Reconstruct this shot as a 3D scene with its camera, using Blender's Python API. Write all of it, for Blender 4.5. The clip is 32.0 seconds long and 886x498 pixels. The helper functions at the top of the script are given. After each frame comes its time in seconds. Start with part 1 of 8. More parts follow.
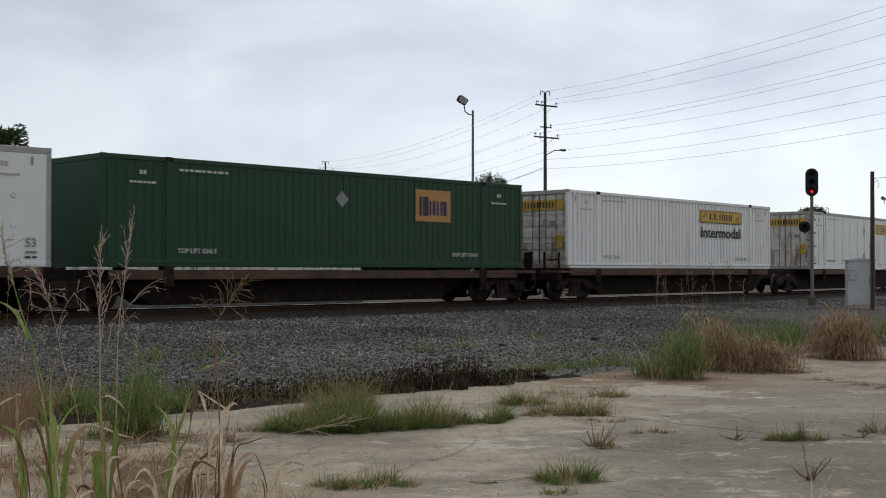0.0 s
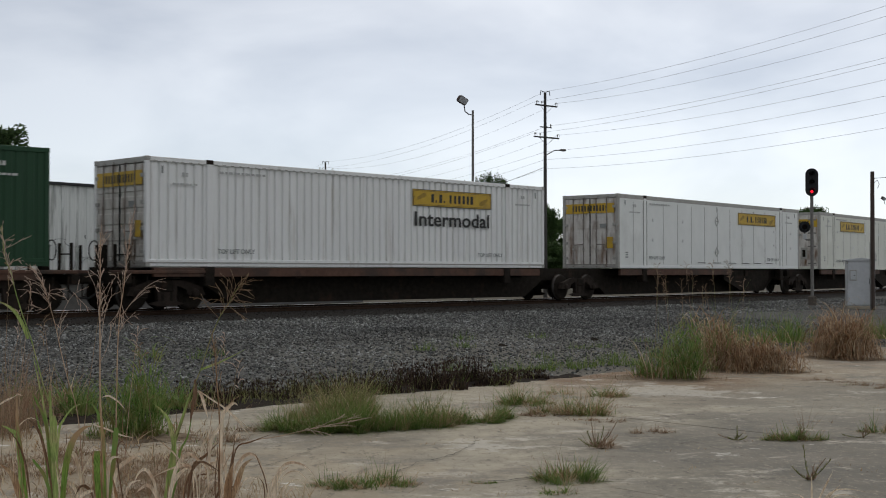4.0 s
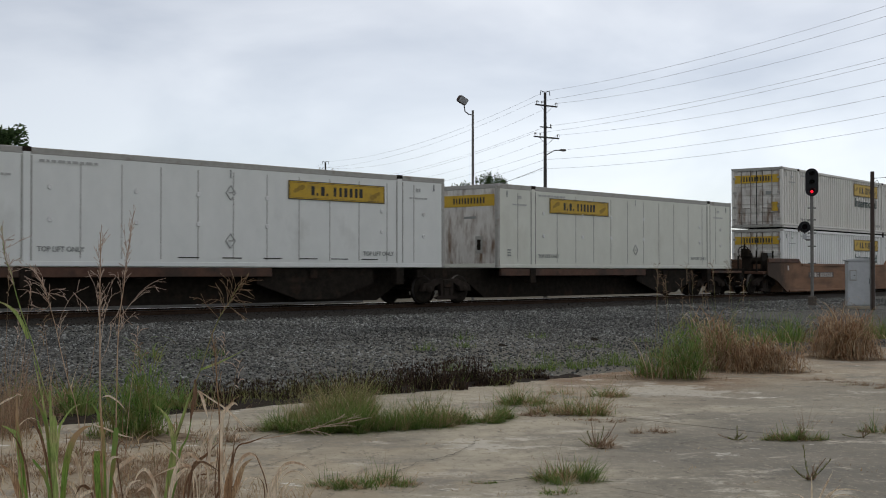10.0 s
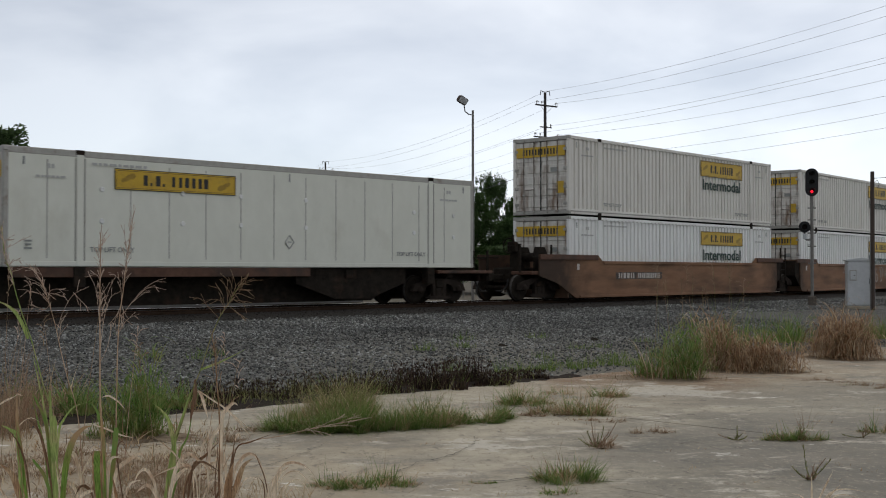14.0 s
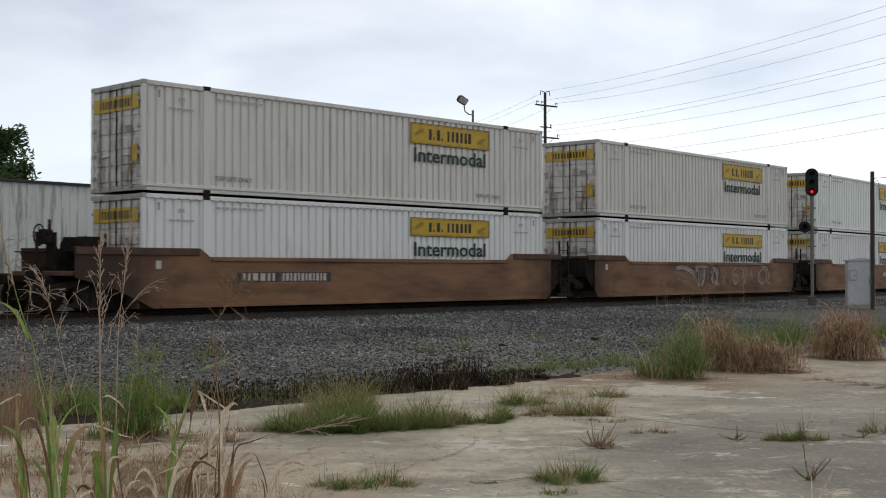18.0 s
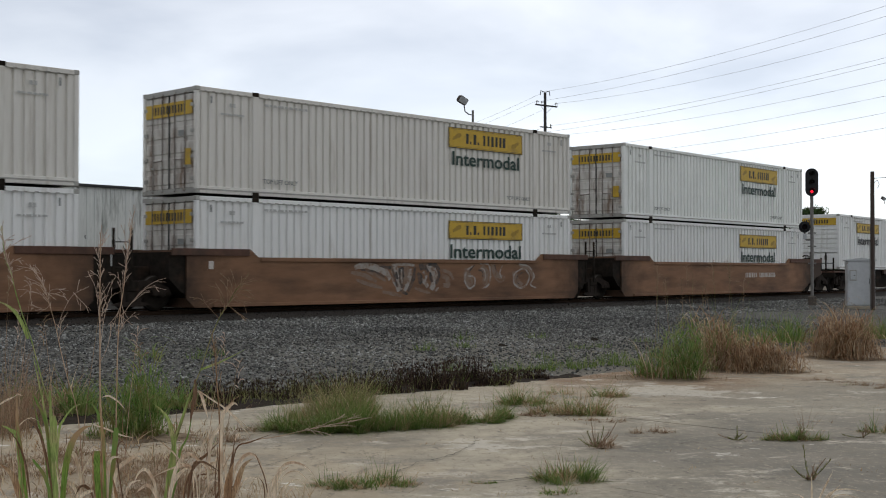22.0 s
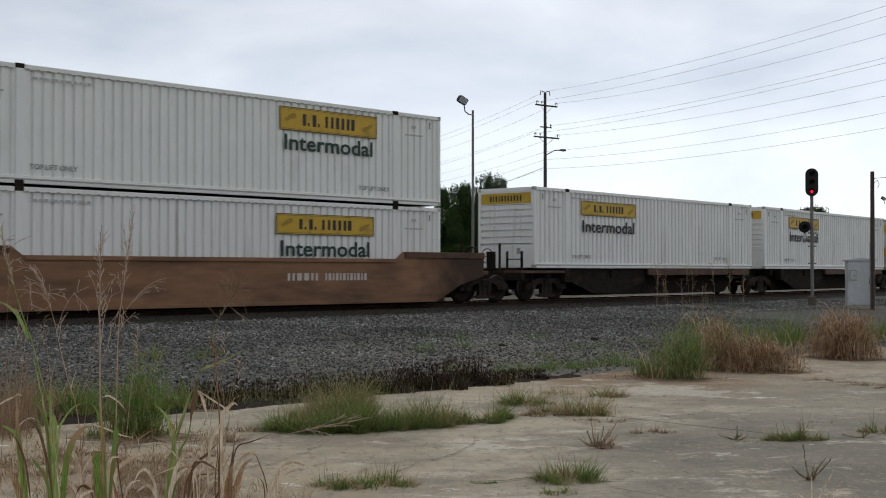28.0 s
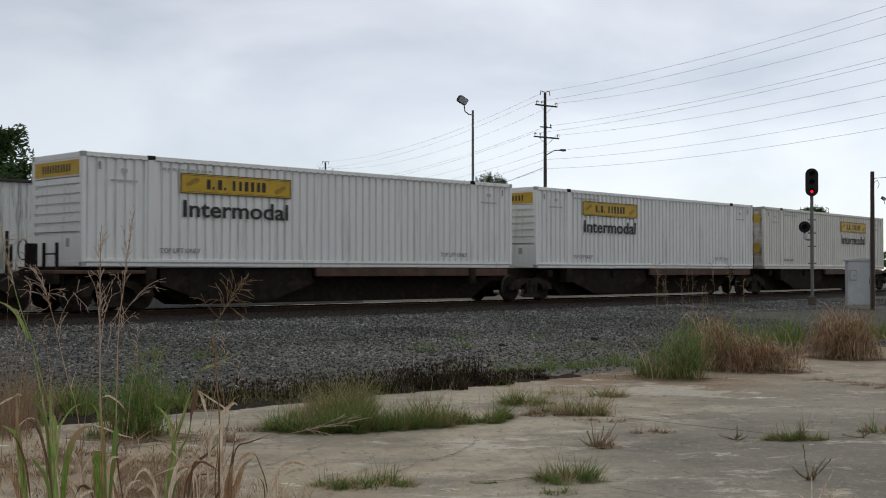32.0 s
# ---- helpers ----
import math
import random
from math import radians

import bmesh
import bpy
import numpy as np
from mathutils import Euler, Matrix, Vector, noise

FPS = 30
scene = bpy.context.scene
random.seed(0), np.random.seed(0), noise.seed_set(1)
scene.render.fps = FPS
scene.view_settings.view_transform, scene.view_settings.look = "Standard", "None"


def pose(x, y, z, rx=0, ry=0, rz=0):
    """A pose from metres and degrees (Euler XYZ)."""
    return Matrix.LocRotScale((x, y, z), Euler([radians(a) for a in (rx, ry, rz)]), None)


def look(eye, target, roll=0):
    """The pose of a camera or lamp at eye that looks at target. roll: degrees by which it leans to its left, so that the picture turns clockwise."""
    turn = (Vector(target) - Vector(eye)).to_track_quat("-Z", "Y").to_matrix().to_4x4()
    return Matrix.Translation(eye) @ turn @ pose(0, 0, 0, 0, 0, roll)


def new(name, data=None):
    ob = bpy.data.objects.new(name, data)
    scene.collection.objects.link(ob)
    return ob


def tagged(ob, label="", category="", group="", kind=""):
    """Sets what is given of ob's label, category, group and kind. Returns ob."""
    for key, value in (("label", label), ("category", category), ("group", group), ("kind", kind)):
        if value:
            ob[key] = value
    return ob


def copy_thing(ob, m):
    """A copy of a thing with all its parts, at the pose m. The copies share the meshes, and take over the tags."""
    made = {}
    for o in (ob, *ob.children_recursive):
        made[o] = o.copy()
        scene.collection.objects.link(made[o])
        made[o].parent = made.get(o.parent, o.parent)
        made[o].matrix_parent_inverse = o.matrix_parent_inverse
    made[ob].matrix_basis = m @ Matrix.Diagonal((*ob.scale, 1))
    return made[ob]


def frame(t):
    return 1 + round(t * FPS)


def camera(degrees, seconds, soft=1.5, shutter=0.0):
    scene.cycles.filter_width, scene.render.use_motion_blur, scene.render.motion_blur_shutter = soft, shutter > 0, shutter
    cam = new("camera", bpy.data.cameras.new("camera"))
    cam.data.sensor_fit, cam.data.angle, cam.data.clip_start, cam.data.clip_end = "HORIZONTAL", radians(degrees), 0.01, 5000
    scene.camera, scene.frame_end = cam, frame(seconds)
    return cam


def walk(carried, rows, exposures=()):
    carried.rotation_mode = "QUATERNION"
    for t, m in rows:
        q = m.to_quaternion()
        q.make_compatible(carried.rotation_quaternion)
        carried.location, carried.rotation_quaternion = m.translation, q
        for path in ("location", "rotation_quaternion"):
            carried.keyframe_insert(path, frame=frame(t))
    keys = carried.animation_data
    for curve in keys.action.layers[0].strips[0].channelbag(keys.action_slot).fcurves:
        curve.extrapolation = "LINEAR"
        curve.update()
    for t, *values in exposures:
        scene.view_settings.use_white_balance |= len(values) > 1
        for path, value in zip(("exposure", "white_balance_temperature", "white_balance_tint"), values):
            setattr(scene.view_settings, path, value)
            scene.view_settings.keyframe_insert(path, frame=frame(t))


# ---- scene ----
# ---------- camera: stands still on a tripod, 1.6 m over the concrete ----------
EYE_Z = 1.6
cam = camera(40.08, 32.0, soft=1.0, shutter=0.35)
CAM_POSE = pose(0, 0, EYE_Z, 91.0704, 0, 0)
walk(cam, [(0.0, CAM_POSE), (32.0, CAM_POSE)], exposures=[(0.0, 0.0), (12.0, 0.0), (16.5, 0.21), (24.5, 0.22), (28.0, 0.08), (31.0, -0.02), (32.0, -0.03)])

# ---------- sky and sun: bright overcast ----------
world = bpy.data.worlds.new("overcast_sky")
scene.world = world
world.use_nodes = True


def build_world():
    nt = world.node_tree
    nt.nodes.clear()
    N, K = nt.nodes.new, nt.links.new
    out = N("ShaderNodeOutputWorld")
    add = N("ShaderNodeAddShader")
    sky = N("ShaderNodeTexSky")
    sky.sky_type, sky.sun_disc = "NISHITA", False
    sky.sun_elevation, sky.sun_rotation = radians(50), radians(18)
    sky.air_density, sky.dust_density = 0.6, 0.4
    bg1 = N("ShaderNodeBackground")
    bg1.inputs["Strength"].default_value = 0.05
    K(sky.outputs[0], bg1.inputs["Color"])
    co = N("ShaderNodeTexCoord")
    mp = N("ShaderNodeMapping")
    mp.inputs["Scale"].default_value = (1.0, 1.0, 2.6)
    mp.inputs["Location"].default_value = (0.35, 0.2, 0.1)
    K(co.outputs["Generated"], mp.inputs["Vector"])
    n1 = N("ShaderNodeTexNoise")
    n1.inputs["Scale"].default_value, n1.inputs["Detail"].default_value, n1.inputs["Roughness"].default_value = 3.2, 5.0, 0.5
    n1.inputs["Distortion"].default_value = 0.4
    K(mp.outputs[0], n1.inputs["Vector"])
    ramp = N("ShaderNodeValToRGB")
    e = ramp.color_ramp.elements
    e[0].position, e[0].color = 0.36, (0.595, 0.585, 0.55, 1)
    e[1].position, e[1].color = 0.62, (0.915, 0.892, 0.828, 1)
    K(n1.outputs["Fac"], ramp.inputs["Fac"])
    # the hidden sun stands beyond the train: the clouds there are bright, those behind the camera dull
    dot = N("ShaderNodeVectorMath")
    dot.operation = "DOT_PRODUCT"
    dot.inputs[1].default_value = Vector((0.74, 0.58, 0.36)).normalized()
    K(co.outputs["Generated"], dot.inputs[0])
    up = N("ShaderNodeMapRange")
    up.interpolation_type = "SMOOTHSTEP"
    up.inputs["From Min"].default_value, up.inputs["From Max"].default_value = -0.2, 1.0
    up.inputs["To Min"].default_value, up.inputs["To Max"].default_value = 0.495, 0.745
    K(dot.outputs["Value"], up.inputs["Value"])
    bg2 = N("ShaderNodeBackground")
    K(ramp.outputs[0], bg2.inputs["Color"])
    K(up.outputs[0], bg2.inputs["Strength"])
    K(bg1.outputs[0], add.inputs[0])
    K(bg2.outputs[0], add.inputs[1])
    K(add.outputs[0], out.inputs["Surface"])


build_world()
sun = new("sun", bpy.data.lights.new("sun", "SUN"))
sun.data.energy, sun.data.angle, sun.data.color = 0.5, radians(40), (1.0, 0.94, 0.85)
sun.matrix_world = look((10, 30, 40), (0, 0, 0))

# ---------- the railway: an easy curve, and the train's way along it ----------
GAUGE_HALF, RAIL_Z = 0.7525, 0.57
BOX_L, BOX_W, BOX_H = 16.36, 2.591, 2.896
SPINE_Z, STACK_Z = 1.73, 0.79  # bases of the boxes on the flat spine cars and in the wells
FOOT, HEAD, BEND, EASE = 28.236, radians(42.399), 0.0027314, 1.1686e-6
SPEEDS = (4.469, 4.405, 4.353, 4.395, 4.488, 4.55, 4.498, 4.416, 4.379)  # m/s, every four seconds


def gone(t):
    """How far the train has rolled after t seconds."""
    s, i = 0.0, 0
    for i in range(8):
        a, b = SPEEDS[i], SPEEDS[i + 1]
        d = min(max(t - 4 * i, 0.0), 4.0)
        s += a * d + (b - a) / 8 * d * d
    return s


def track_centre(s):
    """x, y and heading of the track's middle at s metres along it."""
    n = 24
    q = np.linspace(0, s, n + 1)
    a = HEAD + BEND * q + EASE * q * q
    w = np.full(n + 1, s / n)
    w[0] /= 2
    w[-1] /= 2
    x = -FOOT * math.sin(HEAD) + float((w * np.cos(a)).sum())
    y = FOOT * math.cos(HEAD) + float((w * np.sin(a)).sum())
    h = float(a[-1])
    return x - BOX_W / 2 * math.sin(h), y + BOX_W / 2 * math.cos(h), h


def beside_track(s, v):
    """A place v metres beyond (negative: on the camera's side of) the track's middle."""
    x, y, h = track_centre(s)
    return x - v * math.sin(h), y + v * math.cos(h)


def train_rows(s, z):
    """Rows for a thing whose middle is at s on the track when the clip starts."""
    rows = []
    for i in range(33):
        x, y, h = track_centre(s - gone(i))
        rows.append((i, pose(x, y, z, 0, 0, math.degrees(h))))
    return rows


# ---------- mesh helpers ----------
class Shape:
    """Collects corners and faces of one mesh."""

    def __init__(self):
        self.v, self.f, self.smooth = [], [], []

    def face(self, idx, smooth=False):
        self.f.append(idx)
        self.smooth.append(smooth)

    def quad(self, a, b, c, d):
        n = len(self.v)
        self.v += [a, b, c, d]
        self.face((n, n + 1, n + 2, n + 3))
        return self

    def box(self, x0, x1, y0, y1, z0, z1, b=0.0):
        n = len(self.v)
        if b <= 0:
            self.v += [(x, y, z) for x in (x0, x1) for y in (y0, y1) for z in (z0, z1)]
            for q in ((0, 1, 3, 2), (4, 6, 7, 5), (0, 4, 5, 1), (2, 3, 7, 6), (0, 2, 6, 4), (1, 5, 7, 3)):
                self.face(tuple(n + i for i in q))
            return self
        b = min(b, (x1 - x0) * 0.45, (y1 - y0) * 0.45, (z1 - z0) * 0.45)
        ids = {}
        for i, x in enumerate((x0, x1)):
            for j, y in enumerate((y0, y1)):
                for k, z in enumerate((z0, z1)):
                    ix, iy, iz = x + b * (1 - 2 * i), y + b * (1 - 2 * j), z + b * (1 - 2 * k)
                    for ax, p in enumerate(((x, iy, iz), (ix, y, iz), (ix, iy, z))):
                        ids[i, j, k, ax] = len(self.v)
                        self.v.append(p)
        g = lambda *q: ids[q]
        for i in (0, 1):
            self.face((g(i, 0, 0, 0), g(i, 1, 0, 0), g(i, 1, 1, 0), g(i, 0, 1, 0)))
            self.face((g(0, i, 0, 1), g(1, i, 0, 1), g(1, i, 1, 1), g(0, i, 1, 1)))
            self.face((g(0, 0, i, 2), g(1, 0, i, 2), g(1, 1, i, 2), g(0, 1, i, 2)))
            for j in (0, 1):
                self.face((g(i, j, 0, 0), g(i, j, 1, 0), g(i, j, 1, 1), g(i, j, 0, 1)))
                self.face((g(i, 0, j, 0), g(i, 1, j, 0), g(i, 1, j, 2), g(i, 0, j, 2)))
                self.face((g(0, i, j, 1), g(1, i, j, 1), g(1, i, j, 2), g(0, i, j, 2)))
                for k in (0, 1):
                    self.face((g(i, j, k, 0), g(i, j, k, 1), g(i, j, k, 2)))
        return self

    def rod(self, a, b, r, n=10, r2=None, caps=True):
        """A round bar from a to b."""
        a, b = Vector(a), Vector(b)
        d = (b - a).normalized()
        u = d.orthogonal().normalized()
        w = d.cross(u)
        r2 = r if r2 is None else r2
        m = len(self.v)
        for c, rr in ((a, r), (b, r2)):
            for i in range(n):
                q = 2 * math.pi * i / n
                self.v.append(tuple(c + rr * (math.cos(q) * u + math.sin(q) * w)))
        for i in range(n):
            j = (i + 1) % n
            self.face((m + i, m + j, m + n + j, m + n + i), True)
        if caps:
            for base, c, rr in ((0, a, r), (1, b, r2)):
                k = len(self.v)
                self.v += [self.v[m + base * n + i] for i in range(n)]
                self.face(tuple(k + i for i in (range(n) if base else reversed(range(n)))))
        return self

    def bent(self, pts, r, n=8):
        for a, b in zip(pts[:-1], pts[1:]):
            self.rod(a, b, r, n)
        return self

    def lathe(self, axis0, axis1, prof, n=24):
        """A turned body: prof holds (part of the way along the axis in metres, radius)."""
        a, d = Vector(axis0), (Vector(axis1) - Vector(axis0)).normalized()
        u = d.orthogonal().normalized()
        w = d.cross(u)
        m = len(self.v)
        for h, r in prof:
            for i in range(n):
                q = 2 * math.pi * i / n
                self.v.append(tuple(a + d * h + r * (math.cos(q) * u + math.sin(q) * w)))
        for k in range(len(prof) - 1):
            for i in range(n):
                j = (i + 1) % n
                self.face((m + k * n + i, m + k * n + j, m + (k + 1) * n + j, m + (k + 1) * n + i), True)
        self.face(tuple(m + i for i in reversed(range(n))))
        self.face(tuple(m + (len(prof) - 1) * n + i for i in range(n)))
        return self

    def prism(self, pts, y0, y1):
        """An outline in x and z, drawn out from y0 to y1."""
        m, n = len(self.v), len(pts)
        self.v += [(x, y0, z) for x, z in pts] + [(x, y1, z) for x, z in pts]
        self.face(tuple(m + i for i in range(n)))
        self.face(tuple(m + n + i for i in reversed(range(n))))
        for i in range(n):
            j = (i + 1) % n
            self.face((m + i, m + n + i, m + n + j, m + j))
        return self

    def mesh(self, name):
        me = bpy.data.meshes.new(name)
        me.from_pydata(self.v, [], self.f)
        bm = bmesh.new()
        bm.from_mesh(me)
        bmesh.ops.recalc_face_normals(bm, faces=bm.faces)
        bm.to_mesh(me)
        bm.free()
        me.polygons.foreach_set("use_smooth", self.smooth)
        me.update()
        return me


def smooth_line(pts, n):
    """n points along a smooth line through pts."""
    p = [Vector(q) for q in pts]
    p = [2 * p[0] - p[1]] + p + [2 * p[-1] - p[-2]]
    m = len(p) - 3
    line = []
    for i in range(n):
        u = i / (n - 1) * m
        k = min(int(u), m - 1)
        t = u - k
        a, b, c, d = p[k:k + 4]
        line.append(0.5 * (2 * b + (c - a) * t + (2 * a - 5 * b + 4 * c - d) * t * t + (3 * b - a - 3 * c + d) * t ** 3))
    return line


def part(name, shape, material, parent=None, label="", at=None):
    """One mesh object, under a thing or a part."""
    me = shape.mesh(name) if isinstance(shape, Shape) else shape
    if material and not me.materials:
        me.materials.append(material)
    ob = new(name, me)
    if parent:
        ob.parent = parent
    if at is not None:
        ob.matrix_basis = at
    if label:
        ob["label"] = label
    return ob


def thing(name, label, category, group="", at=None):
    ob = new(name)
    ob.empty_display_size = 0.3
    if at is not None:
        ob.matrix_basis = at
    return tagged(ob, label, category, group)


def mesh_np(name, verts, faces, material, smooth=False):
    """A large mesh from arrays of corners and of faces with equal numbers of sides."""
    me = bpy.data.meshes.new(name)
    verts, faces = np.asarray(verts, np.float32), np.asarray(faces, np.int32)
    k = faces.shape[1]
    me.vertices.add(len(verts))
    me.vertices.foreach_set("co", verts.ravel())
    me.loops.add(faces.size)
    me.loops.foreach_set("vertex_index", faces.ravel())
    me.polygons.add(len(faces))
    me.polygons.foreach_set("loop_start", np.arange(len(faces), dtype=np.int32) * k)
    me.polygons.foreach_set("use_smooth", np.full(len(faces), smooth))
    me.update(calc_edges=True)
    me.validate()
    if material:
        me.materials.append(material)
    return me


def lettering(text, size, bold=0.0):
    """The mesh of a line of writing in the x-z plane, its middle at the origin, facing -y."""
    cu = bpy.data.curves.new("writing", "FONT")
    cu.body, cu.size, cu.align_x, cu.align_y = text, size, "CENTER", "CENTER"
    cu.offset, cu.extrude, cu.resolution_u = bold, 0.002, 3
    ob = bpy.data.objects.new("writing", cu)
    scene.collection.objects.link(ob)
    me = bpy.data.meshes.new_from_object(ob.evaluated_get(bpy.context.evaluated_depsgraph_get()))
    bpy.data.objects.remove(ob)
    me.transform(Matrix.Rotation(radians(90), 4, "X"))
    me.materials.clear()
    return me
# ---------- materials ----------
def surface(name, c1, c2, rough=0.7, metal=0.0, scale=4.0, stretch=(1, 1, 1), stain=None, stain_scale=0.8, stain_at=(0.5, 0.72), bump=0.15, bump_scale=40.0, vary=0.0, coat=0.0, spec=0.4):
    """A painted or natural surface: two tones in fine grain, larger stains, fine relief."""
    m = bpy.data.materials.new(name)
    m.use_nodes = True
    nt = m.node_tree
    N, K = nt.nodes.new, nt.links.new
    b = nt.nodes["Principled BSDF"]
    b.inputs["Roughness"].default_value, b.inputs["Metallic"].default_value = rough, metal
    b.inputs["Specular IOR Level"].default_value = spec
    co = N("ShaderNodeTexCoord")
    mp = N("ShaderNodeMapping")
    mp.inputs["Scale"].default_value = stretch
    K(co.outputs["Object"], mp.inputs["Vector"])
    n1 = N("ShaderNodeTexNoise")
    n1.inputs["Scale"].default_value, n1.inputs["Detail"].default_value, n1.inputs["Roughness"].default_value = scale, 6, 0.65
    K(mp.outputs[0], n1.inputs["Vector"])
    r1 = N("ShaderNodeValToRGB")
    r1.color_ramp.elements[0].position, r1.color_ramp.elements[1].position = 0.3, 0.7
    r1.color_ramp.elements[0].color, r1.color_ramp.elements[1].color = (*c1, 1), (*c2, 1)
    K(n1.outputs["Fac"], r1.inputs["Fac"])
    col = r1.outputs[0]
    if stain:
        n2 = N("ShaderNodeTexNoise")
        n2.inputs["Scale"].default_value, n2.inputs["Detail"].default_value, n2.inputs["Roughness"].default_value = stain_scale, 7, 0.6
        K(mp.outputs[0], n2.inputs["Vector"])
        r2 = N("ShaderNodeMapRange")
        r2.inputs["From Min"].default_value, r2.inputs["From Max"].default_value = stain_at
        K(n2.outputs["Fac"], r2.inputs["Value"])
        mx = N("ShaderNodeMix")
        mx.data_type = "RGBA"
        K(r2.outputs[0], mx.inputs["Factor"])
        K(col, mx.inputs["A"])
        mx.inputs["B"].default_value = (*stain, 1)
        col = mx.outputs["Result"]
    if vary:
        info = N("ShaderNodeObjectInfo")
        vr = N("ShaderNodeMapRange")
        vr.inputs["To Min"].default_value, vr.inputs["To Max"].default_value = 1 - vary, 1 + vary
        K(info.outputs["Random"], vr.inputs["Value"])
        hs = N("ShaderNodeHueSaturation")
        K(vr.outputs[0], hs.inputs["Value"])
        K(col, hs.inputs["Color"])
        col = hs.outputs[0]
    K(col, b.inputs["Base Color"])
    if bump:
        n3 = N("ShaderNodeTexNoise")
        n3.inputs["Scale"].default_value, n3.inputs["Detail"].default_value = bump_scale, 4
        K(co.outputs["Object"], n3.inputs["Vector"])
        bp = N("ShaderNodeBump")
        bp.inputs["Strength"].default_value, bp.inputs["Distance"].default_value = bump, 0.02
        K(n3.outputs["Fac"], bp.inputs["Height"])
        K(bp.outputs[0], b.inputs["Normal"])
    if coat:
        b.inputs["Coat Weight"].default_value = coat
    return m


def island_surface(name, tones, rough=0.8, trans=0.0, wither=None, drift=None, veins=0.0):
    """For leaves, blades and stones: each piece takes its own tone."""
    m = bpy.data.materials.new(name)
    m.use_nodes = True
    nt = m.node_tree
    N, K = nt.nodes.new, nt.links.new
    b = nt.nodes["Principled BSDF"]
    b.inputs["Roughness"].default_value = rough
    b.inputs["Specular IOR Level"].default_value = 0.12
    g = N("ShaderNodeNewGeometry")
    r = N("ShaderNodeValToRGB")
    e = r.color_ramp.elements
    while len(e) < len(tones):
        e.new(0.5)
    for i, c in enumerate(tones):
        e[i].position, e[i].color = i / max(1, len(tones) - 1), (*c, 1)
    K(g.outputs["Random Per Island"], r.inputs["Fac"])
    col = r.outputs[0]
    if wither:
        co = N("ShaderNodeTexCoord")
        n = N("ShaderNodeTexNoise")
        n.inputs["Scale"].default_value, n.inputs["Detail"].default_value = 7.0, 3
        K(co.outputs["Object"], n.inputs["Vector"])
        mr = N("ShaderNodeMapRange")
        mr.inputs["From Min"].default_value, mr.inputs["From Max"].default_value = 0.48, 0.62
        K(n.outputs["Fac"], mr.inputs["Value"])
        mx = N("ShaderNodeMix")
        mx.data_type = "RGBA"
        K(mr.outputs[0], mx.inputs["Factor"])
        K(col, mx.inputs["A"])
        mx.inputs["B"].default_value = (*wither, 1)
        col = mx.outputs["Result"]
    if veins:
        co = N("ShaderNodeTexCoord")
        mp = N("ShaderNodeMapping")
        mp.inputs["Scale"].default_value = (1.0, 1.0, 0.06)
        K(co.outputs["Object"], mp.inputs["Vector"])
        n = N("ShaderNodeTexNoise")
        n.inputs["Scale"].default_value, n.inputs["Detail"].default_value, n.inputs["Roughness"].default_value = 120.0, 3, 0.7
        K(mp.outputs[0], n.inputs["Vector"])
        mr = N("ShaderNodeMapRange")
        mr.inputs["From Min"].default_value, mr.inputs["From Max"].default_value = 0.35, 0.65
        mr.inputs["To Min"].default_value, mr.inputs["To Max"].default_value = 1 - veins, 1 + veins
        K(n.outputs["Fac"], mr.inputs["Value"])
        hs = N("ShaderNodeHueSaturation")
        K(col, hs.inputs["Color"])
        K(mr.outputs[0], hs.inputs["Value"])
        col = hs.outputs[0]
    if drift:
        co = N("ShaderNodeTexCoord")
        n = N("ShaderNodeTexNoise")
        n.inputs["Scale"].default_value, n.inputs["Detail"].default_value = 0.32, 4
        K(co.outputs["Object"], n.inputs["Vector"])
        mr = N("ShaderNodeMapRange")
        mr.inputs["From Min"].default_value, mr.inputs["From Max"].default_value = 0.35, 0.65
        mr.inputs["To Min"].default_value, mr.inputs["To Max"].default_value = drift
        K(n.outputs["Fac"], mr.inputs["Value"])
        hs = N("ShaderNodeHueSaturation")
        K(col, hs.inputs["Color"])
        K(mr.outputs[0], hs.inputs["Value"])
        col = hs.outputs[0]
    K(col, b.inputs["Base Color"])
    if trans:
        t = N("ShaderNodeBsdfTranslucent")
        K(col, t.inputs["Color"])
        mix = N("ShaderNodeMixShader")
        mix.inputs[0].default_value = trans
        K(b.outputs[0], mix.inputs[1])
        K(t.outputs[0], mix.inputs[2])
        K(mix.outputs[0], nt.nodes["Material Output"].inputs["Surface"])
    return m


STREAK = (5, 5, 0.35)
M_WHITE = surface("white_box_paint", (0.77, 0.77, 0.75), (0.84, 0.84, 0.825), 0.55, scale=3, stretch=STREAK, stain=(0.50, 0.47, 0.42), stain_scale=1.0, stain_at=(0.56, 0.80), bump=0.04, vary=0.03)
M_CREAM = surface("cream_box_paint", (0.665, 0.640, 0.592), (0.745, 0.722, 0.675), 0.6, scale=3, stretch=STREAK, stain=(0.44, 0.40, 0.34), stain_scale=1.0, stain_at=(0.55, 0.82), bump=0.04, vary=0.03)
M_IVORY = surface("ivory_box_paint", (0.66, 0.665, 0.585), (0.73, 0.735, 0.655), 0.5, scale=2, stretch=(0.8, 0.8, 0.5), stain=(0.48, 0.46, 0.37), stain_scale=0.8, stain_at=(0.60, 0.95), bump=0.03)
M_PLATE = surface("plate_box_paint", (0.75, 0.765, 0.735), (0.82, 0.83, 0.80), 0.5, scale=2, stretch=(0.8, 0.8, 0.5), stain=(0.46, 0.46, 0.42), stain_scale=0.8, stain_at=(0.60, 0.95), bump=0.03, vary=0.03)
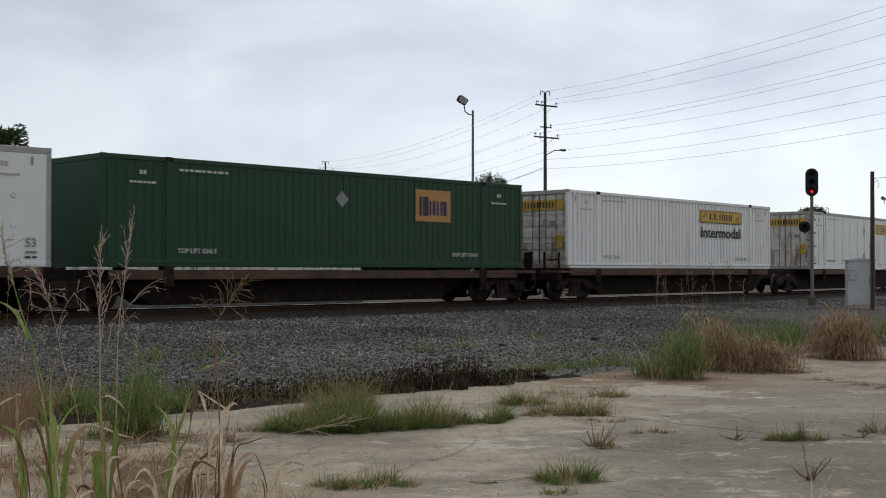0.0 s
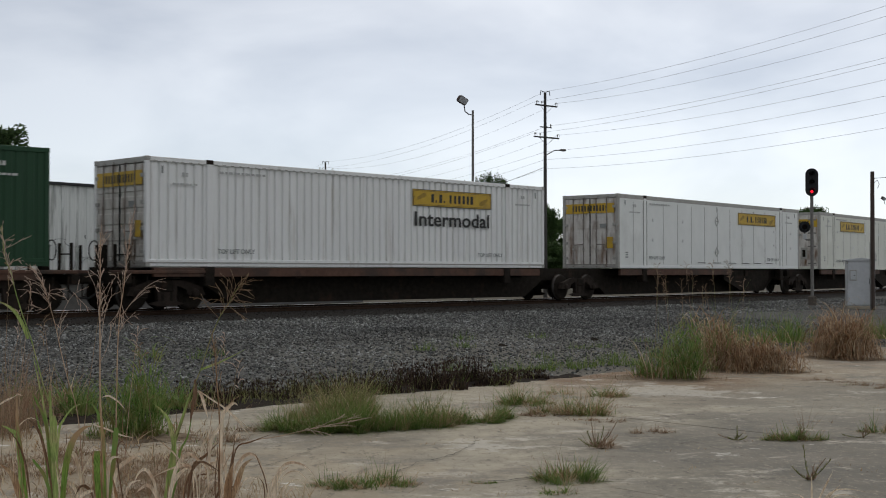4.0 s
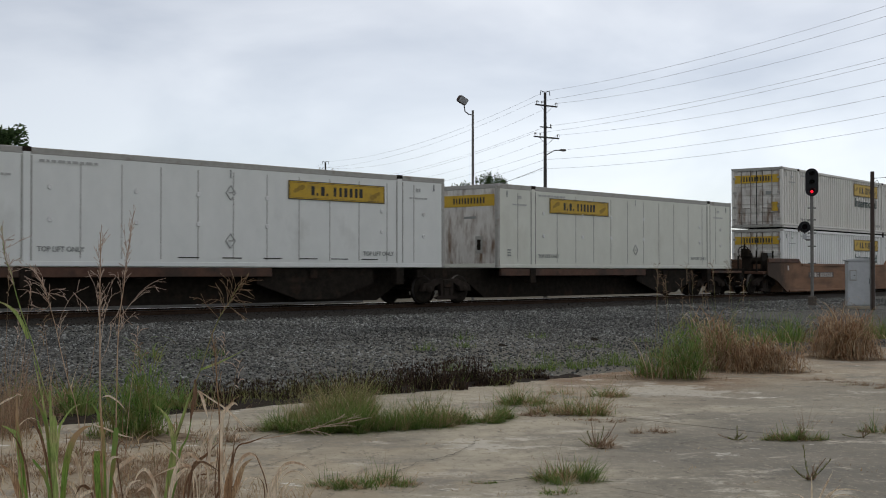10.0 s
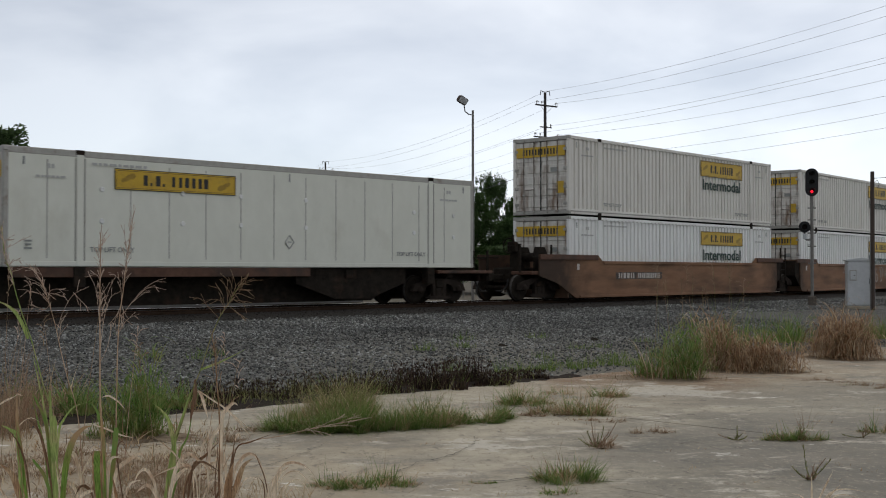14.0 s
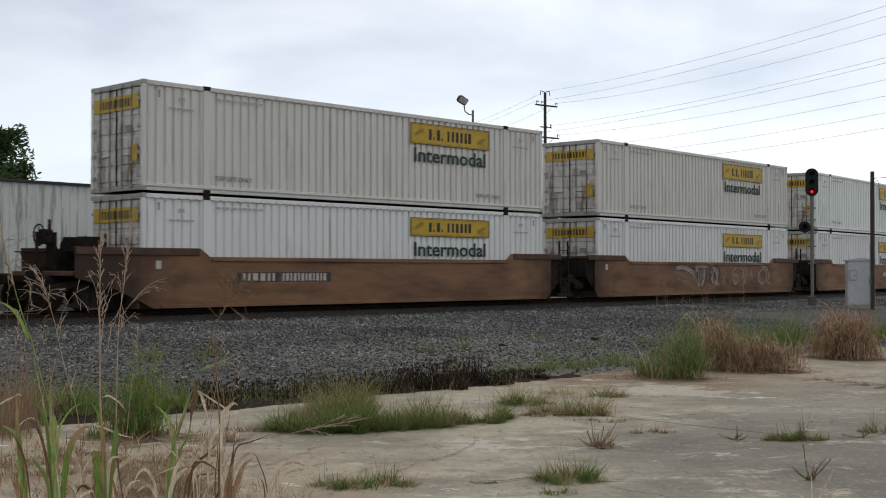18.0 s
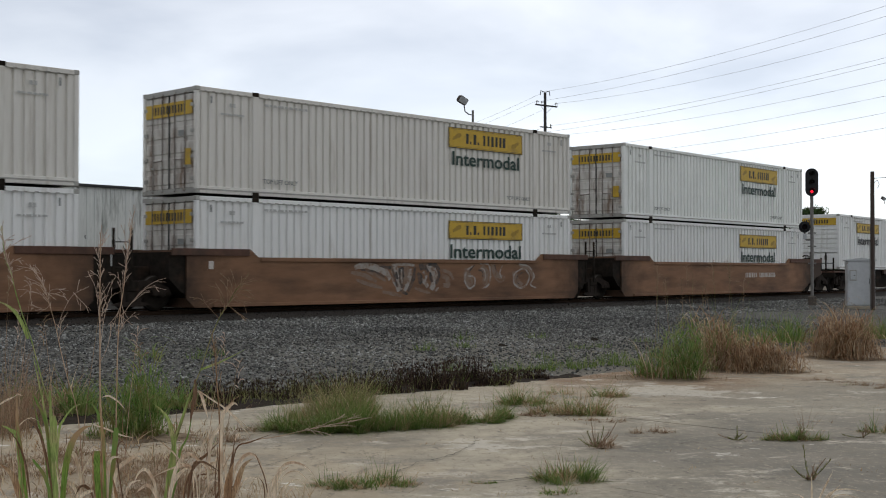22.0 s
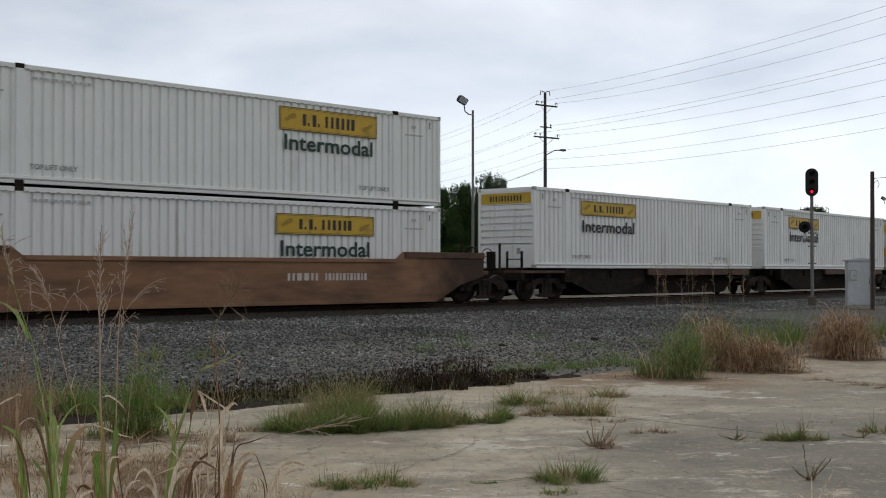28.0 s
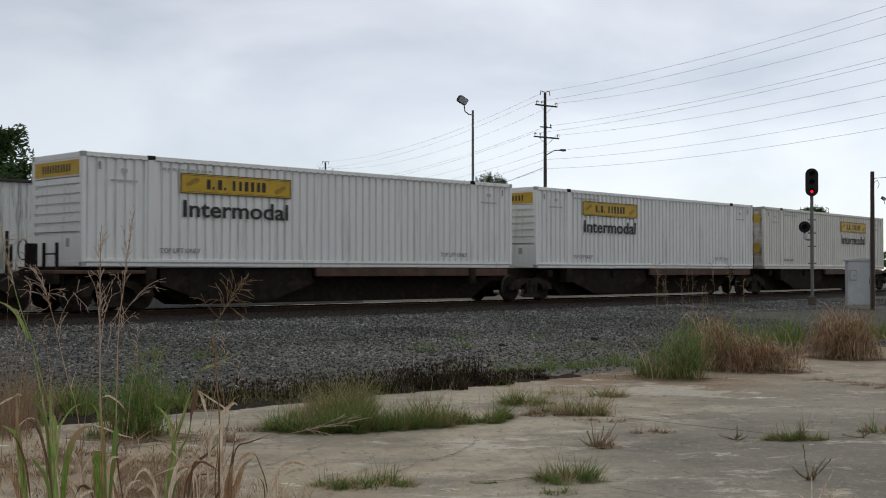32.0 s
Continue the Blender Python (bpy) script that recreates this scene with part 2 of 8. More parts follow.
M_DOOR = surface("worn_door_paint", (0.58, 0.55, 0.50), (0.70, 0.685, 0.65), 0.6, scale=5, stretch=(2.0, 2.0, 0.5), stain=(0.16, 0.09, 0.05), stain_scale=1.5, stain_at=(0.46, 0.70), bump=0.06)
M_TRIM = surface("galvanized_trim", (0.33, 0.32, 0.29), (0.42, 0.41, 0.38), 0.55, 0.3, scale=6, stretch=(1, 1, 1), stain=(0.18, 0.12, 0.08), stain_scale=2.2, stain_at=(0.58, 0.8), bump=0.05)
M_GREEN = surface("green_box_paint", (0.0075, 0.044, 0.016), (0.011, 0.058, 0.022), 0.6, scale=3, stretch=STREAK, stain=(0.018, 0.046, 0.023), stain_scale=1.2, stain_at=(0.55, 0.85), bump=0.04)
M_YELLOW = surface("yellow_panel", (0.50, 0.315, 0.02), (0.60, 0.385, 0.03), 0.5, scale=3, stain=(0.34, 0.22, 0.04), stain_scale=2.5, stain_at=(0.52, 0.75), bump=0.03)
M_ORANGE = surface("orange_panel", (0.42, 0.205, 0.06), (0.50, 0.255, 0.08), 0.5, scale=3, bump=0.03)
M_OLIVE = surface("olive_scroll_print", (0.27, 0.17, 0.02), (0.36, 0.23, 0.03), 0.6, scale=9, bump=0)
M_INK = surface("dark_green_lettering", (0.012, 0.035, 0.028), (0.02, 0.05, 0.04), 0.6, scale=8, bump=0)
M_BLACK = surface("black_lettering", (0.02, 0.02, 0.02), (0.035, 0.033, 0.03), 0.6, scale=8, bump=0)
M_NAVY = surface("navy_lettering", (0.02, 0.02, 0.09), (0.03, 0.03, 0.12), 0.6, scale=8, bump=0)
M_GREYMARK = surface("grey_lettering", (0.22, 0.23, 0.22), (0.30, 0.31, 0.30), 0.7, scale=8, bump=0)
M_FAINT = surface("faint_grey_marks", (0.40, 0.40, 0.385), (0.50, 0.50, 0.48), 0.7, scale=8, bump=0)
M_WELLMARK = surface("weathered_pale_marks", (0.46, 0.42, 0.38), (0.60, 0.56, 0.52), 0.7, scale=8, bump=0)
M_PALEMARK = surface("white_lettering", (0.50, 0.50, 0.47), (0.62, 0.62, 0.59), 0.7, scale=8, bump=0)
M_BROWN = surface("brown_car_paint", (0.205, 0.110, 0.063), (0.275, 0.152, 0.090), 0.65, scale=3, stretch=(0.35, 0.8, 1.6), stain=(0.11, 0.066, 0.045), stain_scale=0.9, stain_at=(0.48, 0.70), bump=0.08, vary=0.06, spec=0.12)


def soot_ends(m, half):
    """Ragged brake soot on a well car's sides where they meet the trucks."""
    nt = m.node_tree
    N, K = nt.nodes.new, nt.links.new
    b = nt.nodes["Principled BSDF"]
    paint = b.inputs["Base Color"].links[0].from_socket
    co, sep, n = N("ShaderNodeTexCoord"), N("ShaderNodeSeparateXYZ"), N("ShaderNodeTexNoise")
    n.inputs["Scale"].default_value, n.inputs["Detail"].default_value, n.inputs["Roughness"].default_value = 1.6, 6, 0.65
    K(co.outputs["Object"], sep.inputs[0])
    K(co.outputs["Object"], n.inputs["Vector"])
    ab, mad, mr = N("ShaderNodeMath"), N("ShaderNodeMath"), N("ShaderNodeMapRange")
    ab.operation, mad.operation = "ABSOLUTE", "MULTIPLY_ADD"
    K(sep.outputs["X"], ab.inputs[0])
    mad.inputs[1].default_value = 3.0
    K(n.outputs["Fac"], mad.inputs[0])
    K(ab.outputs[0], mad.inputs[2])
    mr.inputs["From Min"].default_value, mr.inputs["From Max"].default_value = half + 0.2, half + 2.3
    mr.inputs["To Max"].default_value = 0.88
    K(mad.outputs[0], mr.inputs["Value"])
    mx = N("ShaderNodeMix")
    mx.data_type = "RGBA"
    K(mr.outputs[0], mx.inputs["Factor"])
    K(paint, mx.inputs["A"])
    mx.inputs["B"].default_value = (0.036, 0.027, 0.022, 1)
    K(mx.outputs["Result"], b.inputs["Base Color"])


soot_ends(M_BROWN, BOX_L / 2)
M_SPRAY = surface("faded_grey_spray", (0.31, 0.275, 0.24), (0.46, 0.43, 0.39), 0.7, scale=5, stain=(0.20, 0.115, 0.07), stain_scale=5.0, stain_at=(0.44, 0.62), bump=0)
M_SPRAYDIM = surface("dim_brownish_spray", (0.21, 0.145, 0.105), (0.27, 0.20, 0.155), 0.7, scale=5, stain=(0.20, 0.115, 0.07), stain_scale=5.0, stain_at=(0.44, 0.62), bump=0)
M_SPRAYGREY = surface("grey_wall_spray", (0.16, 0.165, 0.16), (0.30, 0.305, 0.295), 0.7, scale=5, bump=0)
M_SPRAYDARK = surface("faded_dark_spray", (0.04, 0.034, 0.031), (0.085, 0.066, 0.056), 0.7, scale=5, stain=(0.18, 0.105, 0.065), stain_scale=5.0, stain_at=(0.46, 0.64), bump=0)
M_SPINE = surface("rusty_spine_paint", (0.075, 0.034, 0.021), (0.125, 0.062, 0.039), 0.75, scale=5, stain=(0.035, 0.026, 0.02), stain_scale=1.2, stain_at=(0.45, 0.7), bump=0.1)
M_UNDER = surface("grimy_underframe", (0.012, 0.010, 0.008), (0.030, 0.024, 0.019), 0.85, scale=6, stain=(0.06, 0.036, 0.024), stain_scale=2.0, stain_at=(0.55, 0.8), bump=0.15, spec=0.08)
M_TRUCK = surface("dusty_truck_iron", (0.022, 0.017, 0.014), (0.042, 0.032, 0.026), 0.9, scale=5, stain=(0.02, 0.016, 0.013), stain_scale=2.0, stain_at=(0.48, 0.7), bump=0.15, spec=0.1)
M_TREAD = surface("worn_wheel_steel", (0.045, 0.040, 0.036), (0.075, 0.068, 0.062), 0.5, 0.6, scale=10, bump=0.05)
M_RUBBER = surface("black_hose_rubber", (0.012, 0.012, 0.012), (0.025, 0.025, 0.024), 0.8, scale=12, bump=0.05)
M_RUSTBAR = surface("rusty_bars", (0.16, 0.135, 0.115), (0.32, 0.29, 0.26), 0.8, scale=7, stretch=(1, 1, 0.4), stain=(0.07, 0.035, 0.02), stain_scale=2.0, stain_at=(0.45, 0.7), bump=0.05)
M_RAILSIDE = surface("rusty_rail", (0.03, 0.019, 0.013), (0.055, 0.034, 0.023), 0.85, scale=6, stretch=(1, 1, 1), bump=0.1, spec=0.08)
M_RAILTOP = surface("polished_railhead", (0.42, 0.42, 0.43), (0.55, 0.55, 0.56), 0.28, 0.95, scale=10, bump=0.02)
M_TIE = surface("creosoted_tie_wood", (0.028, 0.023, 0.019), (0.06, 0.05, 0.042), 0.9, scale=8, stretch=(6, 1, 6), bump=0.3, vary=0.2, spec=0.08)
M_CONCRETE = None
M_GROUND = surface("sandy_soil", (0.09, 0.078, 0.062), (0.145, 0.124, 0.10), 0.95, scale=2.0, stain=(0.12, 0.11, 0.085), stain_scale=0.05, stain_at=(0.4, 0.6), bump=0.4, bump_scale=12, spec=0.08)
M_STEELPOLE = surface("galvanized_pole", (0.15, 0.14, 0.13), (0.22, 0.21, 0.195), 0.6, 0.2, scale=6, bump=0.04)
M_DARKPOLE = surface("dark_painted_pole", (0.045, 0.04, 0.042), (0.08, 0.07, 0.072), 0.6, 0.3, scale=6, bump=0.04)
M_WOODPOLE = surface("weathered_pole_wood", (0.07, 0.058, 0.048), (0.13, 0.11, 0.092), 0.9, scale=6, stretch=(6, 6, 0.5), bump=0.3)
M_POLEGREY = surface("weathered_grey_pole_wood", (0.042, 0.039, 0.036), (0.085, 0.079, 0.074), 0.9, scale=6, stretch=(6, 6, 0.5), bump=0.3)
M_DARKWOOD = surface("dark_reddish_pole_wood", (0.045, 0.033, 0.028), (0.085, 0.062, 0.052), 0.9, scale=6, stretch=(6, 6, 0.5), bump=0.3)
M_WIRE = surface("dark_wire", (0.05, 0.05, 0.055), (0.08, 0.08, 0.085), 0.6, scale=6, bump=0)
M_CABINET = surface("silver_cabinet_metal", (0.48, 0.49, 0.50), (0.58, 0.59, 0.60), 0.45, 0.35, scale=4, stain=(0.36, 0.36, 0.35), stain_scale=2, stain_at=(0.55, 0.8), bump=0.03)
M_SIGNAL = surface("black_signal_paint", (0.008, 0.008, 0.009), (0.018, 0.018, 0.02), 0.7, scale=10, bump=0.03)
M_WALL = surface("white_ribbed_cladding", (0.60, 0.615, 0.59), (0.70, 0.71, 0.68), 0.6, scale=2.5, stretch=(3, 3, 0.4), stain=(0.25, 0.26, 0.235), stain_scale=0.9, stain_at=(0.50, 0.66), bump=0.05)
M_EAVES = surface("dark_eaves_metal", (0.025, 0.025, 0.027), (0.045, 0.045, 0.045), 0.75, scale=6, bump=0.03)
M_BARK = surface("grey_brown_bark", (0.06, 0.047, 0.036), (0.12, 0.10, 0.08), 0.95, scale=9, stretch=(3, 3, 0.6), bump=0.5)
M_LEAF = island_surface("tree_leaves", [(0.03, 0.058, 0.018), (0.05, 0.09, 0.028), (0.085, 0.135, 0.045)], 0.7, 0.25)
M_GRASS = island_surface("green_grass", [(0.085, 0.145, 0.034), (0.125, 0.20, 0.048), (0.18, 0.26, 0.07), (0.26, 0.29, 0.10), (0.13, 0.195, 0.055), (0.10, 0.17, 0.04)], 0.75, 0.35)
M_YELLOWGRASS = island_surface("yellow_green_grass", [(0.15, 0.17, 0.055), (0.22, 0.235, 0.085), (0.31, 0.30, 0.13), (0.36, 0.31, 0.17), (0.12, 0.15, 0.045)], 0.75, 0.35)
M_STRAW = island_surface("dry_grass", [(0.22, 0.13, 0.065), (0.36, 0.235, 0.125), (0.56, 0.42, 0.25), (0.13, 0.075, 0.04), (0.66, 0.54, 0.36), (0.40, 0.24, 0.12)], 0.85, 0.25)
M_DUSK = island_surface("dark_seedy_weeds", [(0.024, 0.016, 0.014), (0.048, 0.030, 0.025), (0.090, 0.060, 0.045), (0.066, 0.058, 0.030)], 0.9, 0.1)
M_REED = island_surface("reed_leaves", [(0.07, 0.15, 0.03), (0.115, 0.215, 0.045), (0.19, 0.29, 0.08), (0.29, 0.33, 0.12)], 0.6, 0.3, (0.24, 0.23, 0.085))
M_DRYCLUMP = island_surface("rusty_dry_grass", [(0.24, 0.135, 0.075), (0.38, 0.23, 0.125), (0.54, 0.38, 0.23), (0.12, 0.066, 0.04), (0.70, 0.56, 0.38), (0.32, 0.18, 0.095), (0.18, 0.10, 0.06)], 0.85, 0.25)
def tipped_leaf():
    """Green leaf blades that have withered to rust towards their tips."""
    m = island_surface("green_leaf_with_rusty_tip", [(0.10, 0.19, 0.032), (0.155, 0.26, 0.05), (0.24, 0.34, 0.09)], 0.55, 0.35, (0.22, 0.25, 0.07), veins=0.4)
    nt = m.node_tree
    N, K = nt.nodes.new, nt.links.new
    b = nt.nodes["Principled BSDF"]
    green = b.inputs["Base Color"].links[0].from_socket
    co, sep, n, add = N("ShaderNodeTexCoord"), N("ShaderNodeSeparateXYZ"), N("ShaderNodeTexNoise"), N("ShaderNodeMath")
    n.inputs["Scale"].default_value = 5.0
    K(co.outputs["Object"], sep.inputs[0])
    K(co.outputs["Object"], n.inputs["Vector"])
    add.operation = "MULTIPLY_ADD"
    add.inputs[1].default_value = 0.5
    K(n.outputs["Fac"], add.inputs[0])
    K(sep.outputs["Z"], add.inputs[2])
    mr = N("ShaderNodeMapRange")
    mr.inputs["From Min"].default_value, mr.inputs["From Max"].default_value = 0.60, 0.86
    K(add.outputs[0], mr.inputs["Value"])
    mx = N("ShaderNodeMix")
    mx.data_type = "RGBA"
    K(mr.outputs[0], mx.inputs["Factor"])
    K(green, mx.inputs["A"])
    mx.inputs["B"].default_value = (0.40, 0.27, 0.16, 1)
    K(mx.outputs["Result"], b.inputs["Base Color"])
    for node in nt.nodes:
        if node.bl_idname == "ShaderNodeBsdfTranslucent":
            K(mx.outputs["Result"], node.inputs["Color"])
    return m


M_TIPPED = tipped_leaf()
M_PALEGREEN = island_surface("lime_leaf", [(0.20, 0.30, 0.075), (0.27, 0.36, 0.11), (0.33, 0.38, 0.16)], 0.55, 0.35, (0.36, 0.36, 0.16), veins=0.35)
M_BROWNLEAF = island_surface("dark_rusty_leaf", [(0.115, 0.062, 0.038), (0.17, 0.095, 0.058), (0.22, 0.14, 0.085)], 0.8, 0.15, (0.20, 0.13, 0.085), veins=0.4)
M_DRYSTALK = island_surface("pinkish_brown_stalks", [(0.38, 0.26, 0.18), (0.50, 0.36, 0.25), (0.33, 0.21, 0.145)], 0.9, 0.0)
M_SEED = island_surface("mauve_seed_heads", [(0.42, 0.30, 0.24), (0.55, 0.42, 0.34), (0.66, 0.54, 0.44), (0.31, 0.21, 0.165)], 0.9, 0.1)
M_RUST = island_surface("withered_leaf", [(0.27, 0.15, 0.08), (0.38, 0.24, 0.14)], 0.8, 0.25, (0.44, 0.32, 0.20), veins=0.4)
M_BROWNWEED = island_surface("brown_weeds", [(0.23, 0.145, 0.095), (0.31, 0.20, 0.13), (0.39, 0.28, 0.19), (0.21, 0.17, 0.085)], 0.85, 0.15)
M_PALELEAF = island_surface("bleached_leaf", [(0.62, 0.50, 0.37), (0.75, 0.64, 0.50), (0.56, 0.43, 0.31)], 0.8, 0.25, (0.52, 0.38, 0.27), veins=0.3)
M_PALESTALK = island_surface("pale_seed_stalks", [(0.42, 0.32, 0.20), (0.56, 0.46, 0.32), (0.34, 0.23, 0.14)], 0.85, 0.1)
# oil-dark tones, taken darker still for the shade about ties and cars
M_SHADEDSTONE = island_surface("oily_shaded_stones", [(0.02, 0.018, 0.016), (0.04, 0.036, 0.032), (0.06, 0.055, 0.05)], 0.85)
M_SHADEDBED = surface("oily_track_bed", (0.014, 0.012, 0.011), (0.04, 0.036, 0.032), 0.9, scale=14, bump=0.6, bump_scale=18, spec=0.08)
M_STONE = island_surface("ballast_stones", [(0.036, 0.037, 0.036), (0.085, 0.086, 0.083), (0.15, 0.152, 0.143), (0.32, 0.325, 0.31), (0.045, 0.046, 0.046), (0.125, 0.121, 0.11), (0.070, 0.073, 0.075)], 0.9, drift=(0.68, 1.42))


def ballast_material():
    m = bpy.data.materials.new("ballast_bed")
    m.use_nodes = True
    nt = m.node_tree
    N, K = nt.nodes.new, nt.links.new
    b = nt.nodes["Principled BSDF"]
    b.inputs["Roughness"].default_value = 0.95
    b.inputs["Specular IOR Level"].default_value = 0.05
    co = N("ShaderNodeTexCoord")
    vo = N("ShaderNodeTexVoronoi")
    vo.inputs["Scale"].default_value = 19
    K(co.outputs["Object"], vo.inputs["Vector"])
    r = N("ShaderNodeValToRGB")
    e = r.color_ramp.elements
    e[0].color, e[1].color = (0.024, 0.024, 0.023, 1), (0.215, 0.211, 0.195, 1)
    K(vo.outputs["Color"], r.inputs["Fac"])
    n = N("ShaderNodeTexNoise")
    n.inputs["Scale"].default_value, n.inputs["Detail"].default_value = 0.6, 5
    K(co.outputs["Object"], n.inputs["Vector"])
    mr = N("ShaderNodeMapRange")
    mr.inputs["To Min"].default_value, mr.inputs["To Max"].default_value = 0.7, 1.25
    K(n.outputs["Fac"], mr.inputs["Value"])
    hs = N("ShaderNodeHueSaturation")
    K(r.outputs[0], hs.inputs["Color"])
    K(mr.outputs[0], hs.inputs["Value"])
    # sandy dust along the toe towards the signal
    vd = N("ShaderNodeVectorMath")
    vd.operation = "DISTANCE"
    vd.inputs[1].default_value = (3.6, 21.0, 0.0)
    K(co.outputs["Object"], vd.inputs[0])
    ma = N("ShaderNodeMath")
    ma.operation = "MULTIPLY_ADD"
    ma.inputs[1].default_value = -4.0
    K(n.outputs["Fac"], ma.inputs[0])
    K(vd.outputs["Value"], ma.inputs[2])
    du = N("ShaderNodeMapRange")
    du.inputs["From Min"].default_value, du.inputs["From Max"].default_value, du.inputs["To Max"].default_value = 5.5, 0.5, 0.7
    K(ma.outputs[0], du.inputs["Value"])
    mx = N("ShaderNodeMix")
    mx.data_type = "RGBA"
    mx.inputs["B"].default_value = (0.20, 0.185, 0.155, 1)
    K(du.outputs[0], mx.inputs["Factor"])
    K(hs.outputs[0], mx.inputs["A"])
    K(mx.outputs["Result"], b.inputs["Base Color"])
    bp = N("ShaderNodeBump")
    bp.inputs["Strength"].default_value, bp.inputs["Distance"].default_value = 1.0, 0.03
    bp.invert = True
    K(vo.outputs["Distance"], bp.inputs["Height"])
    K(bp.outputs[0], b.inputs["Normal"])
    return m


M_BALLAST = ballast_material()


def glow(name, colour, strength):
    m = bpy.data.materials.new(name)
    m.use_nodes = True
    b = m.node_tree.nodes["Principled BSDF"]
    b.inputs["Base Color"].default_value = (*colour, 1)
    b.inputs["Emission Color"].default_value = (*colour, 1)
    b.inputs["Emission Strength"].default_value = strength
    return m


M_REDLIGHT = glow("lit_red_lens", (1.0, 0.01, 0.03), 1.7)
M_DARKLENS = surface("unlit_dark_lens", (0.012, 0.008, 0.008), (0.018, 0.011, 0.01), 0.45, bump=0, spec=0.15)


def concrete_material():
    """Weathered concrete: grain, damp dark patches, sandy washes and pale scrapes."""
    m = bpy.data.materials.new("old_concrete")
    m.use_nodes = True
    nt = m.node_tree
    N, K = nt.nodes.new, nt.links.new
    b = nt.nodes["Principled BSDF"]
    b.inputs["Roughness"].default_value = 0.9
    b.inputs["Specular IOR Level"].default_value = 0.12
    co = N("ShaderNodeTexCoord")

    def noise_layer(scale, detail, lo, hi, stretch=(1, 1, 1), shift=(0, 0, 0), rough=0.62):
        mp = N("ShaderNodeMapping")
        mp.inputs["Scale"].default_value, mp.inputs["Location"].default_value = stretch, shift
        K(co.outputs["Object"], mp.inputs["Vector"])
        n = N("ShaderNodeTexNoise")
        n.inputs["Scale"].default_value, n.inputs["Detail"].default_value, n.inputs["Roughness"].default_value = scale, detail, rough
        K(mp.outputs[0], n.inputs["Vector"])
        r = N("ShaderNodeMapRange")
        r.inputs["From Min"].default_value, r.inputs["From Max"].default_value = lo, hi
        K(n.outputs["Fac"], r.inputs["Value"])
        return r.outputs[0]

    col = None

    def over(fac, colour):
        nonlocal col
        mx = N("ShaderNodeMix")
        mx.data_type = "RGBA"
        K(fac, mx.inputs["Factor"])
        if col is None:
            mx.inputs["A"].default_value = (0.366, 0.325, 0.252, 1)
        else:
            K(col, mx.inputs["A"])
        mx.inputs["B"].default_value = (colour[0] * 1.015, colour[1], colour[2] * 0.97, 1)
        col = mx.outputs["Result"]

    def wash(centre, outer, inner, most, wander=7.0, grain=0.9):
        """A broad stain with a ragged edge round a place on the yard."""
        vd = N("ShaderNodeVectorMath")
        vd.operation = "DISTANCE"
        vd.inputs[1].default_value = centre
        K(co.outputs["Object"], vd.inputs[0])
        wob = N("ShaderNodeTexNoise")
        wob.inputs["Scale"].default_value, wob.inputs["Detail"].default_value, wob.inputs["Roughness"].default_value = grain, 9, 0.68
        K(co.outputs["Object"], wob.inputs["Vector"])
        mad = N("ShaderNodeMath")
        mad.operation = "MULTIPLY_ADD"
        mad.inputs[1].default_value, mad.inputs[2].default_value = wander, -wander / 2
        K(wob.outputs["Fac"], mad.inputs[0])
        sm = N("ShaderNodeMath")
        sm.operation = "ADD"
        K(vd.outputs["Value"], sm.inputs[0])
        K(mad.outputs[0], sm.inputs[1])
        mr = N("ShaderNodeMapRange")
        mr.inputs["From Min"].default_value, mr.inputs["From Max"].default_value = outer, inner
        mr.inputs["To Max"].default_value = most
        K(sm.outputs[0], mr.inputs["Value"])
        return mr.outputs[0]

    over(noise_layer(3.0, 10, 0.36, 0.64, rough=0.7), (0.48, 0.435, 0.345))
    over(noise_layer(0.42, 7, 0.47, 0.66, shift=(3.1, 1.7, 0), rough=0.68), (0.20, 0.187, 0.157))
    over(wash((4.0, 10.6, 0.0), 3.6, 1.6, 0.8), (0.16, 0.152, 0.135))
    over(wash((3.4, 18.2, 0.0), 4.0, 1.4, 0.65), (0.31, 0.24, 0.165))
    over(wash((8.2, 22.5, 0.0), 5.0, 2.2, 0.6), (0.36, 0.285, 0.215))
    over(wash((5.6, 15.2, 0.0), 3.4, 1.2, 0.6), (0.25, 0.235, 0.2))
    over(wash((3.1, 18.9, 0.0), 2.4, 1.0, 0.85), (0.235, 0.155, 0.10))
    over(wash((-3.2, 9.5, 0.0), 3.8, 1.6, 0.65), (0.37, 0.305, 0.22))
    over(noise_layer(1.6, 12, 0.55, 0.63, stretch=(0.8, 1.1, 1), shift=(1, 7, 0), rough=0.74), (0.52, 0.48, 0.415))
    over(noise_layer(3.0, 12, 0.57, 0.67, stretch=(1.4, 0.8, 1), shift=(5, 2, 0), rough=0.75), (0.11, 0.10, 0.09))
    over(noise_layer(0.9, 12, 0.51, 0.61, stretch=(0.9, 1.1, 1), shift=(4, 9, 0), rough=0.75), (0.245, 0.225, 0.19))
    over(noise_layer(1.7, 12, 0.63, 0.66, stretch=(0.75, 1.2, 1), shift=(9, 4, 0), rough=0.7), (0.66, 0.64, 0.59))
    over(wash((2.42, 10.65, 0.0), 0.10, 0.0, 0.85, 1.8, 3.6), (0.56, 0.54, 0.49))
    over(wash((0.35, 11.2, 0.0), 0.30, 0.2, 0.7, 2.0, 5.0), (0.55, 0.52, 0.46))
    over(wash((3.0, 16.3, 0.0), 0.9, 0.6, 0.7, 4.2, 1.9), (0.52, 0.49, 0.43))
    over(noise_layer(16, 10, 0.55, 0.66, stretch=(1.2, 0.7, 1), shift=(2, 3, 0), rough=0.75), (0.41, 0.365, 0.30))
